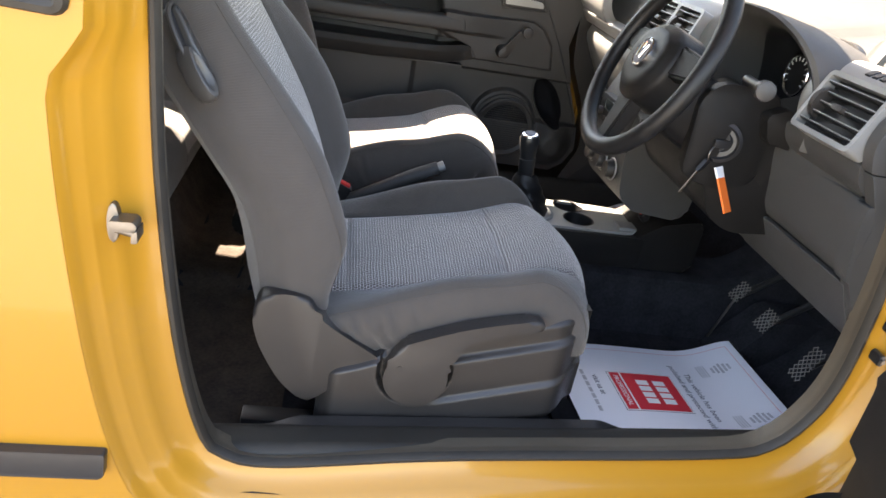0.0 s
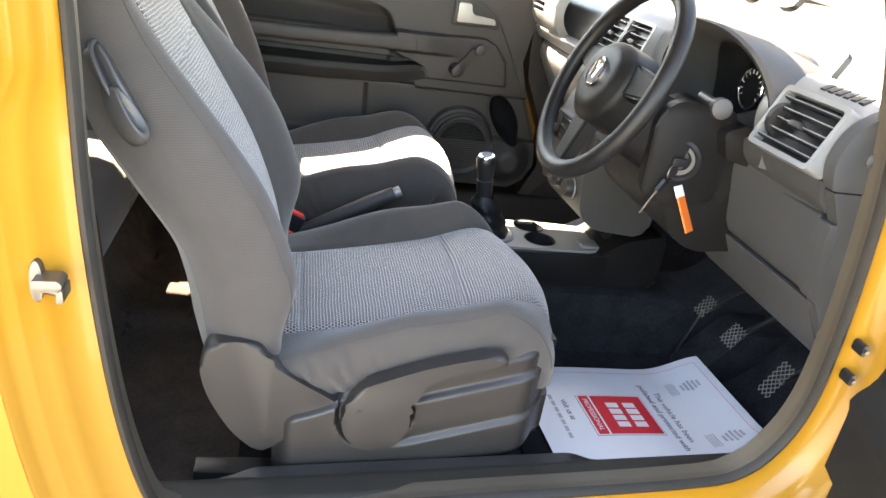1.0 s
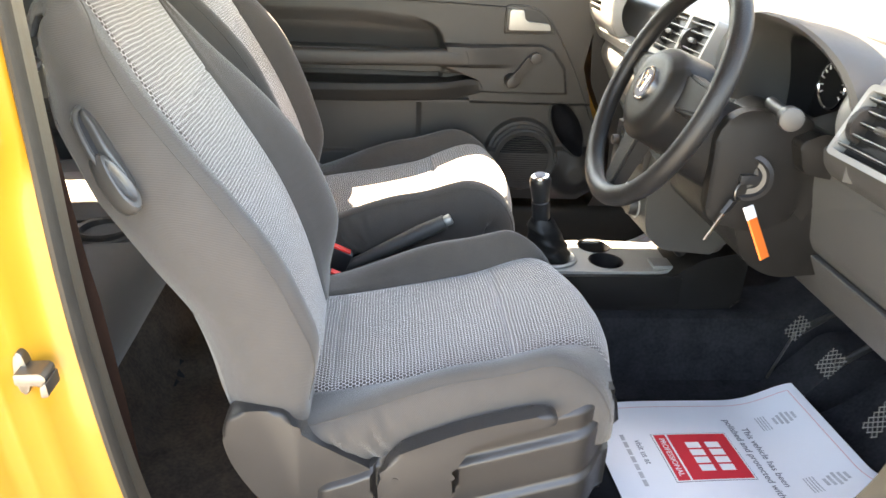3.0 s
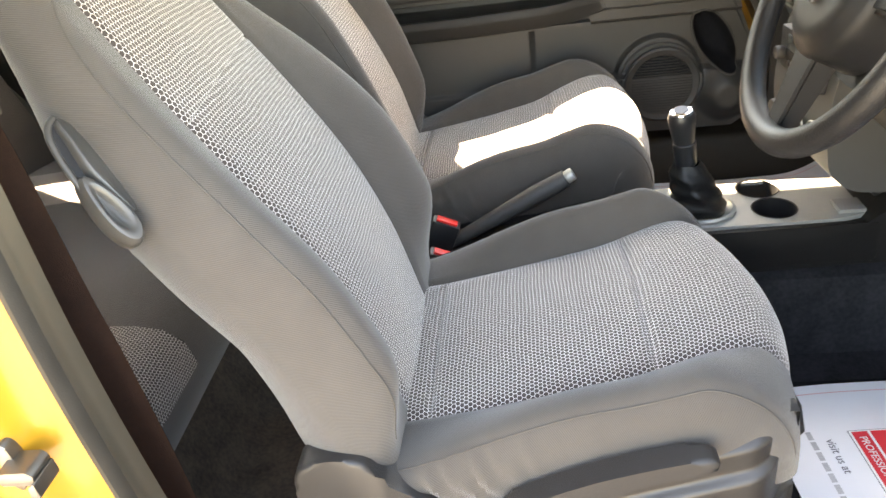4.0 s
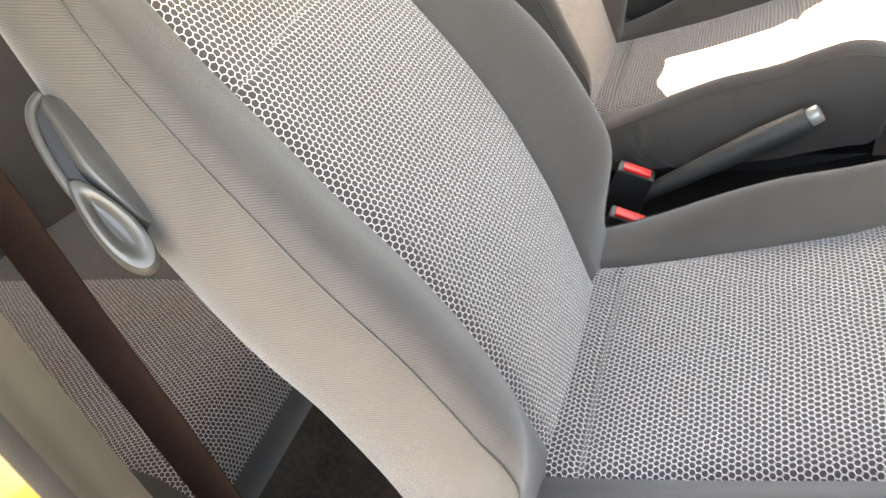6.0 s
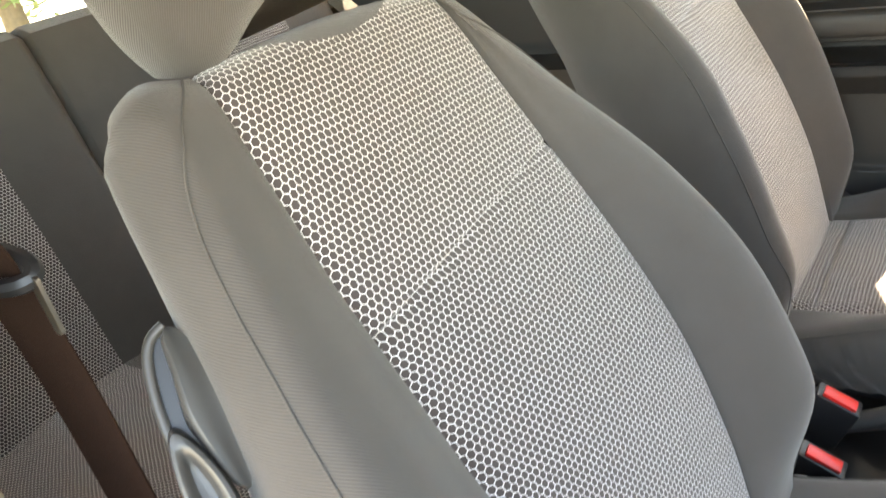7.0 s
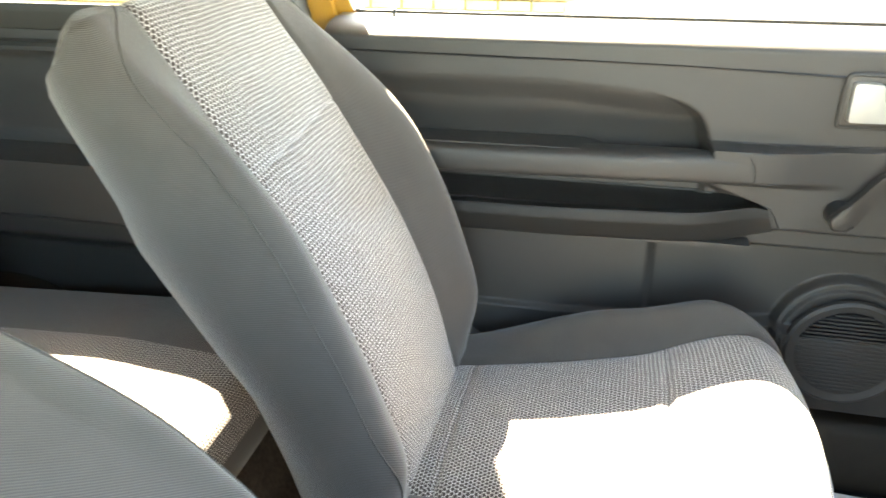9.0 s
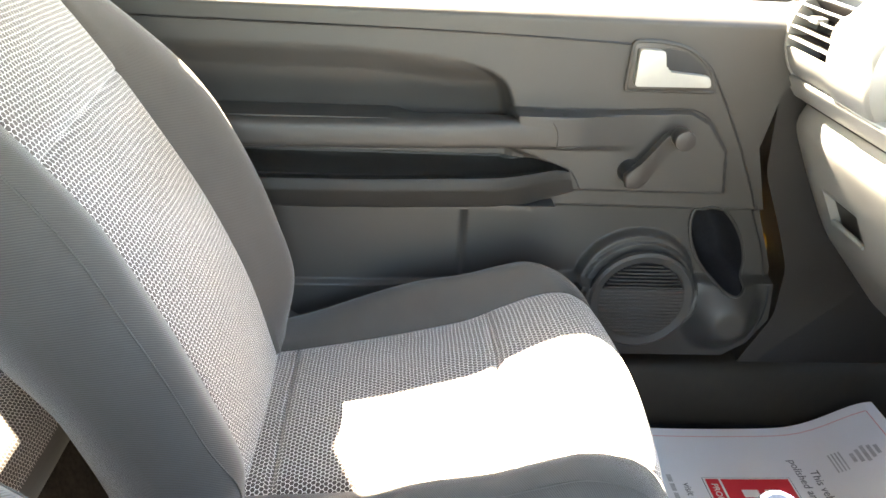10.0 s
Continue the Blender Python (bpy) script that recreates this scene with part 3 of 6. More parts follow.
    for v in got:
        if isinstance(v, bmesh.types.BMVert):
            v.co.y = Y(0.205)
    part("side_cover", bm, PLASTIC, s, "dark grey moulded plastic seat cover")
    # recliner lever
    top_edge = curve([(0.171, 0.600), (0.178, 0.619), (0.194, 0.635), (0.222, 0.648), (0.280, 0.671), (0.341, 0.688), (0.386, 0.697), (0.401, 0.694), (0.405, 0.686), (0.399, 0.680), (0.353, 0.670), (0.310, 0.655), (0.279, 0.636), (0.266, 0.615), (0.2620, 0.592)])
    disc = [(0.214 + 0.052 * math.cos(a), 0.571 + 0.052 * math.sin(a)) for a in span(0.30, -3.55, 34)]
    outline = [tuple(top_edge(t)) for t in span(0, 1, 44)] + disc
    lever = part("recline_lever", prism(outline, "y", Y(0.256), Y(0.285), 0.007, seg=4), PLASTIC, s, "dark grey seat adjusting lever")
    part("screw_cap", rod((0.186, Y(0.284), 0.590), (0.186, Y(0.2858), 0.590), 0.0045), PLASTIC, lever)
    # hinge cover, a drop with a tail
    drop = curve([(-0.048, 0.652), (-0.042, 0.672), (-0.022, 0.685), (0.008, 0.689), (0.036, 0.680), (0.052, 0.655), (0.085, 0.630), (0.150, 0.590), (0.158, 0.578), (0.12, 0.55), (0.075, 0.515), (0.048, 0.492), (0.022, 0.508), (-0.005, 0.538), (-0.034, 0.590), (-0.046, 0.628), (-0.048, 0.652)])
    part("hinge_cover", prism([tuple(drop(t)) for t in span(0, 1, 60)[:-1]], "y", Y(0.215), Y(0.260), 0.007, seg=4), PLASTIC, s, "dark grey plastic hinge cover")
    part("hinge_bolt", rod((0.115, Y(0.22), 0.612), (0.115, Y(0.235), 0.612), 0.008, n=6), STEEL, s)
    part("slide_loop", tube([(0.49, Y(0.10), 0.52), (0.53, Y(0.10), 0.530), (0.553, Y(0.092), 0.548), (0.556, Y(0.065), 0.560), (0.552, Y(-0.02), 0.562), (0.545, Y(-0.10), 0.56), (0.50, Y(-0.12), 0.52)], 0.009, 10), PLASTIC, s, "grey slide adjusting bar")
    # release handle on the upper outer corner of the back: a leaf-shaped wing, a rib behind a slot, and a looped grip; all face forwards
    up = 0.84 if cy > 0.8 else 0.0
    O = Vector((-0.138 - 0.014 * up, Y(0.256), 1.006 + 0.038 * up))
    along, outward, facing = Vector((0.62, 0, -0.78)), Vector((-0.331, outer * 0.903, -0.263)), Vector((0.707, outer * 0.423, 0.562))
    H = lambda u, v, w: O + along * u + outward * v + facing * w

    def leaf(rows, lift):
        """A moulding between two edges: rows of (u, v of the proud edge, v of the sunk edge)."""
        proud, sunk = curve([(r[0], r[1]) for r in rows]), curve([(r[0], r[2]) for r in rows])

        def at(t, k):
            a, b = proud(t), sunk(t)
            full = math.sin(math.pi * min(1, 0.04 + t * 0.96)) ** 0.4
            p = a * (1 - k) + b * k
            if k < 0:
                return H(a[0], a[1] - 0.002 * k, -0.020 * -k)
            if k > 1:
                return H(b[0], b[1], -0.020)
            round_ = math.sqrt(max(0.0, 1 - ((0.22 - k) / 0.22) ** 2)) if k < 0.22 else 1.0
            return H(p[0], p[1], lift * full * round_ * (1 - 0.85 * smooth(0.15, 1.0, k)))
        return grid(at, span(0, 1, 40), [-1.0, 0.0, 0.02, 0.06, 0.12, 0.22, 0.35, 0.5, 0.65, 0.8, 0.92, 1.0, 1.4])
    wing = part("handle_wing", leaf(((-0.087, -0.036, -0.037), (-0.082, -0.029, -0.041), (-0.066, -0.023, -0.042), (-0.040, -0.013, -0.036), (-0.016, -0.010, -0.029), (0.006, -0.010, -0.022), (0.015, -0.013, -0.016)), 0.009), GRIP, s, "satin grey plastic seat release wing")
    slot = curve([(-0.086, -0.032), (-0.078, -0.024), (-0.060, -0.015), (-0.036, -0.005), (-0.015, -0.004)])
    part("handle_slot", strip([H(*slot(t), -0.002) for t in span(0, 1, 20)], outward, 0.006, 0.003), BLACK, wing)
    rib = curve([(-0.089, -0.036), (-0.087, -0.026), (-0.078, -0.017), (-0.058, -0.007), (-0.034, 0.001), (-0.015, 0.004)])
    part("handle_rib", tube([H(*rib(t), 0.0) for t in span(0, 1, 26)], 0.0034, 10), GRIP, wing)

    def grip(t, v):
        a = 2 * math.pi * t
        u, w = 0.0375 * math.cos(a), 0.0125 * math.sin(a) * (1 + 0.30 * math.cos(a))
        k, h = ((0.86, -0.016), (0.99, -0.012), (1.04, -0.002), (1.02, 0.006), (0.93, 0.0110), (0.80, 0.0120), (0.68, 0.0112), (0.56, 0.0080), (0.44, 0.0055), (0.02, 0.0050))[int(v)]
        kv = k if k > 0.9 else 0.9 - (0.9 - k) * 1.35
        return H(-0.001 + u * k, 0.003 + 0.16 * u * k + w * max(0.01, kv), h)
    part("release_handle", grid(grip, span(0, 1, 41)[:-1], [float(k) for k in range(10)], wrap=True), GRIP, wing, "worn grey fold release handle")
    s.location.x += dx
    s.location.z += dz
    return s


seat("front_seat", 0.455, -1, 0.015, 0.0, "dark grey cloth driver seat with honeycomb-patterned panels, reclined")
seat("front_seat", 1.185, 1, -0.07, -0.022, "dark grey cloth passenger seat with honeycomb panels in sunlight")

# ---- car shell (the setting) ----
WEST, EAST = -1.75, 1.45


def rounded(points, r, n=6):
    """A closed outline with its corners rounded."""
    out = []
    m = len(points)
    for i, p in enumerate(points):
        p, a, b = Vector(p), Vector(points[i - 1]), Vector(points[(i + 1) % m])
        rr = r[i] if isinstance(r, (list, tuple)) else r
        u, v = (a - p), (b - p)
        k = min(rr, u.length * 0.45, v.length * 0.45)
        s, e = p + u.normalized() * k, p + v.normalized() * k
        for t in span(0, 1, n):
            out.append(tuple((1 - t) ** 2 * s + 2 * t * (1 - t) * p + t * t * e))
    return out


def wall_with_hole(outer, hole, axis, a, b, bm=None):
    """A flat wall with one opening through it; outline and hole are pairs in the other two axes."""
    out = bm or bmesh.new()
    k = "xyz".index(axis)

    def put(p, d):
        c = list(p)
        c.insert(k, d)
        return out.verts.new(c)
    for d in (a, b):
        es = []
        for loop in (outer, hole):
            vs = [put(p, d) for p in loop]
            es += [out.edges.new((vs[i], vs[(i + 1) % len(vs)])) for i in range(len(vs))]
        bmesh.ops.triangle_fill(out, edges=es, use_beauty=True, use_dissolve=False)
    for loop in (outer, hole):
        lo, hi = [put(p, a) for p in loop], [put(p, b) for p in loop]
        for i in range(len(loop)):
            j = (i + 1) % len(loop)
            out.faces.new((lo[i], lo[j], hi[j], hi[i]))
    bmesh.ops.remove_doubles(out, verts=out.verts, dist=1e-5)
    return out


# the driver's doorway, in x and z: up the rear edge, over, down the front, along the sill
DOOR_R = curve([(-0.168, 1.42), (-0.158, 1.12), (-0.149, 0.895), (-0.123, 0.665), (-0.087, 0.515), (-0.05, 0.474), (0.03, 0.463), (0.284, 0.497), (0.70, 0.535), (0.80, 0.560), (0.85, 0.62), (0.873, 0.70), (0.874, 0.82), (0.864, 0.95), (0.848, 1.06), (0.815, 1.195), (0.75, 1.32), (0.65, 1.42)])
opening = [tuple(DOOR_R(t)) for t in span(0, 1, 90)]
side = [(WEST, 0.22), (1.45, 0.22), (1.45, 1.08), (1.02, 1.10), (0.76, 1.61), (WEST, 1.63)]
qwin = rounded([(-0.222, 1.106), (-0.285, 1.48), (-1.15, 1.48), (-1.30, 1.15)], [0.012, 0.05, 0.05, 0.05])


# door-shut step: the frame of the doorway lies 3 cm inside the outer skin, along a wider outline
def offset_path(line, ts, d, y):
    pts = [line(t) for t in ts]
    out = []
    for i, p in enumerate(pts):
        a, b = pts[max(i - 1, 0)], pts[min(i + 1, len(pts) - 1)]
        v = np.array([b[1] - a[1], -(b[0] - a[0])])
        v = v / np.linalg.norm(v)
        if d > 0 and p[0] < 0.1:
            v = v * (1 - 0.5 * smooth(1.02, 1.10, p[1]))
        out.append((p[0] + v[0] * d, y, p[1] + v[1] * d))
    return out


TS = span(0, 1, 110)
# profile of the jamb: (way outward from the opening, depth into the car)
JAMB = [(-0.002, 0.079), (0.000, 0.072), (0.010, 0.068), (0.028, 0.060), (0.034, 0.050), (0.046, 0.040), (0.056, 0.034), (0.060, 0.029), (0.064, 0.026), (0.074, 0.020), (0.079, 0.015), (0.084, 0.004), (0.088, 0.001)]


def jamb(i, j):
    d, y = JAMB[j]
    return offset_cache[d][i][0], y, offset_cache[d][i][2]


offset_cache = {d: offset_path(DOOR_R, TS, d, 0) for d, _ in JAMB}
outer_line = [(p[0], p[2]) for p in offset_cache[0.088]]
bm = bmesh.new()
for d in (0.0, 0.03):
    es = []
    for loop in (side, outer_line, qwin):
        vs = [bm.verts.new((p[0], d, p[1])) for p in loop]
        es += [bm.edges.new((vs[i], vs[(i + 1) % len(vs)])) for i in range(len(vs))]
    bmesh.ops.triangle_fill(bm, edges=es, use_beauty=True, use_dissolve=False)
setting("body_side_right", bm, PAINT, "glossy yellow painted body side of a small car", "car body")
bm = grid(lambda i, j: jamb(int(i), int(j)), [float(i) for i in range(len(TS))], [float(j) for j in range(len(JAMB))])
setting("door_jamb_right", bm, PAINT, "yellow painted door jamb with stepped shut face", "door jamb")
# rubber seal on the flange
seal = thing("door_seal", (0.36, 0.06, 0.47), "black rubber weather seal round the open doorway", "door seal")
SEAL = [(0.001, 0.080), (0.001, 0.072), (-0.003, 0.066), (-0.008, 0.065), (-0.012, 0.070), (-0.013, 0.078), (-0.011, 0.086), (-0.009, 0.090), (-0.008, 0.099), (-0.007, 0.108), (-0.005, 0.118)]
seal_lines = [offset_path(DOOR_R, TS, d, y) for d, y in SEAL]
part("seal_bulb", grid(lambda i, j: Vector(seal_lines[int(j)][int(i)]), [float(i) for i in range(len(TS))], [0.0, 1.0, 2.0, 3.0, 4.0, 5.0]), RUBBER, seal, "soft black rubber bulb")
# bounce off the jamb is put into this strip's brown
part("seal_trim", grid(lambda i, j: Vector(seal_lines[int(j)][int(i)]), [float(i) for i in range(len(TS))], [5.0, 6.0, 7.0, 8.0, 9.0, 10.0]), BOUNCE_BROWN, seal, "flange trim in a brown that stands for bounced yellow light")
# inner faces behind the seal, B-pillar trim
pil = rounded([(-0.178, 1.48), (-0.170, 0.90), (-0.146, 0.67), (-0.11, 0.52), (-0.27, 0.47), (-0.275, 0.9), (-0.28, 1.48)], 0.01)
bm2 = prism(pil, "y", 0.086, 0.116, 0.010, seg=3)
setting("pillar_trim_right", bm2, BOUNCE_BROWN, "plastic pillar trim, its brown standing for bounced yellow light", "pillar trim")
for name, poly, y0, y1, m, lab in (
    ("side_wall_rear_right", rounded([(-0.62, 0.36), (-0.56, 1.10), (-1.35, 1.10), (-1.35, 0.36)], 0.02), 0.08, 0.13, TRIM, "dark grey rear side panel inside the car"),
):
    setting(name, prism(poly, "y", y0, y1, 0.006), m, lab, "side panel")
# sill: tread plate and inner sill
bm = prism(rounded([(0.080, 0.455), (0.086, 0.484), (0.100, 0.492), (0.150, 0.486), (0.172, 0.47), (0.180, 0.37), (0.084, 0.37)], [0.01, 0.01, 0.01, 0.02, 0.02, 0.01, 0.01]), "x", -0.14, 0.93)
for v in bm.verts:
    v.co.z += 0.075 * (v.co.x - 0.12)
setting("sill_right", bm, RUBBER, "dark plastic door sill", "door sill")
tread = thing("sill_plate", (0.3, 0.11, 0.486), "ribbed dark plastic sill tread plate", "sill plate")
def plate(u, v):
    x = 0.0 + 0.61 * u
    e = smooth(0, 0.10, u) * (1 - smooth(0.90, 1, u))
    y = 0.082 + 0.112 * v
    z = 0.462 + 0.018 * e * (1 - (1 - v) ** 3) - 0.008 * v + 0.044 * u
    if v > 0.9:
        z -= (v - 0.9) * 0.9
    return Vector((x, y, z))
part("plate", grid(plate, span(0, 1, 50), span(0, 1, 16)), PLASTIC, tread)

# striker on the rear jamb
st = thing("door_striker", (-0.185, 0.05, 0.868), "zinc-plated steel door striker bolted to the yellow jamb", "door striker")
part("plate", prism([(-0.188 + 0.007 * math.cos(a), 0.856 + 0.026 * math.sin(a)) for a in span(0, 2 * math.pi, 33)[:-1]], "y", 0.036, 0.060, 0.003), STEEL, st)
part("pin", rod((-0.186, 0.040, 0.848), (-0.160, 0.032, 0.847), 0.0055, bevel=0.001), STEEL, st)
part("pin_block", prism(rounded([(-0.188, 0.853), (-0.188, 0.866), (-0.162, 0.867), (-0.157, 0.862), (-0.159, 0.853)], 0.002), "y", 0.020, 0.046, 0.002), STEEL, st)
part("pin_head", prism(rounded([(-0.163, 0.841), (-0.162, 0.854), (-0.156, 0.858), (-0.155, 0.842)], 0.002), "y", 0.016, 0.046, 0.002), STEEL, st)
# black waist strip at the body side and the edge of the rear side window
rub = thing("rubbing_strip", (-0.6, -0.008, 0.523), "black plastic rubbing strip on the yellow body side", "rubbing strip")
part("strip", prism(rounded([(-1.5, 0.470), (-0.192, 0.503), (-0.189, 0.545), (-1.5, 0.512)], 0.006), "y", -0.016, 0.004, 0.004), PLASTIC, rub)
qw = tagged(new("window_rear_right", mesh_of("window_rear_right", prism(qwin, "y", 0.008, 0.012), TINTED)), "tinted fixed rear side window", "window", kind="structure")
frame_pts = [(p[0], -0.001, p[1]) for p in qwin]
qw.visible_shadow = False
part("window_seal", tube(frame_pts, 0.010, 8, closed=True), RUBBER, qw)

# floor, tunnel, footwells
def floor_at(x, y):
    z = FLOOR
    z += 0.30 * smooth(1.08, 1.45, x) + 0.10 * smooth(1.2, 1.5, x)
    z += 0.16 * smooth(-0.24, -0.36, x)
    z += 0.07 * smooth(0.17, 0.12, y) + 0.10 * smooth(1.50, 1.55, y)
    z += 0.15 * (1 - smooth(0.07, 0.115, abs(y - 0.85))) * (0.15 + 0.85 * smooth(-0.14, -0.06, x))
    return Vector((x, y, z))
bm = grid(lambda x, y: floor_at(x, y), span(WEST, EAST, 100), span(0.05, 1.62, 90))
setting("floor", bm, CARPET, "dark charcoal carpet over the car floor", "carpet")
rear_mat = thing("rear_floor_mat", (-0.1, 0.45, FLOOR), "dark brown carpet mat in the rear footwell", "floor mat", "floor mats")
part("mat", grid(lambda x, y: floor_at(x, y) + Vector((0, 0, 0.007 + 0.002 * math.sin(31 * x + 17 * y))), span(-0.34, 0.02, 30), span(0.17, 1.50, 80)), RUST, rear_mat)
setting("bulkhead", prism([(0.05, 0.36), (1.62, 0.36), (1.62, 1.10), (0.05, 1.10)], "x", 1.44, 1.47), BLACK, "dark bulkhead in front of the footwells", "bulkhead")

# roof, windscreen, tailgate
def roof(u, v):
    # dipped lip ahead of x 0.46 is added, unseen, to shade the seat tops
    x, y = 0.62 - 2.21 * u, 0.12 + 1.46 * v
    return Vector((x, y, 1.635 - 0.075 * smooth(0.46, 0.62, x) + 0.018 * math.sin(math.pi * u) + 0.012 * math.sin(math.pi * v)))
bm = grid(roof, span(0, 1, 24), span(0, 1, 20))
bmesh.ops.solidify(bm, geom=bm.faces[:], thickness=0.03)
setting("ceiling", bm, LINER, "pale grey cloth headliner with an added front lip that shades the seats", "headliner")
for name, pts, r in (("roof_rail_right", [(0.48, 0.08, 1.605), (-0.4, 0.07, 1.62), (-1.6, 0.12, 1.585)], 0.045), ("roof_rail_left", [(0.48, 1.61, 1.66), (-0.4, 1.62, 1.68), (-1.6, 1.57, 1.63)], 0.030),
                     ("a_pillar_right", [(0.46, 0.09, 1.605), (0.76, 0.07, 1.37), (0.95, 0.06, 1.14)], 0.030), ("a_pillar_left", [(0.46, 1.60, 1.655), (0.86, 1.61, 1.40), (1.22, 1.61, 1.16)], 0.028)):
    c = curve(pts)
    ob = setting(name, tube([tuple(c(t)) for t in span(0, 1, 16)], r, 14), PAINT if "right" in name else PILLAR, "yellow painted roof rail" if "rail" in name else "windscreen pillar", "pillar")
# tint deeper than real glass, to weaken light on the seat backs
SCREEN = glass("dimmed_windscreen_glass", (0.53, 0.57, 0.56))
ws = tagged(new("windscreen", mesh_of("windscreen", grid(lambda u, v: Vector((0.48 + 0.93 * v, 0.10 + 1.48 * u, 1.64 - 0.445 * v + 0.03 * math.sin(math.pi * v))), span(0, 1, 12), span(0, 1, 12)), SCREEN)), "curved windscreen, tinted darker to dim the cabin", "windscreen", kind="structure")
ws.visible_shadow = False
bm = wall_with_hole([(0.08, 0.40), (1.60, 0.40), (1.56, 1.60), (0.12, 1.60)], rounded([(0.22, 1.10), (1.46, 1.10), (1.40, 1.46), (0.28, 1.46)], 0.06), "x", -1.62, -1.58)
setting("tailgate", bm, PILLAR, "grey lined tailgate with a window", "tailgate")
tg = tagged(new("window_tailgate", mesh_of("window_tailgate", prism(rounded([(0.22, 1.10), (1.46, 1.10), (1.40, 1.46), (0.28, 1.46)], 0.06), "x", -1.604, -1.60), TINTED)), "tinted tailgate window", "window", kind="structure")
tg.visible_shadow = False
bm = prism([(-1.58, 1.02), (-1.215, 1.02), (-1.215, 1.045), (-1.58, 1.045)], "y", 0.15, 1.52, 0.006)
setting("parcel_shelf", bm, PILLAR, "grey parcel shelf behind the rear seat", "parcel shelf")

# left side of the shell: rear side panel with window, B-pillar, A-pillar foot
left_q = rounded([(-0.42, 1.095), (-0.50, 1.48), (-1.20, 1.48), (-1.37, 1.17), (-1.30, 1.100)], 0.05)
bm = wall_with_hole([(-0.32, 0.22), (-0.32, 1.09), (-0.442, 1.63), (WEST, 1.63), (WEST, 0.22)], left_q, "y", 1.60, 1.645)
setting("body_side_left", bm, PAINT, "yellow painted body side behind the door", "car body")
lw = tagged(new("window_rear_left", mesh_of("window_rear_left", prism(left_q, "y", 1.618, 1.622), GLASS)), "fixed rear side window", "window", kind="structure")
lw.visible_shadow = False
part("window_seal", tube([(p[0], 1.598, p[1]) for p in left_q], 0.009, 8, closed=True), RUBBER, lw)


def rear_panel(u, v):
    x = -0.335 - 1.13 * u
    z = FLOOR + 0.02 + (1.131 - FLOOR - 0.02) * v
    y = 1.515
    y += 0.008 * math.exp(-((z - 1.062) / 0.004) ** 2)
    y += 0.012 * (1 - smooth(1.036, 1.050, z)) * smooth(0.88, 0.90, z)
    hump = smooth(0.66, 0.70, z) * (1 - smooth(0.855, 0.875, z)) * smooth(-1.04, -0.99, x)
    y -= 0.055 * hump
    y += 0.02 * smooth(0.745, 0.735, z) * hump
    return Vector((x, y, z))
bm = grid(rear_panel, span(0, 1, 90), span(0, 1, 110))
setting("side_wall_rear_left", bm, TRIM, "dark grey rear side panel with moulded armrest", "side panel")
setting("window_channel_left", prism(rounded([(1.512, 1.118), (1.515, 1.131), (1.521, 1.131), (1.530, 1.112), (1.604, 1.096), (1.604, 1.086), (1.512, 1.086)], 0.003), "x", -1.40, -0.40), RUBBER, "black rubber channel under the rear side window", "window channel")
slot = thing("coat_slot", (-1.0, 1.51, 1.098), "grey plastic oval vent cover on the side panel", "vent cover")
part("cover", prism(rounded([(-1.042, 1.090), (-0.958, 1.088), (-0.956, 1.108), (-1.040, 1.110)], 0.010), "y", 1.506, 1.52, 0.003), PILLAR, slot)
# B-pillar left with dark trim, orange-yellow door frame edge beside it
setting("pillar_trim_left", prism(rounded([(-0.385, 1.09), (-0.316, 1.09), (-0.437, 1.63), (-0.517, 1.63)], 0.01), "y", 1.55, 1.60, 0.008), PILLAR, "pale grey pillar trim", "pillar trim")
setting("pillar_left", prism([(-0.310, 0.45), (-0.268, 0.45), (-0.268, 1.09), (-0.395, 1.63), (-0.438, 1.63), (-0.310, 1.09)], "y", 1.585, 1.64), PAINT, "yellow painted door pillar", "pillar")
bm = prism(rounded([(0.79, 0.42), (0.862, 0.58), (0.858, 0.68), (0.828, 0.75), (0.775, 0.86), (0.765, 0.98), (0.77, 1.12), (1.45, 1.10), (1.45, 0.42)], 0.02), "y", 1.515, 1.60, 0.01)
setting("footwell_side_left", bm, PLASTIC, "dark plastic footwell side panel", "side panel")
setting("sill_left", prism(rounded([(1.47, 0.36), (1.50, 0.475), (1.62, 0.49), (1.62, 0.30), (1.47, 0.30)], 0.02), "x", -0.30, 1.45), RUBBER, "dark plastic door sill", "door sill")
setting("hinge_pillar_left", prism([(0.846, 0.48), (0.856, 0.48), (0.856, 1.10), (0.846, 1.10)], "y", 1.590, 1.64), PAINT, "yellow painted hinge pillar", "pillar")
bm = prism(rounded([(0.93, 0.44), (0.985, 0.62), (0.98, 0.75), (0.96, 1.0), (1.45, 1.0), (1.45, 0.44)], 0.02), "y", 0.085, 0.14, 0.01)
setting("footwell_side_right", bm, PLASTIC, "dark plastic footwell side panel", "side panel")

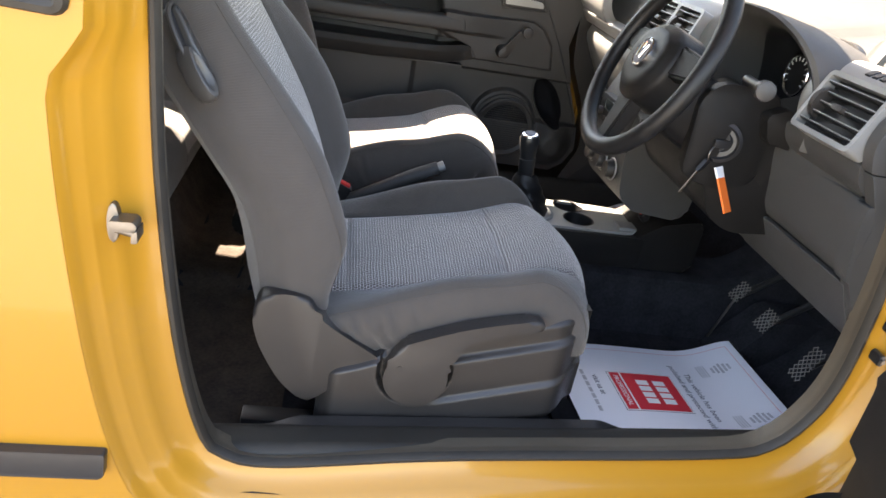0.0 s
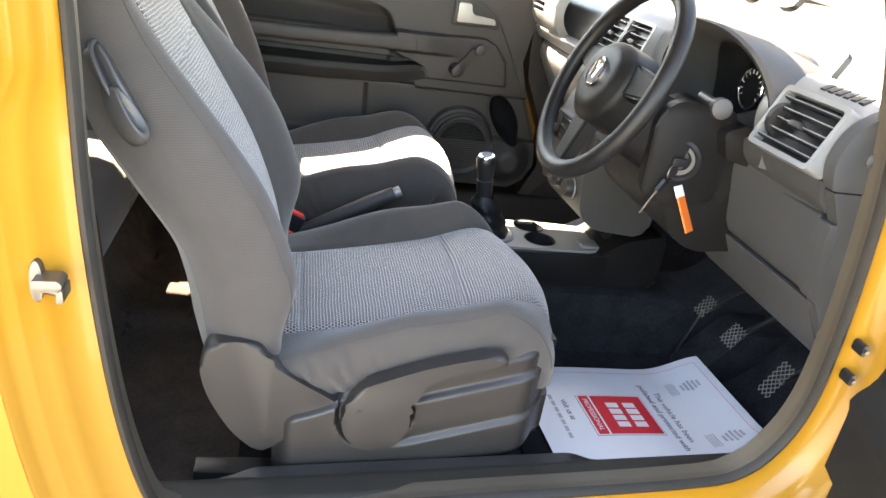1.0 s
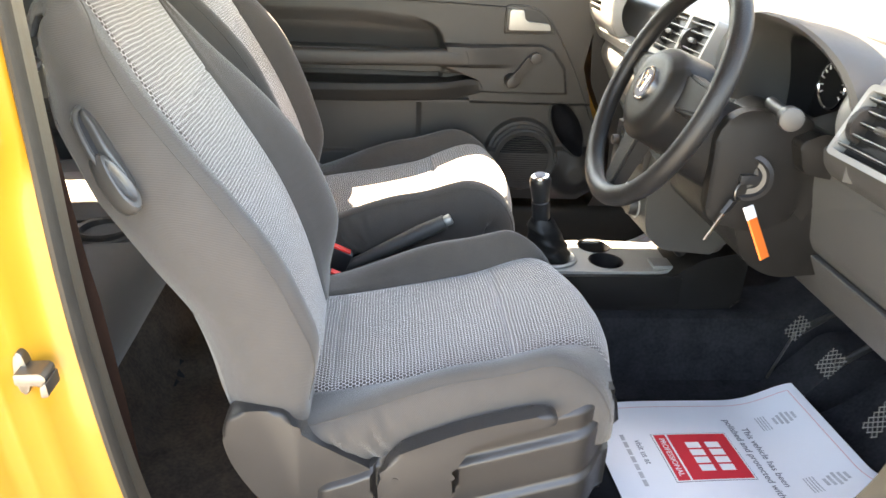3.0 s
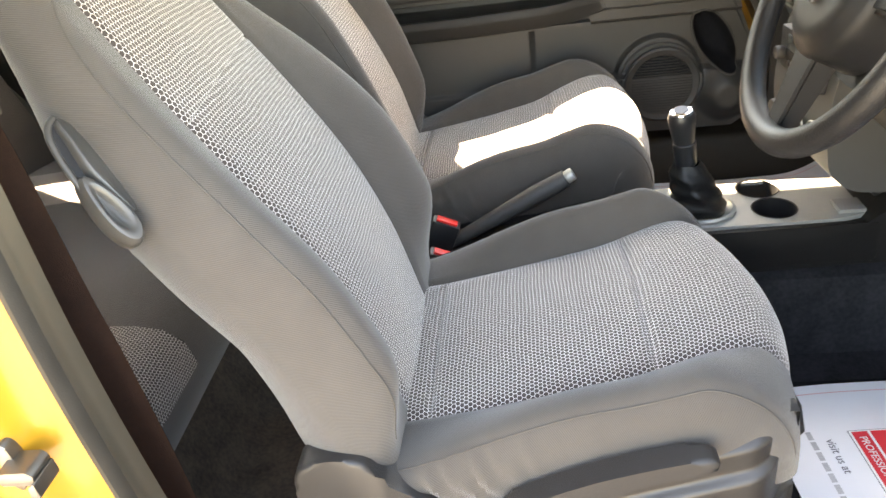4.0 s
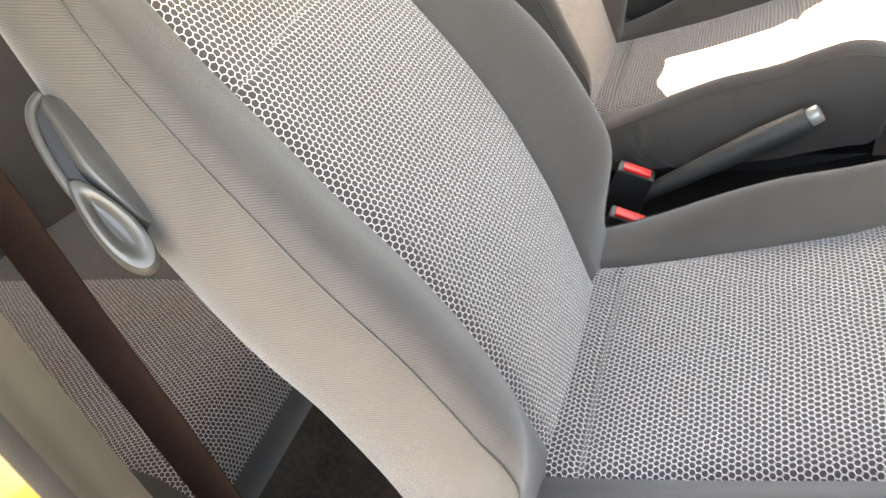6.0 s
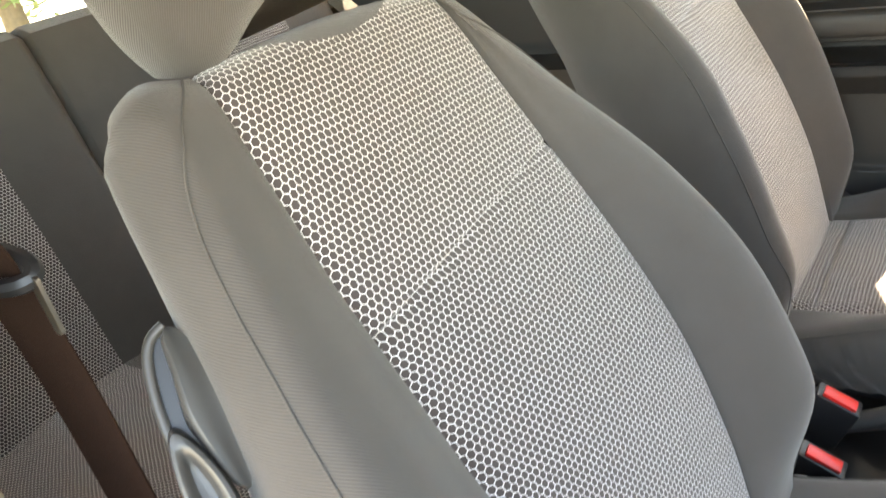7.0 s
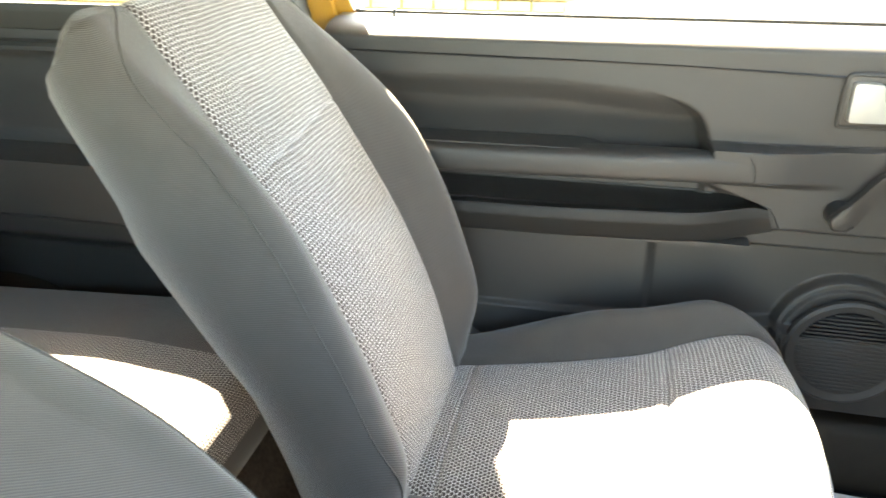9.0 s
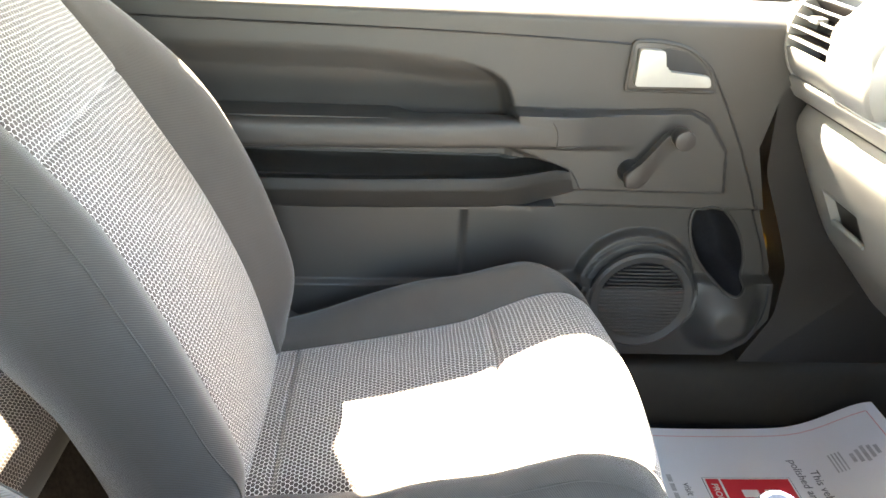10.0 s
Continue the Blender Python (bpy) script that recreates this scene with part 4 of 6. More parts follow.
# ---- passenger door ----
def door_left():
    d = thing("passenger_door", (0.35, 1.55, 0.50), "closed passenger door with dark grey moulded trim panel", "car door")
    XS, ZS = span(-0.262, 0.84, 330), span(0.506, 1.116, 270)
    SPK = (0.590, 0.635)

    def pouch_mouth(x, z):
        """Under 1 inside the mouth of the bottle pocket, a slanting leaf."""
        return math.hypot((x - 0.722 - 0.42 * (0.725 - z)) / 0.046, (z - 0.725) / 0.078)

    def panel(x, z):
        y = 1.50
        # rounded window sill, flat on top
        k = min(1.0, max(0.0, (z - 1.091) / 0.025))
        y += 0.066 * (1 - math.sqrt(max(0.0, 1 - k * k)))
        # long recess above the armrest: soft above, its front end crisp and swept down
        front = eased(z, (0.925, 0.943, 0.967, 0.990, 1.008, 1.022, 1.034), (0.352, 0.348, 0.342, 0.333, 0.318, 0.290, 0.235), 0.012)
        top = 1.036 - 0.014 * smooth(0.08, 0.30, x)
        rec = smooth(0.921, 0.931, z) * smooth(top + 0.010, top - 0.034, z) * smooth(front + 0.003, front - 0.018, x)
        y += rec * (0.044 - 0.026 * smooth(0.925, 1.02, z))
        # raised field that carries the winder, flush with the armrest's end
        right = lerp(z, (0.82, 0.90, 0.945, 0.962), (0.703, 0.690, 0.655, 0.62))
        edge = lerp(x, (0.30, 0.35, 0.42, 0.62), (0.945, 0.958, 0.957, 0.962))
        field = smooth(edge + 0.003, edge - 0.003, z) * smooth(0.825, 0.831, z) * smooth(right + 0.004, right - 0.004, x) * smooth(0.335, 0.350, x)
        y -= field * (0.009 + 0.022 * smooth(0.56, 0.41, x) * smooth(0.895, 0.91, z))
        # dark slot between armrest and pocket
        tip = lerp(z, (0.845, 0.862, 0.90), (0.350, 0.440, 0.340))
        y += (0.014 * smooth(0.905, 0.895, z) + 0.056 * smooth(0.877, 0.868, z)) * smooth(0.842, 0.852, z) * smooth(tip + 0.004, tip - 0.030, x)
        # lower field: the front part lies behind a bevelled step
        low = smooth(0.800, 0.790, z) * smooth(lerp(x, (0.12, 0.5), (0.640, 0.657)), lerp(x, (0.12, 0.5), (0.648, 0.665)), z)
        y += 0.004 * low + 0.014 * low * smooth(0.270, 0.288, x)
        ledge = smooth(lerp(x, (0.12, 0.5), (0.650, 0.668)), lerp(x, (0.12, 0.5), (0.640, 0.658)), z)
        y -= 0.006 * ledge
        # speaker hump with a crescent above it
        r = math.hypot(x - SPK[0], z - SPK[1])
        r2 = math.hypot(x - SPK[0] + 0.004, z - SPK[1] - 0.008)
        y -= 0.020 * smooth(0.110, 0.100, r2) + 0.006 * smooth(0.1005, 0.098, r)
        # the pouch bulges below its mouth
        bulge = smooth(1.0, 0.25, math.hypot((x - 0.748) / 0.082, (z - 0.598) / 0.085)) * smooth(0.70, 0.655, z)
        y -= 0.046 * bulge
        y += 0.085 * smooth(1.0, 0.80, pouch_mouth(x, z))
        return y
    bm = bmesh.new()
    vs = {}
    for j, z in enumerate(ZS):
        xr = lerp(z, (0.506, 0.535, 0.585, 0.68, 0.79, 0.906, 0.996, 1.05, 1.116), (0.770, 0.812, 0.840, 0.828, 0.782, 0.745, 0.76, 0.80, 0.84))
        for i, x in enumerate(XS):
            xx = -0.262 + (x + 0.262) * (xr + 0.262) / 1.102
            vs[i, j] = bm.verts.new((xx, panel(xx, z), z))
    for j in range(len(ZS) - 1):
        for i in range(len(XS) - 1):
            bm.faces.new((vs[i, j], vs[i + 1, j], vs[i + 1, j + 1], vs[i, j + 1]))
    part("trim_panel", bm, TRIM, d, "dark grey grained plastic trim panel")
    opening_ = rounded([(-0.245, 1.108), (0.83, 1.10), (0.545, 1.612), (-0.367, 1.612)], 0.03)
    part("skin", wall_with_hole([(-0.265, 0.30), (0.88, 0.30), (0.88, 1.09), (0.585, 1.64), (-0.395, 1.64)], opening_, "y", 1.60, 1.64), PAINT, d, "yellow painted door skin")
    win = part("window_pane", prism(rounded([(-0.25, 1.09), (0.84, 1.09), (0.555, 1.62), (-0.375, 1.62)], 0.02), "y", 1.618, 1.621), GLASS, d, "clear side window")
    win.visible_shadow = False
    part("window_channel", prism(rounded([(1.562, 1.106), (1.562, 1.1145), (1.584, 1.1165), (1.604, 1.1165), (1.604, 1.10)], 0.003), "x", -0.262, 0.83), PLASTIC, d)
    part("waist_seal", box((-0.25, 1.6045, 1.100), (0.81, 1.614, 1.121), 0.003), RUBBER, d, "black rubber waist seal")
    # armrest: a rounded bar, its front end butting the raised field on a slant
    def arm(u, v):
        a = v * 2 * math.pi
        e = math.copysign(abs(math.cos(a)) ** 0.55, math.cos(a)), math.copysign(abs(math.sin(a)) ** 0.6, math.sin(a))
        x = -0.255 + 0.660 * u
        z = 0.918 + 0.0235 * e[1] + 0.007 * smooth(0.3, 1, u)
        return Vector((x - 0.010 * e[1] * smooth(0.9, 1, u), 1.487 - 0.028 * (1 - 0.34 * smooth(0.72, 1, u)) * e[0], z))
    bm = grid(lambda v, u: arm(u, v), span(0, 1, 33)[:-1], span(0, 1, 40), wrap=True)
    bmesh.ops.holes_fill(bm, edges=[e for e in bm.edges if e.is_boundary], sides=40)
    part("armrest", bm, TRIM, d, "grey moulded armrest")
    part("armrest_ledge", prism(rounded([(-0.255, 0.926), (-0.255, 0.9425), (0.160, 0.9445), (0.180, 0.938), (0.215, 0.932), (0.34, 0.934), (0.352, 0.946), (0.40, 0.948), (0.40, 0.926)], [0.004, 0.004, 0.010, 0.012, 0.02, 0.01, 0.008, 0.004, 0.004]), "y", 1.474, 1.535, 0.002), TRIM, d)
    # pocket lip below, its front end drawn out to a point against the field
    def lip(u, v):
        x = -0.255 + 0.700 * u
        top_ = lerp(u, (0, 0.55, 0.86, 0.97, 1), (0.845, 0.850, 0.858, 0.865, 0.862))
        bot = lerp(u, (0, 0.55, 0.9, 1), (0.794, 0.798, 0.806, 0.826))
        z = bot + (top_ - bot) * lerp(v, (0, 0.1, 0.55, 0.85, 1), (0.0, 0.03, 0.6, 1.0, 0.96))
        out = lerp(v, (0, 0.1, 0.6, 0.85, 1), (0.003, 0.034, 0.044, 0.040, 0.018))
        return Vector((x + 0.018 * (0.5 - v) * smooth(0.9, 1, u), 1.50 - out * (1 - 0.62 * smooth(0.80, 1, u)), z))
    bm = grid(lip, span(0, 1, 60), span(0, 1, 22))
    bmesh.ops.solidify(bm, geom=bm.faces[:], thickness=0.004)
    part("door_pocket", bm, TRIM, d, "dark grey moulded door pocket lip")
    part("pocket_floor", box((-0.255, 1.468, 0.800), (0.42, 1.555, 0.808)), TRIM, d)
    # seam under the sill and down the front edge, and fine seams round the field
    seam = curve([(-0.255, 1.075), (0.165, 1.071), (0.40, 1.066), (0.545, 1.061), (0.585, 1.058), (0.630, 1.038), (0.662, 0.996), (0.714, 0.906), (0.771, 0.788), (0.814, 0.690), (0.828, 0.600), (0.806, 0.535)])
    part("panel_seam", tube([(p[0], panel(p[0], p[1]) - 0.0002, p[1]) for p in (seam(t) for t in span(0, 1, 120))], 0.0020, 6), BLACK, d)
    for way in (curve([(0.352, 0.9605), (0.42, 0.9605), (0.52, 0.9625), (0.615, 0.9655), (0.652, 0.952), (0.672, 0.925)]), curve([(0.70, 0.8265), (0.60, 0.8262), (0.475, 0.827), (0.462, 0.830), (0.453, 0.846), (0.442, 0.862), (0.425, 0.864)]), curve([(0.400, 0.947), (0.409, 0.930), (0.410, 0.908), (0.402, 0.901), (0.443, 0.9095)])):
        part("field_seam", tube([(p[0], panel(p[0], p[1]) - 0.0004, p[1]) for p in (way(t) for t in span(0, 1, 60))], 0.0011, 6), BLACK, d)
    # inner handle: dark recess, silver pull
    rec = rounded([(0.510, 0.994), (0.512, 1.068), (0.550, 1.069), (0.596, 1.062), (0.634, 1.034), (0.652, 0.996)], [0.006, 0.008, 0.02, 0.03, 0.03, 0.008])
    h = part("handle_recess", prism(rec, "y", 1.494, 1.505, 0.003), PLASTIC, d, "dark handle recess")
    part("handle_rim", tube([(p[0], 1.4955, p[1]) for p in rec], 0.0030, 8, closed=True), TRIM, h)
    part("handle_hollow", prism(rounded([(0.558, 1.014), (0.558, 1.060), (0.592, 1.056), (0.622, 1.036), (0.636, 1.014)], 0.008), "y", 1.4925, 1.50), BLACK, h)
    part("door_handle", prism(rounded([(0.519, 1.004), (0.519, 1.059), (0.557, 1.058), (0.563, 1.028), (0.632, 1.022), (0.636, 1.006)], [0.004, 0.005, 0.005, 0.008, 0.005, 0.004]), "y", 1.480, 1.496, 0.004, seg=3), SILVER, d, "satin silver door pull")
    # window winder
    w = part("winder_hub", rod((0.536, 1.490, 0.866), (0.536, 1.462, 0.866), 0.020, 0.015, bevel=0.003), BLACK, d)
    part("winder_arm", prism([tuple(curve([(0.524, 0.850), (0.549, 0.853), (0.580, 0.905), (0.605, 0.932), (0.598, 0.948), (0.578, 0.940), (0.542, 0.892), (0.520, 0.870), (0.524, 0.850)])(t)) for t in span(0, 1, 30)[:-1]], "y", 1.452, 1.468, 0.005, seg=3), PLASTIC, w, "dark grey window winder arm")
    part("winder_knob", rod((0.593, 1.456, 0.938), (0.593, 1.426, 0.938), 0.0140, 0.0160, bevel=0.004), PLASTIC, w)
    # speaker: ring, recessed cone, louvre slats
    sp = part("speaker_ring", lathe([(0.093, 0.0), (0.093, 0.010), (0.088, 0.014), (0.076, 0.010), (0.074, 0.004), (0.068, 0.0)], (SPK[0], 1.478, SPK[1]), (0, -1, 0), 44), TRIM, d, "round speaker surround")
    part("speaker_cloth", rod((SPK[0], 1.4755, SPK[1]), (SPK[0], 1.477, SPK[1]), 0.075, n=36), FELT, sp)
    for k in range(21):
        z = -0.068 + 0.1360 * k / 20
        half = math.sqrt(max(0.0, 0.0735 ** 2 - z * z))
        if half > 0.01:
            part("slat", box((SPK[0] - half, 1.4665, SPK[1] + z - 0.0013), (SPK[0] + half, 1.4740, SPK[1] + z + 0.0013), 0.0008, seg=1), TRIM, sp)
    # bottle pocket: black inside and a rounded lip
    def bowl(a, q):
        x = 0.722 + 0.045 * q * math.cos(a)
        z = 0.725 + 0.077 * q * math.sin(a)
        x += 0.42 * (0.725 - z)
        return Vector((x, panel(x, z) - 0.085 * smooth(1.0, 0.80, pouch_mouth(x, z)) + 0.066 * (1 - q ** 5) - 0.0024, z))
    bp = part("bottle_pocket", grid(bowl, span(0, 2 * math.pi, 41)[:-1], span(0.0005, 1.0, 12), wrap=True), FELT, d, "black inside of the moulded bottle pocket")
    rim_ = [bowl(a, 1.0) for a in span(0, 2 * math.pi, 49)[:-1]]
    part("pocket_lip", tube([p + Vector((0, -0.001, 0)) for p in rim_], 0.0026, 8, closed=True), TRIM, bp)
    part("lock_pin", rod((-0.165, 1.574, 1.110), (-0.165, 1.574, 1.128), 0.004, 0.003), BLACK, d)
    return d


door_left()

# ---- driver's door, standing open ----
def door_right():
    d = thing("driver_door", (0.93, -0.03, 0.5), "open driver's door with dark grey moulded trim panel", "car door")
    A = radians(70)
    fwd, inn = Vector((-math.cos(A), -math.sin(A), 0)), Vector((-math.sin(A), math.cos(A), 0))
    o = Vector((0.850, -0.030, 0))
    P = lambda u, w, z: o + fwd * u + inn * w + Vector((0, 0, z))

    def panel(u, z):
        w = 0.0
        w += 0.02 * smooth(0.80, 0.79, z) * smooth(0.66, 0.67, z) * smooth(0.5, 0.2, u)
        w += 0.012 * math.exp(-((z - 0.80 - 0.05 * u) / 0.02) ** 2)
        return P(u, w, z)
    bm = grid(panel, span(0.01, 1.08, 60), span(0.44, 1.11, 50))
    bmesh.ops.solidify(bm, geom=bm.faces[:], thickness=0.06)
    part("trim_panel", bm, TRIM, d, "dark grey grained plastic trim panel")
    bm = bmesh.new()
    for lo, hi in (((0.0, -0.12, 0.30), (1.12, -0.062, 1.11)),):
        out = box(lo, hi, 0.01)
        for v in out.verts:
            v.co = P(v.co.x, v.co.y, v.co.z)
    part("skin", out, PAINT, d, "yellow painted door skin")

    def pouch(a, v):
        c, s = math.cos(a), max(0.0, math.sin(a))
        return P(0.135 + 0.095 * c, 0.01 + 0.085 * s * (0.75 + 0.25 * v), 0.46 + (0.145 - 0.02 * s) * v)
    bm = grid(pouch, span(0, math.pi, 24), span(0, 1, 12))
    bmesh.ops.solidify(bm, geom=bm.faces[:], thickness=0.005)
    part("bottle_pocket", bm, TRIM, d, "moulded bottle pocket")
    bm = grid(lambda a, v: P(0.135 + 0.093 * math.cos(a) * v, 0.012 + 0.08 * math.sin(a) * v, 0.475), span(0, math.pi, 16), span(0, 1, 4))
    part("pocket_floor", bm, BLACK, d)
    bm = lathe([(0.10, 0.0), (0.10, 0.012), (0.09, 0.018), (0.08, 0.010), (0.07, 0.008)], P(0.34, 0.0, 0.62), inn, 36)
    part("speaker_ring", bm, TRIM, d)
    return d


door_right()
for z, r in ((0.815, 0.009), (0.765, 0.009)):
    b = thing("door_check", (0.897, 0.03, z), "dark metal door hinge fitting on the yellow pillar", "hinge fitting")
    part("plate", prism(rounded([(0.882, z - 0.009), (0.892, z - 0.009), (0.892, z + 0.009), (0.882, z + 0.009)], 0.004), "y", 0.040, 0.062, 0.002), BLACK, b)
    part("bolt", rod((0.887, 0.036, z), (0.887, 0.043, z), r * 0.4, n=6), STEEL, b)

# ---- dashboard ----
# it stands a little askew to the seats
AXIS = Matrix.Translation((0.80, 0.20, 0)) @ Matrix.Rotation(radians(2.6), 4, "Z") @ Matrix.Translation((-0.80, -0.20, 0))
DASH_SHIFT = (-0.003, 0.02, -0.015)


def dashboard():
    d = thing("dashboard", (1.0, 0.85, 0.60), "dark grey moulded car dashboard with silver vent pods", "dashboard")
    # lower body: knee panels sloping away below
    prof = curve([(0.845, 1.02), (0.835, 0.99), (0.845, 0.93), (0.875, 0.86), (0.92, 0.78), (0.955, 0.745), (1.02, 0.74), (1.20, 0.76)])

    def knee(y, v):
        p = prof(v)
        return Vector((p[0] - 0.01 * math.sin(math.pi * (y - 0.1) / 1.5), y, p[1] - 0.06 * smooth(0.9, 1.3, y) * smooth(1.0, 0.75, p[1])))
    part("knee_panel", grid(knee, span(0.135, 1.01, 42), span(0, 1, 30)), DASH, d, "dark grey grained lower dashboard")
    # top: from the front edge back to the windscreen
    def top(y, v):
        cut = smooth(0.26, 0.30, y) * (1 - smooth(0.62, 0.66, y))
        x = 0.855 + 0.11 * cut + (0.56 - 0.11 * cut) * v
        ends = smooth(0.12, 0.30, y) * smooth(1.56, 1.38, y)
        z = 1.10 + 0.035 * math.sin(min(1, v * 3) * math.pi / 2) + 0.075 * smooth(0.1, 1.0, v) + 0.01 * ends + 0.012 * math.exp(-((y - 0.85) / 0.3) ** 2)
        if v < 0.08:
            z -= 0.09 * (1 - v / 0.08) ** 2
        return Vector((x - 0.02 * ends * (1 - v), y, z))
    part("top_pad", grid(top, span(0.10, 1.58, 60), [0, 0.01, 0.02, 0.035, 0.05, 0.065, 0.08] + span(0.1, 1, 14)), DASH, d, "grey grained dashboard top in sunlight")
    # near end: rounded end panel with a screw, lower end panel, step, lidded box
    back_to = (Matrix.Translation(DASH_SHIFT) @ AXIS).inverted()

    def put(name, bm, material, label=""):
        bm.transform(back_to)
        return part(name, bm, material, d, label)
    put("end_cap", prism(rounded([(0.800, 1.022), (0.788, 1.057), (0.797, 1.092), (0.815, 1.116), (0.842, 1.134), (0.875, 1.142), (0.95, 1.145), (0.95, 1.022)], [0.004, 0.03, 0.03, 0.03, 0.03, 0.03, 0.01, 0.004]), "y", 0.112, 0.135, 0.004), DASH, "grey dashboard end panel")
    put("cap_screw", lathe([(0.011, 0), (0.011, 0.003), (0.007, 0.006), (0.001, 0.0068)], (0.842, 0.112, 1.070), (0, -1, 0), 18), DASH)
    put("lower_end_panel", prism(rounded([(0.806, 1.019), (0.95, 1.019), (0.95, 0.75), (0.896, 0.756), (0.836, 0.862), (0.842, 0.950)], [0.004, 0.004, 0.01, 0.01, 0.02, 0.02]), "y", 0.115, 0.138, 0.004), DASH, "grey lower end panel")
    put("step_panel", prism(rounded([(0.800, 1.026), (0.806, 1.000), (0.828, 0.978), (0.90, 0.975), (0.90, 1.06)], [0.004, 0.012, 0.006, 0.004, 0.004]), "y", 0.140, 0.46, 0.004), DASH)
    lid = put("box_lid", prism(rounded([(0.828, 0.974), (0.826, 0.940), (0.838, 0.868), (0.852, 0.846), (0.90, 0.846), (0.90, 0.974)], [0.006, 0.02, 0.015, 0.006, 0.004, 0.004]), "y", 0.152, 0.455, 0.005, seg=3), DASH, "grey grained box lid")
    put("lid_end", prism(rounded([(0.822, 0.972), (0.820, 0.945), (0.832, 0.862), (0.842, 0.848), (0.862, 0.848), (0.850, 0.945), (0.862, 0.972)], [0.004, 0.02, 0.015, 0.004, 0.006, 0.02, 0.004]), "y", 0.1155, 0.148, 0.004), DASH)
    put("lid_gap", box((0.848, 0.1475, 0.852), (0.90, 0.153, 0.972)), BLACK)
    put("panel_gap", prism([(0.858, 0.844), (0.90, 0.844), (0.90, 0.8415), (0.856, 0.8415)], "y", 0.14, 0.455), BLACK)
    put("lower_panel", prism(rounded([(0.846, 0.842), (0.872, 0.790), (0.905, 0.745), (0.925, 0.728), (0.96, 0.735), (0.96, 0.842)], [0.004, 0.03, 0.03, 0.01, 0.01, 0.004]), "y", 0.130, 0.52, 0.006, seg=3), DASH, "grey grained knee panel")
    put("screw", rod((0.866, 0.47, 0.80), (0.872, 0.47, 0.806), 0.006), BLACK)
    return d


dash = dashboard()


def vent_pod(y0, y1, x, z, lean=20, ends=(0.035, 0.035), r=0.078):
    """A silver-grey barrel with an air vent: frame, slats, tab, and grille slots on top."""
    pod = thing("air_vent", (x, (y0 + y1) / 2, z - 0.06), "silver-grey dashboard air vent pod with horizontal slats", "air vent", "dashboard vents")
    def shell(a, v):
        y = y0 - ends[0] + (y1 - y0 + ends[0] + ends[1]) * v
        e = 1 - 0.12 * (abs(v - 0.5) * 2) ** 10
        return Vector((x + r + 0.002 - r * e * math.cos(a), y, z - 0.006 + r * e * math.sin(a)))
    part("pod_shell", grid(shell, span(-0.95, 1.75, 24), span(0, 1, 40)), POD, pod, "silver-grey curved plastic shell")
    tilt = Matrix.Translation((x, 0, z)) @ Matrix.Rotation(radians(lean), 4, "Y") @ Matrix.Translation((-x, 0, -z))
    def tr(bm):
        bm.transform(tilt)
        return bm
    h = 0.042
    part("vent_hollow", tr(box((x - 0.004, y0, z - h), (x + 0.045, y1, z + h), 0.004)), BLACK, pod)
    bm = wall_with_hole(rounded([(y0 - 0.008, z - h - 0.008), (y1 + 0.008, z - h - 0.008), (y1 + 0.008, z + h + 0.008), (y0 - 0.008, z + h + 0.008)], 0.012), rounded([(y0, z - h), (y1, z - h), (y1, z + h), (y0, z + h)], 0.006), "x", x - 0.022, x + 0.012)
    part("vent_frame", tr(bm), POD, pod, "silver vent frame")
    for k in range(5):
        zz = z - h + 0.084 * (k + 0.6) / 5.2
        part("slat", tr(box((x - 0.020, y0 + 0.001, zz - 0.0020), (x + 0.002, y1 - 0.001, zz + 0.0020), 0.0012, seg=1)), BLACK, pod)
        part("slat_edge", tr(box((x - 0.0208, y0 + 0.001, zz + 0.0002), (x - 0.0198, y1 - 0.001, zz + 0.0014))), POD, pod)
    part("tab", tr(box((x - 0.028, (y0 + y1) / 2 - 0.012, z - 0.005), (x - 0.014, (y0 + y1) / 2 + 0.012, z + 0.005), 0.003)), PLASTIC, pod)
    part("thumb_wheel", tr(rod((x - 0.004, y1 - 0.006, z), (x - 0.004, y1 - 0.016, z), 0.026, n=26)), PLASTIC, pod)
    return pod


v1 = vent_pod(0.126, 0.256, 0.806, 1.092, 24, (0.012, 0.075), 0.074)
for k in range(6):
    y = 0.142 + k * 0.0165
    part("grille_slot", box((0.840, y, 1.147), (0.860, y + 0.012, 1.1545), 0.001, seg=1, m=Matrix.Translation((0.850, 0, 1.152)) @ Matrix.Rotation(radians(-24), 4, "Y") @ Matrix.Translation((-0.850, 0, -1.152))), BLACK, v1)


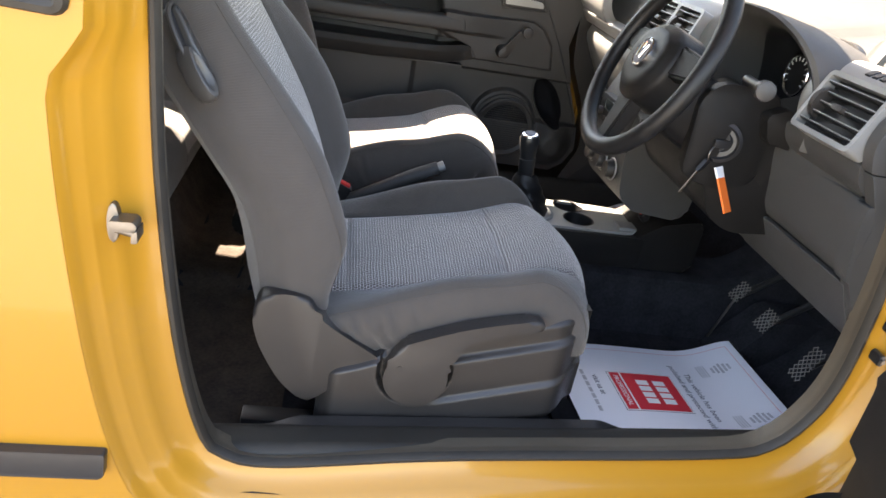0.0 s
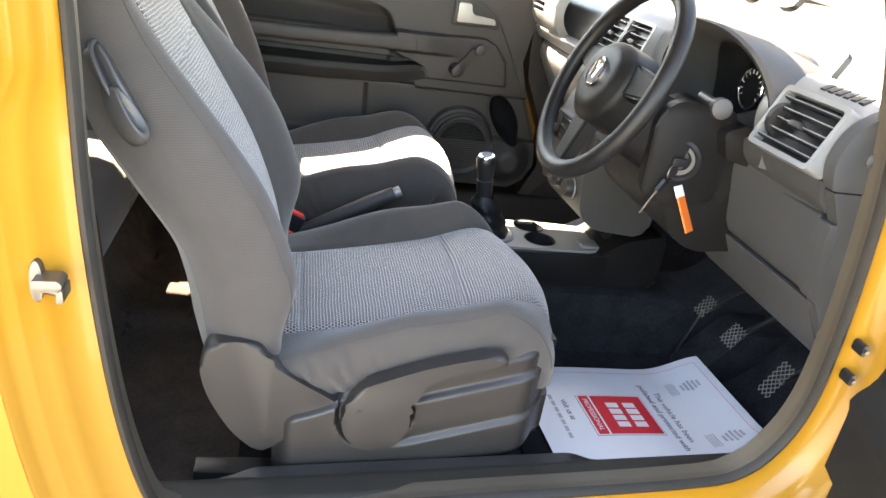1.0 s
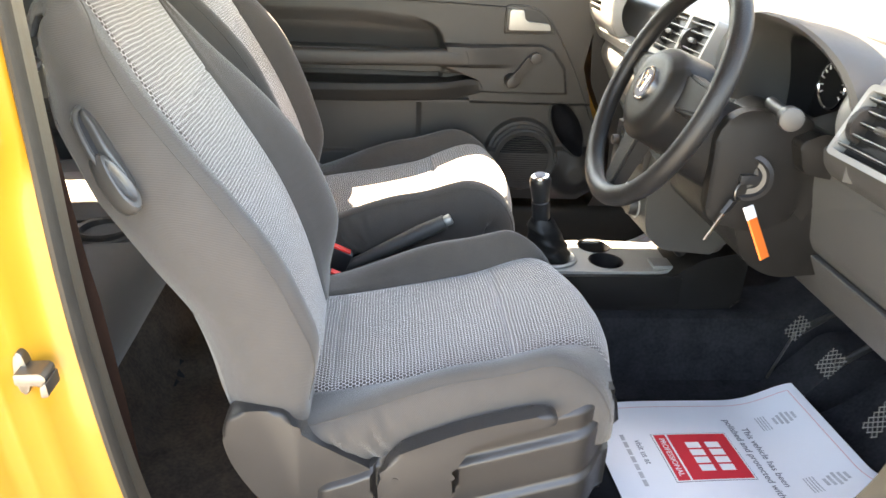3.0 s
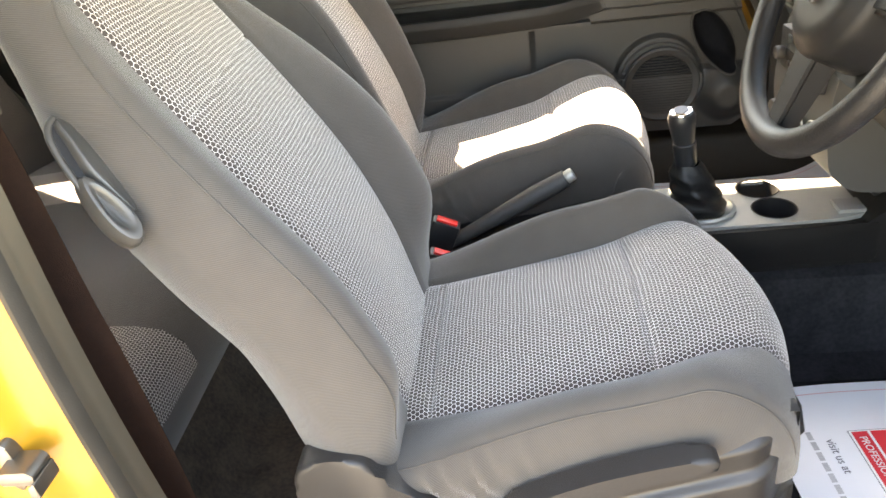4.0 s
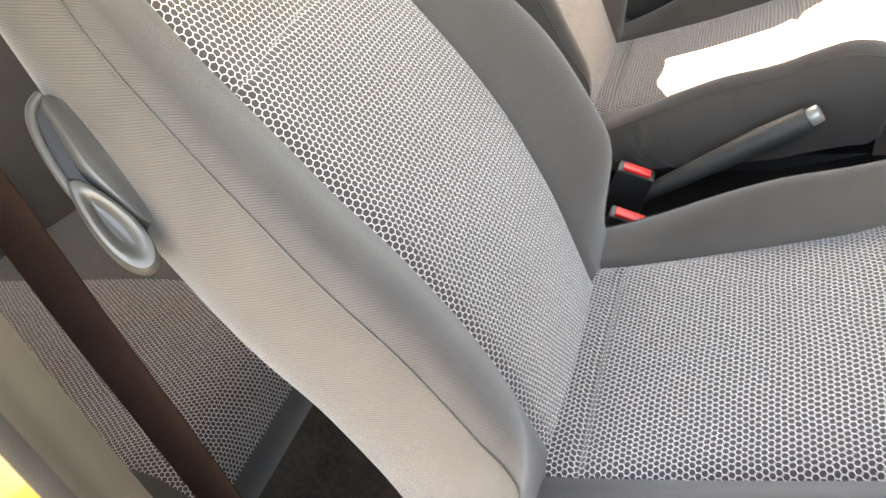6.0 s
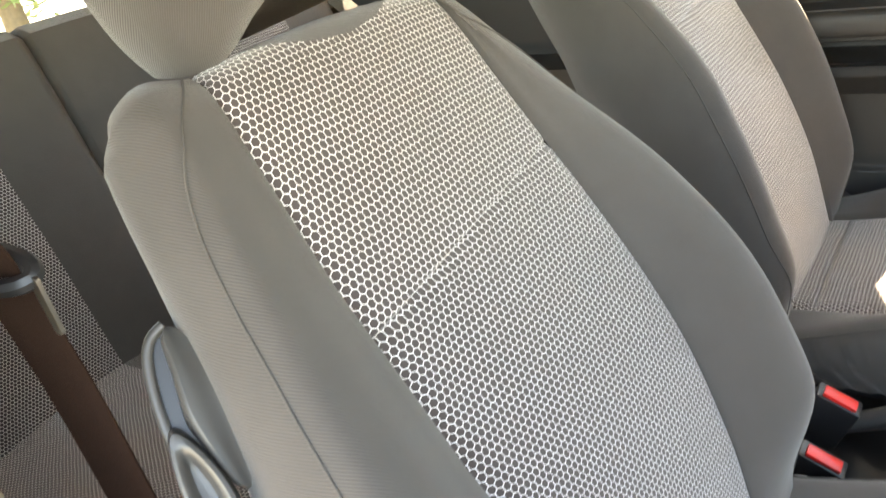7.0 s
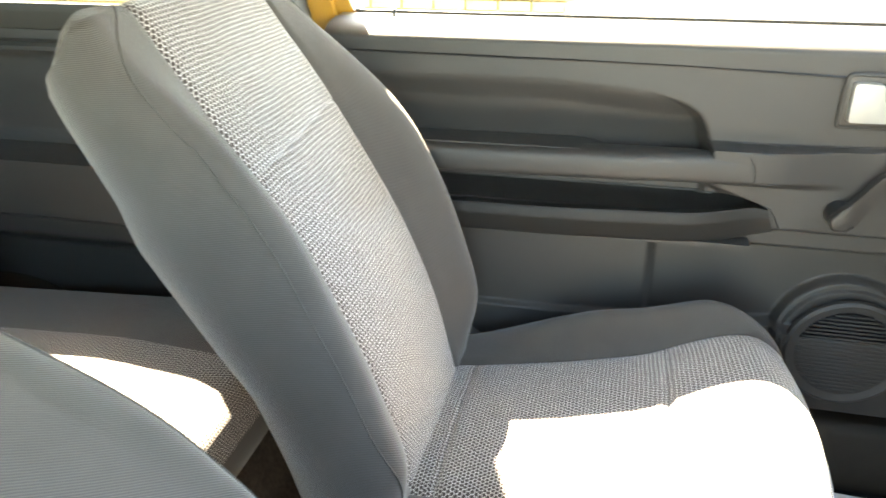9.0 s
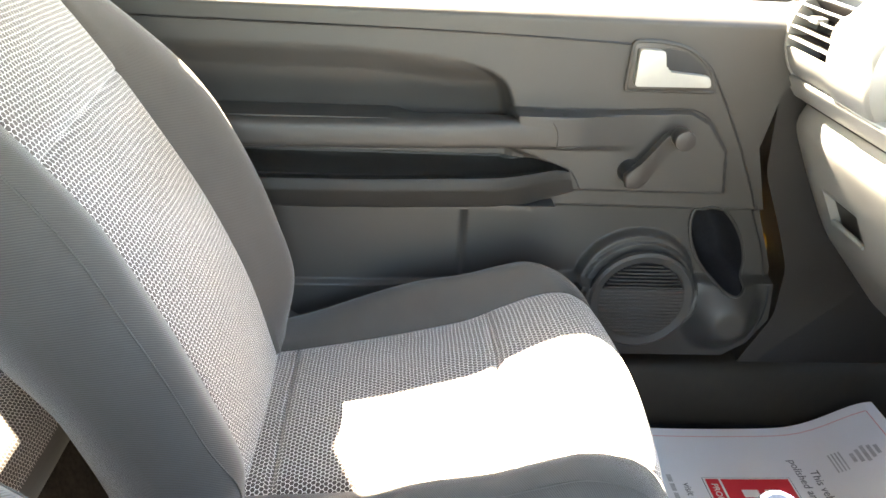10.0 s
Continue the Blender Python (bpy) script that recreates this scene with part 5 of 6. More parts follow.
def barrel_vent():
    """Outer passenger vent: a curved louvre set in a pale barrel."""
    pod = thing("air_vent", (0.82, 1.40, 1.02), "pale grey barrel-shaped dashboard air vent with curved slats", "air vent", "dashboard vents")
    cx, cz, r = 0.828, 1.088, 0.086
    def patch(name, y0, y1, a0, a1, rr, material, label="", lip=0.0):
        def face(y, a):
            e = rr - lip * smooth(y0 + 0.02, y0, y) ** 2 * rr
            return Vector((cx - e * math.cos(a), y, cz + e * math.sin(a)))
        return part(name, grid(face, span(y0, y1, 20), span(a0, a1, 30)), material, pod, label)
    A0, A1 = -0.24, 0.92
    patch("barrel_end", 1.255, 1.372, -1.15, 1.9, r + 0.004, POD, "pale grey rounded barrel end", 0.25)
    patch("lower_lip", 1.372, 1.496, -1.15, A0, r, POD)
    patch("upper_shell", 1.372, 1.496, A1, 1.9, r, POD)
    patch("vent_hollow", 1.372, 1.496, A0 - 0.02, A1 + 0.02, r - 0.040, BLACK)
    ends = [(cx - q * math.cos(a), cz + q * math.sin(a)) for q, way in ((r + 0.002, 1), (r - 0.045, -1)) for a in span(-1.15, 1.9, 26)[::way]]
    part("end_ring", prism(ends, "y", 1.496, 1.508, 0.0015), POD, pod, "silver-grey vent surround")
    part("inner_cheek", prism(ends, "y", 1.368, 1.3735), POD, pod)
    for k in range(7):
        a = A0 + 0.01 + (A1 - A0 - 0.02) * k / 6
        c, s_ = math.cos(a), math.sin(a)
        def across(q, w):
            return (cx - q * c - w * s_, cz + q * s_ - w * c)
        if 0 < k < 6:
            part("slat", prism([across(r - 0.030, -0.0016), across(r - 0.004, -0.0016), across(r - 0.004, 0.0016), across(r - 0.030, 0.0016)], "y", 1.374, 1.495), PLASTIC, pod)
        part("slat_edge", prism([across(r - 0.004, -0.0018), across(r, -0.0014), across(r, 0.0014), across(r - 0.004, 0.0018)], "y", 1.374, 1.495), POD, pod)
    a = 0.36
    mid = (cx - r * math.cos(a), cz + r * math.sin(a))
    part("tab", box((mid[0] - 0.006, 1.428, mid[1] - 0.004), (mid[0] + 0.012, 1.450, mid[1] + 0.004), 0.002), POD, pod)
    wheel_ = part("thumb_wheel", rod((cx - 0.053, 1.375, cz + 0.022), (cx - 0.053, 1.384, cz + 0.022), 0.031, n=30), PLASTIC, pod)
    for k in range(14):
        a = -0.5 + 1.3 * k / 13
        p = (cx - 0.053 - 0.0315 * math.cos(a), cz + 0.022 + 0.0315 * math.sin(a))
        part("rib", rod((p[0], 1.3755, p[1]), (p[0], 1.3835, p[1]), 0.0011, n=6), POD, wheel_)
    return pod


barrel_vent()
vc = [vent_pod(0.745, 0.845, 0.812, 1.100), vent_pod(0.858, 0.958, 0.812, 1.100)]

# instrument hood and binnacle
hood = thing("instrument_binnacle", (0.84, 0.47, 1.05), "dark hooded instrument cluster behind the steering wheel", "instrument cluster")
ARCH = ((1.10, 0.72, 0.965), (1.06, 0.90, 0.86), (1.02, 0.98, 0.775), (0.985, 1.0, 0.748), (0.94, 0.985, 0.742), (0.84, 0.94, 0.752), (0.68, 0.87, 0.785), (0.64, 0.84, 0.805), (0.62, 0.82, 0.86), (0.61, 0.81, 0.90))


def hood_at(a, v):
    ky, kz, x = ARCH[int(v)]
    c, s = math.cos(a), max(0.0, math.sin(a))
    return Vector((x + 0.06 * abs(c) ** 2, 0.47 - 0.190 * ky * math.copysign(abs(c) ** 0.75, c), 0.995 + 0.195 * kz * s ** 0.7))
part("hood", grid(hood_at, span(0.0, math.pi, 48), [float(k) for k in range(8)]), DASH, hood, "grey grained instrument hood")
part("hood_lining", grid(hood_at, span(0.0, math.pi, 48), [7.0, 8.0, 9.0]), BLACK, hood)
bm = prism(rounded([(0.33, 0.96), (0.61, 0.96), (0.61, 1.10), (0.55, 1.16), (0.39, 1.16), (0.33, 1.10)], 0.03), "x", 0.905, 0.915)
part("dial_face", bm, BLACK, hood)
for y, r in ((0.43, 0.055), (0.535, 0.038), (0.375, 0.03)):
    part("dial_ring", tube(ring((0.902, y, 1.075), r, 30, "x"), 0.0025, 6, closed=True), CHROME, hood)
    for k in range(12):
        a = radians(-30 + 240 * k / 11)
        c, s = math.cos(a), math.sin(a)
        part("dial_mark", rod((0.9025, y + c * r * 0.72, 1.075 + s * r * 0.72), (0.9025, y + c * r * 0.9, 1.075 + s * r * 0.9), 0.0012, n=5), PALE, hood)
part("cluster_sill", prism(rounded([(0.78, 0.985), (0.765, 1.03), (0.80, 1.045), (0.915, 1.01), (0.915, 0.96)], 0.01), "y", 0.35, 0.59, 0.004), DARK, hood)

# steering wheel
WHEEL, W_AX = Vector((0.604, 0.467, 1.068)), Vector((-0.915, 0, 0.404))
# in-plane axes: right of the driver is -y
w_up = Vector((0.404, 0, 0.915))
w_side = Vector((0, -1, 0))
wp = lambda a, b, c=0.0: WHEEL + w_side * a + w_up * b + W_AX * c
sw = thing("steering_wheel", WHEEL, "black three-spoke steering wheel with round chrome badge", "steering wheel")
bm = bmesh.new()
rows = []
for k in range(72):
    a = 2 * math.pi * k / 72
    rows.append([bm.verts.new(wp((0.172 + 0.0165 * math.cos(t)) * math.cos(a), (0.172 + 0.0165 * math.cos(t)) * math.sin(a), 0.012 + 0.0150 * math.sin(t))) for t in span(0, 2 * math.pi, 15)[:-1]])
for k in range(72):
    for j in range(14):
        bm.faces.new((rows[k][j], rows[k][(j + 1) % 14], rows[(k + 1) % 72][(j + 1) % 14], rows[(k + 1) % 72][j]))
part("rim", bm, LEATHER, sw, "black grained rim")
hub = [(0.072, 0.045), (0.085, 0.01), (0.078, -0.035), (0.045, -0.072), (0, -0.083), (-0.045, -0.072), (-0.078, -0.035), (-0.085, 0.01), (-0.072, 0.045), (-0.04, 0.062), (0, 0.067), (0.04, 0.062)]
hc = curve(hub + hub[:1])
def hub_at(t, v):
    p = hc(t)
    k = lerp(v, (0, 0.35, 0.7, 1), (1.0, 0.97, 0.72, 0.02))
    h = lerp(v, (0, 0.35, 0.7, 1), (-0.03, 0.018, 0.034, 0.038))
    return wp(p[0] * k, p[1] * k, h)
part("hub_pad", grid(hub_at, span(0, 1, 49)[:-1], span(0, 1, 14), wrap=True), DARK, sw, "dark grey airbag pad")
for tip, root, w0, w1 in (((0.158, 0.020), (0.060, 0.015), 0.020, 0.032), ((-0.158, 0.020), (-0.060, 0.015), 0.020, 0.032), ((0.0, -0.160), (0.0, -0.05), 0.020, 0.034)):
    t, r = Vector(tip), Vector(root)
    s = (t - r).normalized()
    nn = Vector((-s.y, s.x))
    bm = bmesh.new()
    lo = [bm.verts.new(wp(*(p), -0.012)) for p in (r + nn * w1, r - nn * w1, t - nn * w0, t + nn * w0)]
    hi = [bm.verts.new(wp(*(p), h)) for p, h in ((r + nn * w1 * 0.9, 0.018), (r - nn * w1 * 0.9, 0.018), (t - nn * w0 * 0.9, 0.010), (t + nn * w0 * 0.9, 0.010))]
    bm.faces.new(lo[::-1]), bm.faces.new(hi)
    for k in range(4):
        bm.faces.new((lo[k], lo[(k + 1) % 4], hi[(k + 1) % 4], hi[k]))
    bmesh.ops.bevel(bm, geom=bm.edges[:], offset=0.004, segments=2, affect="EDGES")
    part("spoke", bm, DARK, sw)
badge = part("badge", lathe([(0.027, 0.032), (0.027, 0.040), (0.025, 0.0415), (0.0235, 0.040), (0.001, 0.0405)], WHEEL, W_AX, 36), CHROME, sw, "round chrome badge")
part("badge_field", lathe([(0.0225, 0.0395), (0.0225, 0.0412), (0.001, 0.0414)], WHEEL, W_AX, 32), INK, badge)
for a, b in (((-0.012, 0.014), (-0.0065, -0.012)), ((-0.0065, -0.012), (0.0, 0.001)), ((0.0, 0.001), (0.0065, -0.012)), ((0.0065, -0.012), (0.012, 0.014)), ((-0.006, 0.017), (0.0, 0.004)), ((0.0, 0.004), (0.006, 0.017))):
    part("badge_bar", rod(wp(*a, 0.042), wp(*b, 0.042), 0.0016, n=6), CHROME, badge)

# steering column, stalk, ignition
col = thing("steering_column", (0.76, 0.46, 0.95), "dark grey steering column shroud with stalk and ignition lock", "steering column")
def shroud(a, v):
    c = WHEEL - W_AX * (0.03 + 0.22 * v) + Vector((0, 0, -0.035))
    r = 0.062 + 0.012 * v
    p = c + w_side * (math.copysign(abs(math.cos(a)) ** 0.6, math.cos(a)) * r * 1.15) + w_up * (math.copysign(abs(math.sin(a)) ** 0.6, math.sin(a)) * r)
    return p
bm = grid(shroud, span(0, 2 * math.pi, 33)[:-1], span(0, 1, 8), wrap=True)
bmesh.ops.holes_fill(bm, edges=[e for e in bm.edges if e.is_boundary], sides=40)
part("shroud", bm, DARK, col)
part("stalk", tube([(0.735, 0.40, 1.075), (0.72, 0.34, 1.078), (0.705, 0.29, 1.082)], [0.009, 0.009, 0.010], 12), BLACK, col, "black indicator stalk")
part("stalk_end", rod((0.707, 0.298, 1.081), (0.700, 0.272, 1.083), 0.0155, 0.0165, bevel=0.006), PLASTIC, col, "grey round stalk knob")
part("lock_ring", lathe([(0.024, 0), (0.024, 0.006), (0.020, 0.012), (0.013, 0.012), (0.012, 0.004)], (0.722, 0.394, 0.968), (-0.75, -0.62, 0.2), 28), BLACK, col, "black ignition lock ring")
part("lock_pad", prism(rounded([(0.66, 0.90), (0.655, 1.04), (0.69, 1.07), (0.80, 1.06), (0.80, 0.90), (0.74, 0.88)], 0.02), "y", 0.378, 0.40, 0.008), DARK, col)
part("lock_bezel", lathe([(0.036, 0), (0.036, 0.004), (0.030, 0.007), (0.026, 0.002)], (0.716, 0.383, 0.968), (-0.45, -0.88, 0.1), 30), BLACK, col)
keys = thing("key_bunch", (0.715, 0.378, 0.96), "car keys with an orange tag hanging from the ignition", "keys")
K = Vector((0.712, 0.378, 0.962))
part("key_head", box(K + Vector((-0.012, -0.008, -0.003)), K + Vector((0.016, 0.010, 0.012)), 0.003), BLACK, keys)
part("key_blade", rod(K + Vector((0.0, 0.0, 0.006)), K + Vector((0.02, 0.02, 0.006)), 0.004, n=8), STEEL, keys)
rc = K + Vector((-0.006, -0.004, -0.014))
part("ring", tube([rc + Vector((0.013 * math.cos(a), 0.010 * math.cos(a), 0.014 * math.sin(a))) for a in span(0, 2 * math.pi, 29)[:-1]], 0.0013, 6, closed=True), STEEL, keys)
tag_top, tag_end = rc + Vector((0.012, -0.008, -0.020)), rc + Vector((0.036, -0.044, -0.088))
sd = Vector((0.78, 0.58, 0.0)).normalized()
tag = part("tag", strip([tag_top, tag_top.lerp(tag_end, 0.5), tag_end], sd, 0.0115, 0.003), ORANGE, keys, "orange plastic key tag")
part("tag_band", strip([tag_top, tag_top.lerp(tag_end, 0.24)], sd, 0.0118, 0.0036), PALE, tag)
part("tag_mark", strip([tag_top.lerp(tag_end, 0.36) + Vector((-0.002, -0.002, 0)), tag_top.lerp(tag_end, 0.88) + Vector((-0.002, -0.002, 0))], sd, 0.0022, 0.002), RED, tag)
kb = rc + Vector((-0.022, -0.008, -0.030))
part("second_key_head", strip([rc + Vector((-0.010, -0.006, -0.010)), kb], sd, 0.008, 0.006), BLACK, keys)
part("second_key_blade", strip([kb, kb + Vector((-0.026, -0.010, -0.040))], sd, 0.0035, 0.0025), COPPER, keys)

# knee bolster, fuse lid and lower column cover
part("lower_cover", prism(rounded([(0.70, 0.925), (0.735, 0.83), (0.79, 0.80), (0.90, 0.81), (0.90, 0.97), (0.74, 0.97)], 0.03), "y", 0.385, 0.70, 0.012), DARK, col, "dark lower column cover")

# centre stack: radio, heater knobs
stk = thing("centre_stack", (0.86, 0.85, 0.62), "dark grey centre stack with radio and heater dials", "centre console")
prof = [(0.850, 1.03), (0.815, 0.96), (0.800, 0.86), (0.812, 0.77), (0.85, 0.735), (0.99, 0.72), (1.02, 1.03)]
part("housing", prism(rounded(prof, 0.03), "y", 0.735, 0.965, 0.014, seg=3), DASH, stk)
lean = Vector((-0.99, 0, 0.12)).normalized()
radio = part("radio", box((0.796, 0.765, 0.890), (0.83, 0.938, 0.958), 0.004), BLACK, stk, "black car radio")
part("display", box((0.7945, 0.80, 0.925), (0.80, 0.905, 0.950), 0.001, seg=1), DISPLAY, radio)
for y in (0.783, 0.920):
    part("knob", rod((0.797, y, 0.915), (0.782, y, 0.915), 0.011, bevel=0.002), PLASTIC, radio)
for k in range(6):
    part("button", box((0.7935, 0.803 + k * 0.0175, 0.898), (0.80, 0.816 + k * 0.0175, 0.908), 0.001, seg=1), PLASTIC, radio)
for y in (0.785, 0.85, 0.915):
    kb_ = part("heater_knob", rod((0.803, y, 0.815), (0.783, y, 0.815), 0.022, 0.019, bevel=0.003), PLASTIC, stk, "round heater dial")
    part("knob_ring", tube(ring((0.801, y, 0.815), 0.025, 24, "x"), 0.0018, 6, closed=True), SILVER, kb_)

# passenger side: pale glovebox lid with recessed catch, and the ledge above it
gl = thing("glovebox", (0.93, 1.25, 0.70), "pale grey glovebox lid with a recessed catch, partly sunlit", "glovebox")
gp = curve([(0.792, 0.986), (0.784, 0.965), (0.786, 0.945), (0.803, 0.910), (0.838, 0.846), (0.883, 0.773), (0.920, 0.730), (0.985, 0.660), (1.04, 0.60)])
CATCH_Y, CATCH_V = (1.335, 1.428), (0.275, 0.400)
def lid_face(y, v):
    x, z = gp(v)
    inside = smooth(CATCH_Y[0] - 0.003, CATCH_Y[0] + 0.003, y) * smooth(CATCH_Y[1] + 0.003, CATCH_Y[1] - 0.003, y) * smooth(CATCH_V[0] - 0.005, CATCH_V[0] + 0.005, v) * smooth(CATCH_V[1] + 0.005, CATCH_V[1] - 0.005, v)
    round_ = smooth(1.470, 1.505, y) ** 2
    return Vector((x + 0.018 * round_ + 0.024 * inside, y, z - 0.016 * inside))
ys = sorted(span(1.0, 1.505, 26) + [CATCH_Y[0] + k for k in (-0.003, 0, 0.003)] + [CATCH_Y[1] + k for k in (-0.003, 0, 0.003)])
vs_ = sorted(span(0, 0.9, 40) + [CATCH_V[0] + k for k in (-0.005, 0, 0.005)] + [CATCH_V[1] + k for k in (-0.005, 0, 0.005)])
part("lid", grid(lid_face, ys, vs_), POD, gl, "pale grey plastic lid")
hollow = []
for v in (CATCH_V[0] + 0.006, CATCH_V[1] - 0.006):
    x, z = gp(v)
    hollow.append((x + 0.021, z - 0.014))
(xa, za), (xb, zb) = hollow
part("catch_hollow", prism([(xa, za), (xb, zb), (xb + 0.002, zb + 0.0015), (xa + 0.002, za + 0.0015)], "y", CATCH_Y[0] + 0.004, CATCH_Y[1] - 0.004), PLASTIC, gl, "dark grey catch recess")
x, z = gp(CATCH_V[1] + 0.004)
part("catch", rod((x + 0.001, CATCH_Y[0] + 0.002, z), (x + 0.001, CATCH_Y[1] - 0.002, z), 0.0045, n=12), SILVER, gl, "bright lower catch lip")
gap = thing("dash_ledge", (0.85, 1.25, 0.985), "pale grey dashboard ledge above the glovebox lid", "dashboard panel")
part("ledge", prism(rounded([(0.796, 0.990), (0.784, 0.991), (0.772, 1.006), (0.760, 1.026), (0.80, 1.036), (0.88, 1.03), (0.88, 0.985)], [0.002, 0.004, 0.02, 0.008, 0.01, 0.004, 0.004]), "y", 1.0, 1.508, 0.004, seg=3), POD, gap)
part("ledge_shadow_gap", box((0.797, 1.0, 0.984), (0.86, 1.503, 0.9905)), BLACK, gap)

# ---- centre console ----
con = thing("console", (0.65, 0.875, 0.45), "dark floor console with silver-grey plate and cup holders", "centre console")
CZ = 0.600
bm = prism(rounded([(-0.12, 0.49), (-0.12, 0.55), (0.30, 0.55), (0.49, 0.585), (0.515, 0.535), (0.80, 0.535), (0.83, CZ - 0.006), (0.90, CZ + 0.04), (1.0, CZ + 0.06), (1.0, 0.52), (0.80, 0.515)], 0.02), "y", 0.788, 0.966, 0.012)
part("body", bm, DARK, con, "dark grey console body")
plate_outline = rounded([(0.50, 0.796), (0.80, 0.800), (0.85, 0.815), (0.85, 0.95), (0.77, 0.962), (0.50, 0.962)], 0.02)
for y0, y1 in ((0.786, 0.798), (0.956, 0.968)):
    part("side_wall", prism(rounded([(0.48, 0.52), (0.50, CZ - 0.004), (0.86, CZ - 0.002), (0.86, 0.52)], 0.012), "y", y0, y1, 0.004), DARK, con)
cups = [(0.695, 0.932, 0.0375), (0.703, 0.851, 0.0375)]
bm = bmesh.new()
for zz in (CZ - 0.005, CZ + 0.003):
    es = []
    loops = [plate_outline] + [[(c[0] + c[2] * math.cos(a), c[1] + c[2] * math.sin(a)) for a in span(0, 2 * math.pi, 33)[:-1]] for c in cups]
    for lp in loops:
        vs = [bm.verts.new((p[0], p[1], zz)) for p in lp]
        es += [bm.edges.new((vs[i], vs[(i + 1) % len(vs)])) for i in range(len(vs))]
    bmesh.ops.triangle_fill(bm, edges=es, use_beauty=True, use_dissolve=False)
for lp in loops:
    lo = [bm.verts.new((p[0], p[1], CZ - 0.005)) for p in lp]
    hi = [bm.verts.new((p[0], p[1], CZ + 0.003)) for p in lp]
    for i in range(len(lp)):
        bm.faces.new((lo[i], lo[(i + 1) % len(lp)], hi[(i + 1) % len(lp)], hi[i]))
part("plate", bm, SATIN, con, "silver-grey console plate")
for cx, cy_, r in cups:
    part("cup_holder", turned([(r + 0.002, 0.0035), (r + 0.001, 0.0045), (r - 0.001, 0.003), (r - 0.0025, -0.055), (0.001, -0.055)], (cx, cy_, CZ + 0.001)), BLACK, con)
part("coin_tray", box((0.80, 0.815, CZ + 0.002), (0.845, 0.86, CZ + 0.010), 0.003), POD, con)
part("lighter", rod((0.87, 0.84, CZ + 0.03), (0.855, 0.84, CZ + 0.045), 0.012, bevel=0.002), BLACK, con)
part("lighter_mark", rod((0.8565, 0.84, CZ + 0.0445), (0.855, 0.84, CZ + 0.046), 0.006), BUCKLE, con)
gear = thing("gear_lever", (0.575, 0.865, CZ), "black gear lever with leather gaiter and chrome-topped knob", "gear lever")
part("base_ring", lathe([(0.062, 0.002), (0.062, 0.008), (0.056, 0.010), (0.048, 0.004)], (0.578, 0.868, CZ), (0, 0, 1), 32), SILVER, gear, "silver gaiter ring")
def gaiter(a, v):
    r = lerp(v, (0, 0.15, 0.5, 0.8, 1), (0.047, 0.045, 0.040, 0.033, 0.022)) * (1 + 0.05 * math.sin(5 * a + 7 * v) + 0.05 * math.sin(v * 22 + a))
    return Vector((0.578 - 0.028 * v + r * math.cos(a), 0.868 - 0.004 * v + r * math.sin(a), CZ + 0.006 + 0.095 * v))
part("gaiter", grid(gaiter, span(0, 2 * math.pi, 33)[:-1], span(0, 1, 20), wrap=True), LEATHER, gear, "wrinkled black leather gaiter")
g0, g1 = Vector((0.550, 0.864, CZ + 0.092)), Vector((0.535, 0.852, CZ + 0.200))
ax = (g1 - g0)
part("knob", lathe([(0.012, 0), (0.019, 0.008), (0.020, 0.05), (0.018, 0.052), (0.0185, 0.056), (0.022, 0.085), (0.0235, 0.100), (0.020, 0.108), (0.016, 0.110)], g0, ax, 24), GLOSS, gear, "gloss black gear knob")
part("knob_cap", lathe([(0.0195, 0.107), (0.018, 0.1115), (0.010, 0.113), (0.001, 0.1135)], g0, ax, 24), CHROME, gear)
part("cap_inlay", lathe([(0.0125, 0.1126), (0.012, 0.1142), (0.001, 0.1146)], g0, ax, 20), INK, gear)
hb = thing("handbrake", (0.20, 0.885, 0.55), "dark grey handbrake lever with a pale release button", "handbrake")
part("lever", tube([(0.06, 0.880, 0.530), (0.14, 0.882, 0.568), (0.22, 0.885, 0.609), (0.28, 0.888, 0.640), (0.336, 0.890, 0.668)], [0.012, 0.013, 0.016, 0.018, 0.016], 16), DASH, hb)
part("release_button", rod((0.336, 0.890, 0.668), (0.350, 0.891, 0.676), 0.0125, bevel=0.003), SILVER, hb, "pale release button")
for nm, x, y, z in (("seat_belt_buckle", 0.092, 0.765, 0.606), ("seat_belt_buckle", 0.092, 0.857, 0.622)):
    bk = thing(nm, (x, y, z - 0.06), "black seat belt buckle with a red release button", "belt buckle", "seat belt buckles")
    m = Matrix.Translation((x, y, z)) @ Matrix.Rotation(radians(24), 4, "Y")
    part("case", box((-0.027, -0.015, -0.085), (0.027, 0.015, 0.0), 0.005, m=m), BLACK, bk)
    part("button", box((-0.020, -0.011, -0.006), (0.020, 0.007, 0.004), 0.002, m=m), BUCKLE, bk, "red button")
    part("stalk", strip([(x - 0.03, y, z - 0.075), (x - 0.07, y, z - 0.15)], (0, 1, 0), 0.018, 0.003), BELT, bk)

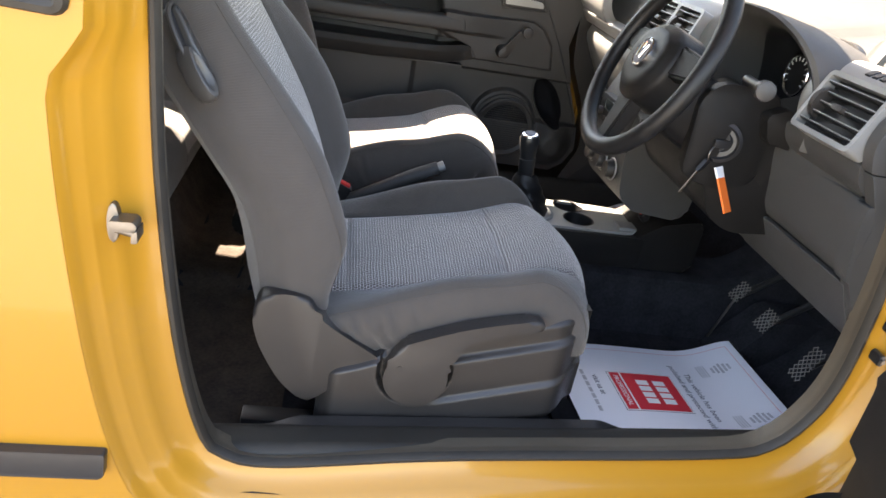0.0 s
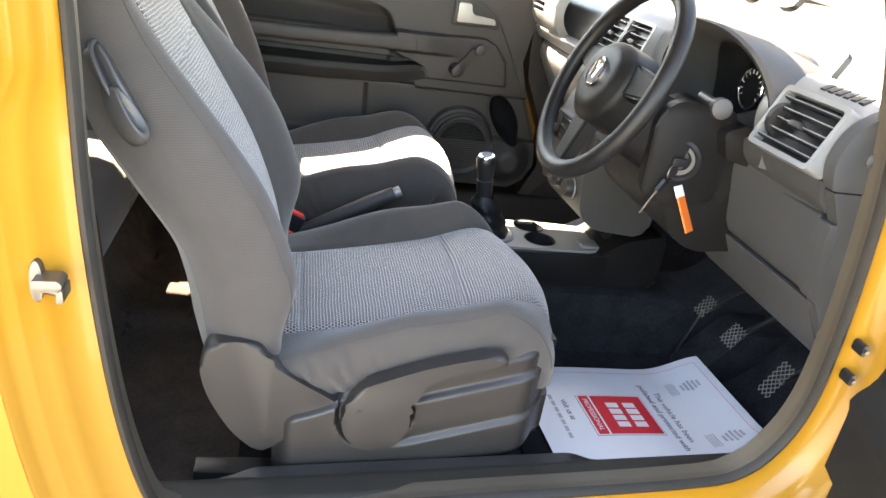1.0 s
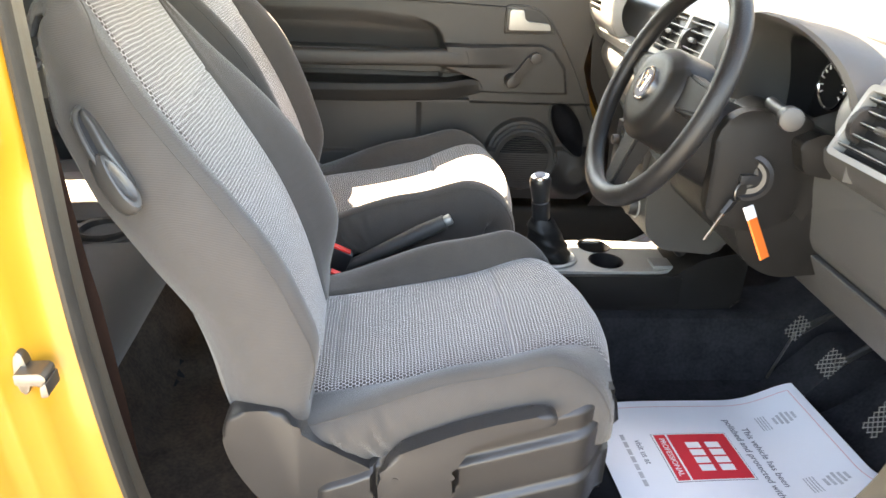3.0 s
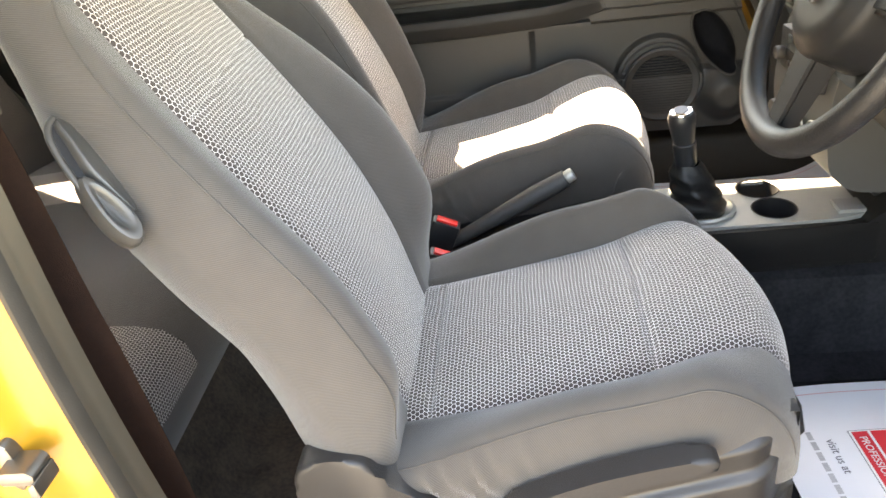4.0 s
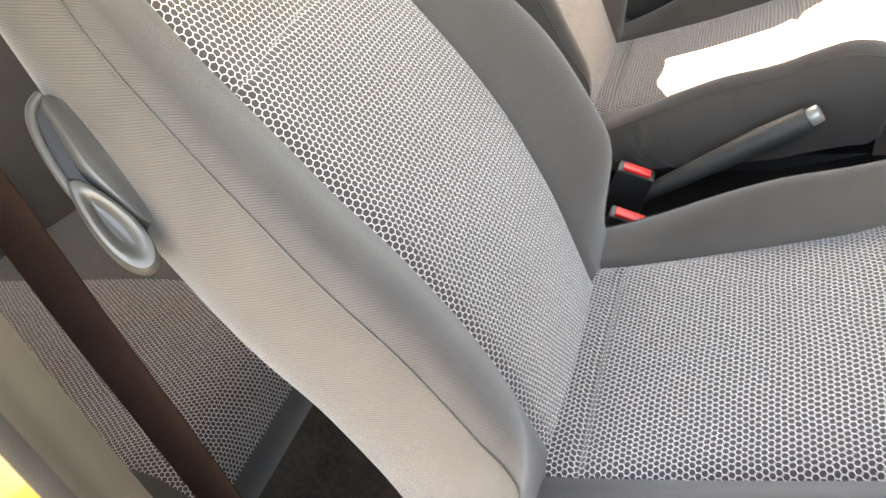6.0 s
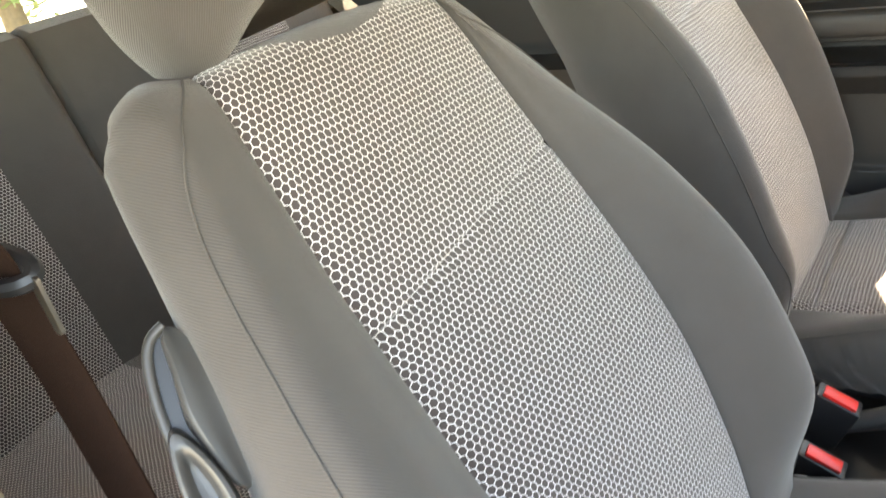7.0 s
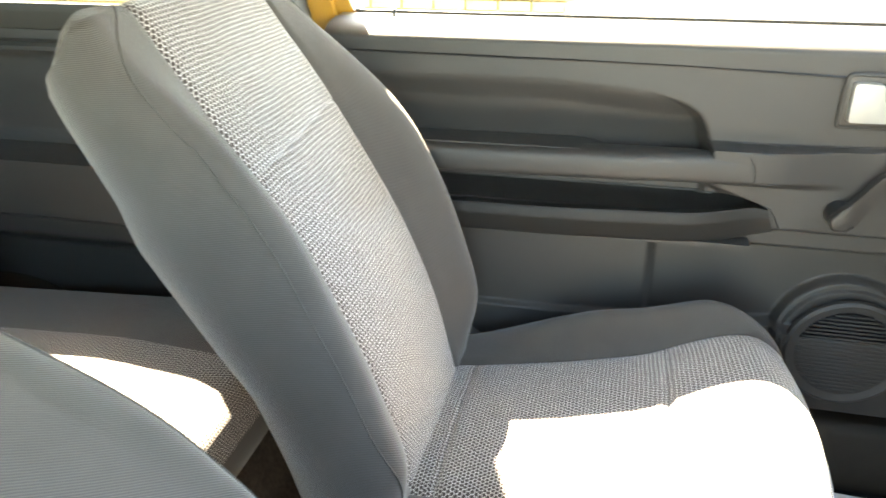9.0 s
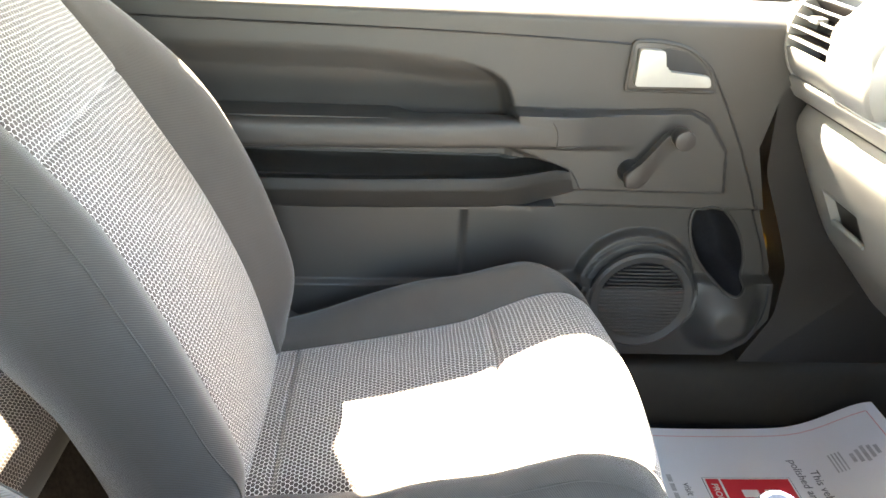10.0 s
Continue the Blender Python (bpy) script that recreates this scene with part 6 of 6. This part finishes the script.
# ---- pedals ----
for nm, x, y, z, w, h, ln in (("clutch_pedal", 1.035, 0.640, 0.553, 0.024, 0.028, 35), ("brake_pedal", 1.03, 0.505, 0.557, 0.026, 0.028, 35), ("accelerator_pedal", 1.03, 0.340, 0.560, 0.021, 0.042, 30)):
    pd = thing(nm, (x, y, z - 0.03), "black ribbed rubber foot pedal with worn metal edges", "pedal", "pedals")
    clutch = pd if nm == "clutch_pedal" else clutch
    m = Matrix.Translation((x, y, z)) @ Matrix.Rotation(radians(ln), 4, "Y")
    part("pad", prism(rounded([(-w, -h * 0.8), (w * 0.7, -h), (w, h * 0.8), (-w * 0.7, h)], 0.013), "x", -0.006, 0.006, 0.003), BLACK, pd).data.transform(m)
    step = 0.0125
    for s in (-1, 1):
        for k in range(-12, 13):
            c = k * step
            # the line z = s * y + c, cut to the pad
            ends = [y_ for y_ in (max(-w * 0.9, min((-h * 0.92 - c) * s, (h * 0.92 - c) * s)), min(w * 0.9, max((-h * 0.92 - c) * s, (h * 0.92 - c) * s)))]
            if ends[1] - ends[0] > 0.004:
                a, b = (m @ Vector((-0.0072, y_, s * y_ + c)) for y_ in ends)
                part("rib", rod(a, b, 0.0010, n=5), WORN, pd)
    part("arm", tube([m @ Vector((0.004, 0, 0.0)), (x + 0.09, y, z + 0.06), (x + 0.16, y, z + 0.26)], 0.008, 8), BLACK, pd)
part("stem", rod((1.035, 0.652, 0.540), (1.030, 0.700, 0.395), 0.0028, n=8), STEEL, clutch, "thin worn steel stem")
part_rest = thing("foot_rest", (1.08, 0.66, 0.42), "dark carpeted foot rest in the footwell", "foot rest")
part("wedge", prism(rounded([(1.02, FLOOR), (1.14, 0.50), (1.30, 0.50), (1.30, FLOOR)], 0.02), "y", 0.61, 0.72, 0.01), CARPET, part_rest)

# ---- paper mats ----
def paper_mat(x0, x1, y0, y1, curl, label):
    fm = thing("floor_mat", (x0 + 0.2, (y0 + y1) / 2, FLOOR), "dark felt floor mat in the footwell", "floor mat", "floor mats")
    part("mat", box((x0 - 0.05, y0 - 0.02, FLOOR + 0.003), (x1 + 0.035, y1 + 0.02, FLOOR + 0.011), 0.003), FELT, fm)
    pm = thing("paper_mat", (x0 + 0.2, (y0 + y1) / 2, FLOOR + 0.012), label, "paper mat", "paper mats")
    hgt = lambda x, y: FLOOR + 0.020 + curl * smooth(0.6, 1.0, (x - x0) / (x1 - x0)) ** 2 + 0.004 * math.sin(9 * x + 3 * y) * smooth(0, 0.3, (x - x0) / (x1 - x0)) + 0.02 * smooth(y0 + 0.10, y0, y) * smooth(0.5, 1.0, (x - x0) / (x1 - x0))
    def lay(bm, dz):
        for v in bm.verts:
            v.co.z += hgt(v.co.x, v.co.y) + dz
        return bm
    bm = grid(lambda x, y: Vector((x, y, 0)), span(x0, x1, 40), span(y0, y1, 30))
    sheet = part("sheet", lay(bm, 0), PAPER, pm, "white printed paper")
    def flat(a, b, c, e, dz, n=10):
        return lay(grid(lambda x, y: Vector((x, y, 0)), span(a, b, n), span(c, e, n)), dz)
    mgn = 0.022
    for a, b, c, e in ((x1 - mgn, x1 - mgn + 0.0016, y0 + mgn, y1 - mgn), (x0, x1 - mgn, y1 - mgn, y1 - mgn + 0.0016), (x0, x1 - mgn, y0 + mgn - 0.0016, y0 + mgn)):
        part("border_line", flat(a, b, c, e, 0.0006, 24), PINK, pm)
    yc = (y0 + y1) / 2
    lx = x1 - 0.275
    part("frame_line", flat(lx - 0.078, lx + 0.078, yc - 0.068, yc + 0.068, 0.0008), INK, pm)
    part("frame_field", flat(lx - 0.0768, lx + 0.0768, yc - 0.0668, yc + 0.0668, 0.0012), PALE, pm)
    part("red_field", flat(lx - 0.046, lx + 0.0735, yc - 0.064, yc + 0.064, 0.0016), RED, pm)
    part("red_band", flat(lx - 0.0735, lx - 0.050, yc - 0.064, yc + 0.064, 0.0016), RED, pm)
    def lay_words(text, size, x, y, material, dz, name="lettering"):
        m = Matrix.Translation((x, y, 0)) @ Matrix.Rotation(radians(-90), 4, "Z")
        ob = words(text, size, m, material, pm, name)
        base = world_place(pm)
        for v in ob.data.vertices:
            v.co.z += hgt(v.co.x + base.x, v.co.y + base.y) + dz
        return ob
    # the maker's mark: plain bars in its place
    for dx_, half in ((0.034, 0.042), (-0.006, 0.042)):
        for k in range(4):
            a = yc - half + k * 0.0215
            part("mark_bar", flat(lx + dx_ - 0.013, lx + dx_ + 0.015, a, a + 0.017, 0.0022, 6), PALE, pm)
    lay_words("PROFESSIONAL", 0.0155, lx - 0.0618, yc, PALE, 0.0022)
    lay_words("This vehicle has been", 0.020, lx + 0.125, yc - 0.005, INK, 0.001)
    lay_words("polished and protected with", 0.020, lx + 0.100, yc - 0.005, INK, 0.001)
    lay_words("visit us at", 0.018, lx - 0.110, yc + 0.02, INK, 0.001)
    for k in range(7):
        part("print_bar", flat(lx - 0.139, lx - 0.131, yc - 0.070 + 0.021 * k, yc - 0.053 + 0.021 * k, 0.001, 4), FAINT, pm)
    for y in (yc + 0.085, yc - 0.095):
        for k in range(5):
            part("crest_bar", flat(x1 - 0.085 + 0.009 * k, x1 - 0.0795 + 0.009 * k, y - 0.018 + 0.004 * abs(k - 2), y + 0.018 - 0.004 * abs(k - 2), 0.001, 4), FAINT, pm)
        for k in range(4):
            part("small_print", flat(x1 - 0.098 - 0.0055 * k, x1 - 0.0955 - 0.0055 * k, y - 0.02, y + 0.022, 0.001, 4), FAINT, pm)
    return pm


turn_mat = paper_mat(0.60, 1.065, 0.280, 0.635, 0.040, "white printed paper protection mat on the driver's floor")
turn_mat.rotation_euler.z = radians(3)
paper_mat(0.52, 1.05, 1.055, 1.44, 0.060, "white printed paper protection mat on the passenger floor")

# turn the dashboard's pieces to their place
for ob, shift in [(dash, DASH_SHIFT), (v1, DASH_SHIFT), (vc[0], (0, 0, -0.01)), (vc[1], (0, 0, -0.01)), (stk, (-0.075, 0, -0.05))]:
    ob.location = AXIS @ ob.location + Vector(shift)
    ob.rotation_euler.z = radians(2.6)
for ob in (con, gear):
    ob.location.x -= 0.025
hb.location += Vector((-0.02, 0, 0.008))

# ---- rear seat ----
def rear_seat():
    s = thing("rear_bench", (-0.6, 0.85, FLOOR), "dark grey cloth rear bench with honeycomb-patterned panels", "rear seat")
    prof = curve([(-0.345, 0.44), (-0.302, 0.52), (-0.300, 0.585), (-0.325, 0.628), (-0.39, 0.645), (-0.55, 0.640), (-1.03, 0.612)])
    L = prof.length
    def cush(y, t):
        p = prof(t)
        b = 0.014 * math.cos((y - 0.85) / 0.7 * math.pi * 2) * smooth(0.3, 0.5, t)
        return Vector((p[0], y, p[1] - b))
    uv = lambda y, t: (y, t * L)
    zones = [(0.16, 0.24, CLOTH), (0.24, 0.54, HEX), (0.54, 1.06, CLOTH), (1.06, 1.24, HEX), (1.24, 1.40, CLOTH)]
    for a, b, m in zones:
        if m is HEX:
            part("cushion_insert", grid(cush, span(a, b, 14), span(0.15, 1, 20), uv), m, s, "honeycomb-patterned cloth panel")
            part("cushion_panel", grid(cush, span(a, b, 14), span(0, 0.15, 8), uv), CLOTH, s)
        else:
            part("cushion_panel", grid(cush, span(a, b, 14), span(0, 1, 26), uv), m, s, "plain dark grey cloth panel")
    bp = curve([(-0.98, 0.60), (-1.01, 0.70), (-1.09, 0.95), (-1.14, 1.12), (-1.155, 1.165), (-1.175, 1.186), (-1.200, 1.182), (-1.215, 1.14), (-1.22, 0.9), (-1.19, 0.5)])
    LB = bp.length
    def back(y, t):
        p = bp(t)
        split = 0.012 * math.exp(-((y - 0.70) / 0.008) ** 2)
        b = 0.012 * math.cos((y - 0.85) / 0.7 * math.pi * 2) * smooth(0.05, 0.2, t) * (1 - smooth(0.45, 0.6, t))
        return Vector((p[0] + b * -1 - split, y, p[1] - 0.6 * split))
    buv = lambda y, t: (y, t * LB)
    for a, b, m in zones:
        ys = sorted(set(span(a, b, 16) + ([0.69, 0.695, 0.70, 0.705, 0.71] if a < 0.7 < b else [])))
        if m is HEX:
            part("back_insert", grid(back, ys, span(0, 0.40, 16), buv), m, s, "honeycomb-patterned cloth panel")
            part("back_panel", grid(back, ys, span(0.40, 1, 16), buv), CLOTH, s)
        else:
            part("back_panel", grid(back, ys, span(0, 1, 30), buv), m, s)
    return s


rear_seat()
for nm, x, y, z in (("rear_belt_buckle", -0.70, 0.69, 0.66), ):
    bk = thing(nm, (x, y, z - 0.05), "black rear belt buckle with a red button", "belt buckle", "seat belt buckles")
    m = Matrix.Translation((x, y, z)) @ Matrix.Rotation(radians(40), 4, "Y")
    part("case", box((-0.012, -0.024, -0.05), (0.012, 0.024, 0.0), 0.004, m=m), BLACK, bk)
    part("button", box((-0.008, -0.018, -0.006), (0.006, 0.018, 0.004), 0.002, m=m), BUCKLE, bk)

# centre cup holder between the rear places
rc_ = thing("rear_cup_holder", (-0.40, 0.88, 0.50), "dark plastic cup holder moulding between the rear places", "cup holder")
def cup_block(a, v):
    ca, sa = math.cos(a), math.sin(a)
    r = lerp(v, (0, 0.6, 0.9, 1.0), (1.12, 1.05, 0.98, 0.90))
    x = -0.415 + 0.075 * r * math.copysign(abs(ca) ** 0.7, ca)
    return Vector((x - (0.05 if ca < 0 else 0.0), 0.88 + 0.066 * r * math.copysign(abs(sa) ** 0.7, sa), 0.45 + 0.195 * v))
part("moulding", grid(cup_block, span(0, 2 * math.pi, 37)[:-1], span(0, 1, 14), wrap=True), PLASTIC, rc_)
part("cup_rim", turned([(0.058, -0.004), (0.058, 0.004), (0.053, 0.008), (0.046, 0.005), (0.043, -0.01), (0.041, -0.05), (0.002, -0.05)], (-0.415, 0.88, 0.650)), PLASTIC, rc_, "round cup rim")

# ---- belts ----
db = thing("driver_seat_belt", (-0.15, 0.14, 0.5), "dark brown seat belt running down beside the pillar", "seat belt")
pts = curve([(-0.245, 0.135, 1.40), (-0.215, 0.170, 1.20), (-0.201, 0.182, 1.09), (-0.184, 0.180, 0.92), (-0.174, 0.178, 0.85), (-0.158, 0.176, 0.63), (-0.150, 0.150, 0.45)])
part("webbing", strip([tuple(pts(t)) for t in span(0, 1, 24)], (0.93, 0.36, 0.0), 0.018, 0.0016), BELT, db, "dark brown woven webbing")
t0 = Vector(pts(0.27))
part("tongue_slot", tube([t0 + Vector((0.024 * math.cos(a), 0.008 * math.cos(a) + 0.009 * math.sin(a), 0.005 * math.sin(a) - 0.006 * math.cos(a))) for a in span(0, 2 * math.pi, 25)[:-1]], 0.0055, 8, closed=True), BLACK, db, "black loop round the webbing")
part("tongue", prism(rounded([(t0.x + 0.024, t0.z - 0.040), (t0.x + 0.031, t0.z - 0.040), (t0.x + 0.031, t0.z - 0.004), (t0.x + 0.022, t0.z - 0.004)], 0.003), "y", t0.y + 0.006, t0.y + 0.0085), STEEL, db, "steel belt tongue")
rb = thing("rear_seat_belt", (-1.08, 1.44, 0.9), "grey rear seat belt with a bright steel tongue", "seat belt")
pts2 = curve([(-1.36, 1.46, 1.30), (-1.27, 1.43, 1.10), (-1.20, 1.42, 0.95), (-1.10, 1.41, 0.82), (-1.0, 1.40, 0.68)])
part("webbing", strip([tuple(pts2(t)) for t in span(0, 1, 20)], (0.62, 0.78, 0.0), 0.029, 0.0016), GREYBELT, rb, "grey woven webbing")
t1 = Vector((-1.03, 1.42, 0.985))
part("upper_web", strip([(-1.34, 1.45, 1.26), (-1.20, 1.42, 1.13), tuple(t1)], (0.62, 0.78, 0.0), 0.025, 0.0016), GREYBELT, rb)
bm = wall_with_hole(rounded([(-1.035, 0.958), (-0.975, 0.962), (-0.975, 0.982), (-1.035, 0.993)], 0.006), rounded([(-1.003, 0.965), (-0.983, 0.966), (-0.983, 0.978), (-1.003, 0.979)], 0.003), "y", 1.416, 1.419)
part("tongue", bm, CHROME, rb, "bright steel belt tongue")

# ---- outside ----
# roof skin, front wings and nose close the car; wheels carry it
def roof_skin(u, v):
    x, y = 0.50 - 2.20 * u, 0.045 + 1.60 * v
    e = 1 - smooth(0.0, 0.07, v) * smooth(1.0, 0.93, v)
    return Vector((x, y, 1.697 + 0.02 * math.sin(math.pi * u) + 0.015 * math.sin(math.pi * v) - 0.075 * e * e))
bm = grid(roof_skin, span(0, 1, 20), span(0, 1, 40))
bmesh.ops.solidify(bm, geom=bm.faces[:], thickness=-0.004)
setting("roof", bm, PAINT, "yellow painted car roof", "roof")
wing = [(1.02, 0.25), (2.28, 0.25), (2.36, 0.42), (2.30, 0.80), (2.22, 0.86), (1.56, 1.10), (1.40, 1.12), (1.02, 1.10)]
arch = [(1.62 + 0.33 * math.cos(a), 0.30 + 0.33 * math.sin(a)) for a in span(math.pi * 1.04, -math.pi * 0.04, 22)]
wing_outline = [(1.46, 0.25)] + [p for p in arch if p[0] < 1.96 and p[1] > 0.25 and p[0] > 1.46] + [(1.96, 0.25)] + wing[1:]
wing_outline = [(1.452, 0.25)] + wing_outline[1:-1] + [(1.452, 1.10)]
for nm, y0, y1 in (("front_wing_right", 0.0, 0.03), ("front_wing_left", 1.62, 1.65)):
    setting(nm, prism(wing_outline, "y", y0, y1), PAINT, "yellow painted front wing", "car body")
setting("nose", grid(lambda y, v: Vector((lerp(v, (0, 0.35, 0.7, 1), (2.28, 2.37, 2.32, 2.25)) - 0.10 * abs(y - 0.825) ** 2, y, 0.25 + 0.62 * v)), span(0.0, 1.65, 20), span(0, 1, 12)), PAINT, "yellow painted car nose", "car body")
def wheel(x, y, s):
    w = thing("wheel", (x, y, 0.0), "black tyre on a grey steel wheel", "wheel", "wheels")
    part("tyre", lathe([(0.19, -0.07), (0.27, -0.085), (0.288, -0.06), (0.29, 0.06), (0.27, 0.085), (0.19, 0.07)], (x, y, 0.29), (0, s, 0), 40), RUBBER, w)
    part("rim", lathe([(0.185, 0.05), (0.188, 0.072), (0.17, 0.066), (0.12, 0.045), (0.05, 0.055), (0.01, 0.056)], (x, y, 0.29), (0, s, 0), 32), STEEL, w, "grey pressed steel rim")
for x in (1.62, -1.02):
    wheel(x, 0.10, -1)
    wheel(x, 1.55, 1)
bonnet = setting("bonnet", grid(lambda u, v: Vector((1.53 + 0.75 * u, 0.02 + 1.61 * v, 1.12 - 0.16 * u + 0.03 * math.sin(math.pi * v) - 0.08 * u * u)), span(0, 1, 14), span(0, 1, 20)), PAINT, "glossy yellow car bonnet", "bonnet")
setting("scuttle", prism(rounded([(1.42, 1.08), (1.44, 1.175), (1.56, 1.12), (1.56, 1.05)], 0.01), "y", 0.12, 1.58, 0.004), BLACK, "black plastic scuttle under the windscreen", "scuttle")
for y0 in (0.35, 1.0):
    wp_ = thing("wiper", (1.44, y0, 1.19), "black windscreen wiper parked on the glass", "wiper", "wipers")
    part("arm", tube([(1.46, y0, 1.185), (1.45, y0 + 0.2, 1.215), (1.43, y0 + 0.42, 1.235)], [0.009, 0.007, 0.005], 8), BLACK, wp_)
    part("blade", strip([(1.445, y0 + 0.10, 1.200), (1.435, y0 + 0.36, 1.225), (1.42, y0 + 0.58, 1.240)], (0.5, 0.0, 0.86), 0.008, 0.006), BLACK, wp_)

g = grid(lambda x, y: Vector((x, y, 0.0)), [-400, -60, -12, -4, 0, 4, 12, 60, 400], [-400, -60, -12, -4, 0, 4, 12, 60, 400])
setting("ground", g, CONCRETE, "pale sunlit concrete drive reaching the horizon", "ground")
wall = setting("garden_wall", prism([(-9, 0.0), (1.6, 0.0), (1.6, 2.2), (-9, 2.2)], "y", 5.62, 5.80), MORTAR, "pale mortar core of a buff brick wall", "wall")
bm = box((-0.1075, -0.05, -0.0325), (0.1075, 0.05, 0.0325), 0.004, seg=1)
brick_mesh = mesh_of("brick", bm, BUFF)


def hedge_tree(x, y, h, seed):
    rng = random.Random(seed)
    t = thing("tree", (x, y, 0), "broad green tree with dense sunlit leaves", "tree", "trees behind the car")
    part("trunk", tube([(x, y, 0), (x + 0.05, y, h * 0.3), (x - 0.05, y + 0.1, h * 0.6)], [0.16, 0.12, 0.06], 10), BARK, t)
    for k in range(5):
        a = 2 * math.pi * k / 5
        part("limb", tube([(x, y, h * 0.32), (x + math.cos(a) * 0.5, y + math.sin(a) * 0.5, h * 0.5), (x + math.cos(a) * 1.0, y + math.sin(a) * 1.0, h * 0.68)], [0.07, 0.05, 0.02], 7), BARK, t)
    verts, faces = [], []
    for k in range(5200):
        a, b, r = rng.uniform(0, 2 * math.pi), rng.uniform(-1, 1), rng.uniform(0.35, 1.0) ** 0.5
        r *= 0.8 + 0.2 * math.sin(3 * a + 5 * b) + 0.12 * math.sin(9 * a)
        c = math.sqrt(1 - b * b)
        p = Vector((x + 1.7 * r * c * math.cos(a), y + 1.7 * r * c * math.sin(a), h * 0.58 + h * 0.42 * r * b))
        u, v = Vector((rng.gauss(0, 1), rng.gauss(0, 1), rng.gauss(0, 1))).normalized(), Vector((rng.gauss(0, 1), rng.gauss(0, 1), rng.gauss(0, 0.5))).normalized()
        s = rng.uniform(0.07, 0.13)
        n = len(verts)
        verts += [p - u * s, p + v * s * 0.5, p + u * s, p - v * s * 0.5]
        faces.append((n, n + 1, n + 2, n + 3))
    me = bpy.data.meshes.new("crown")
    me.from_pydata([tuple(v - Vector((x, y, 0))) for v in verts], [], faces)
    me.materials.append(LEAF)
    ob = new("crown", me)
    ob.parent = t


for x, y, h, seed in ((-9.0, 1.2, 3.4, 3), (-8.6, 4.2, 4.0, 5), (-9.4, -1.6, 3.6, 8)):
    hedge_tree(x, y, h, seed)
for row in range(15):
    for k in range(20):
        ob = new("brick", brick_mesh)
        ob.parent = wall
        ob.location = (-4.6 + 0.225 * k + 0.1125 * (row % 2) + random.uniform(-0.002, 0.002), 5.60 + random.uniform(-0.004, 0.004), 0.10 + 0.075 * row)
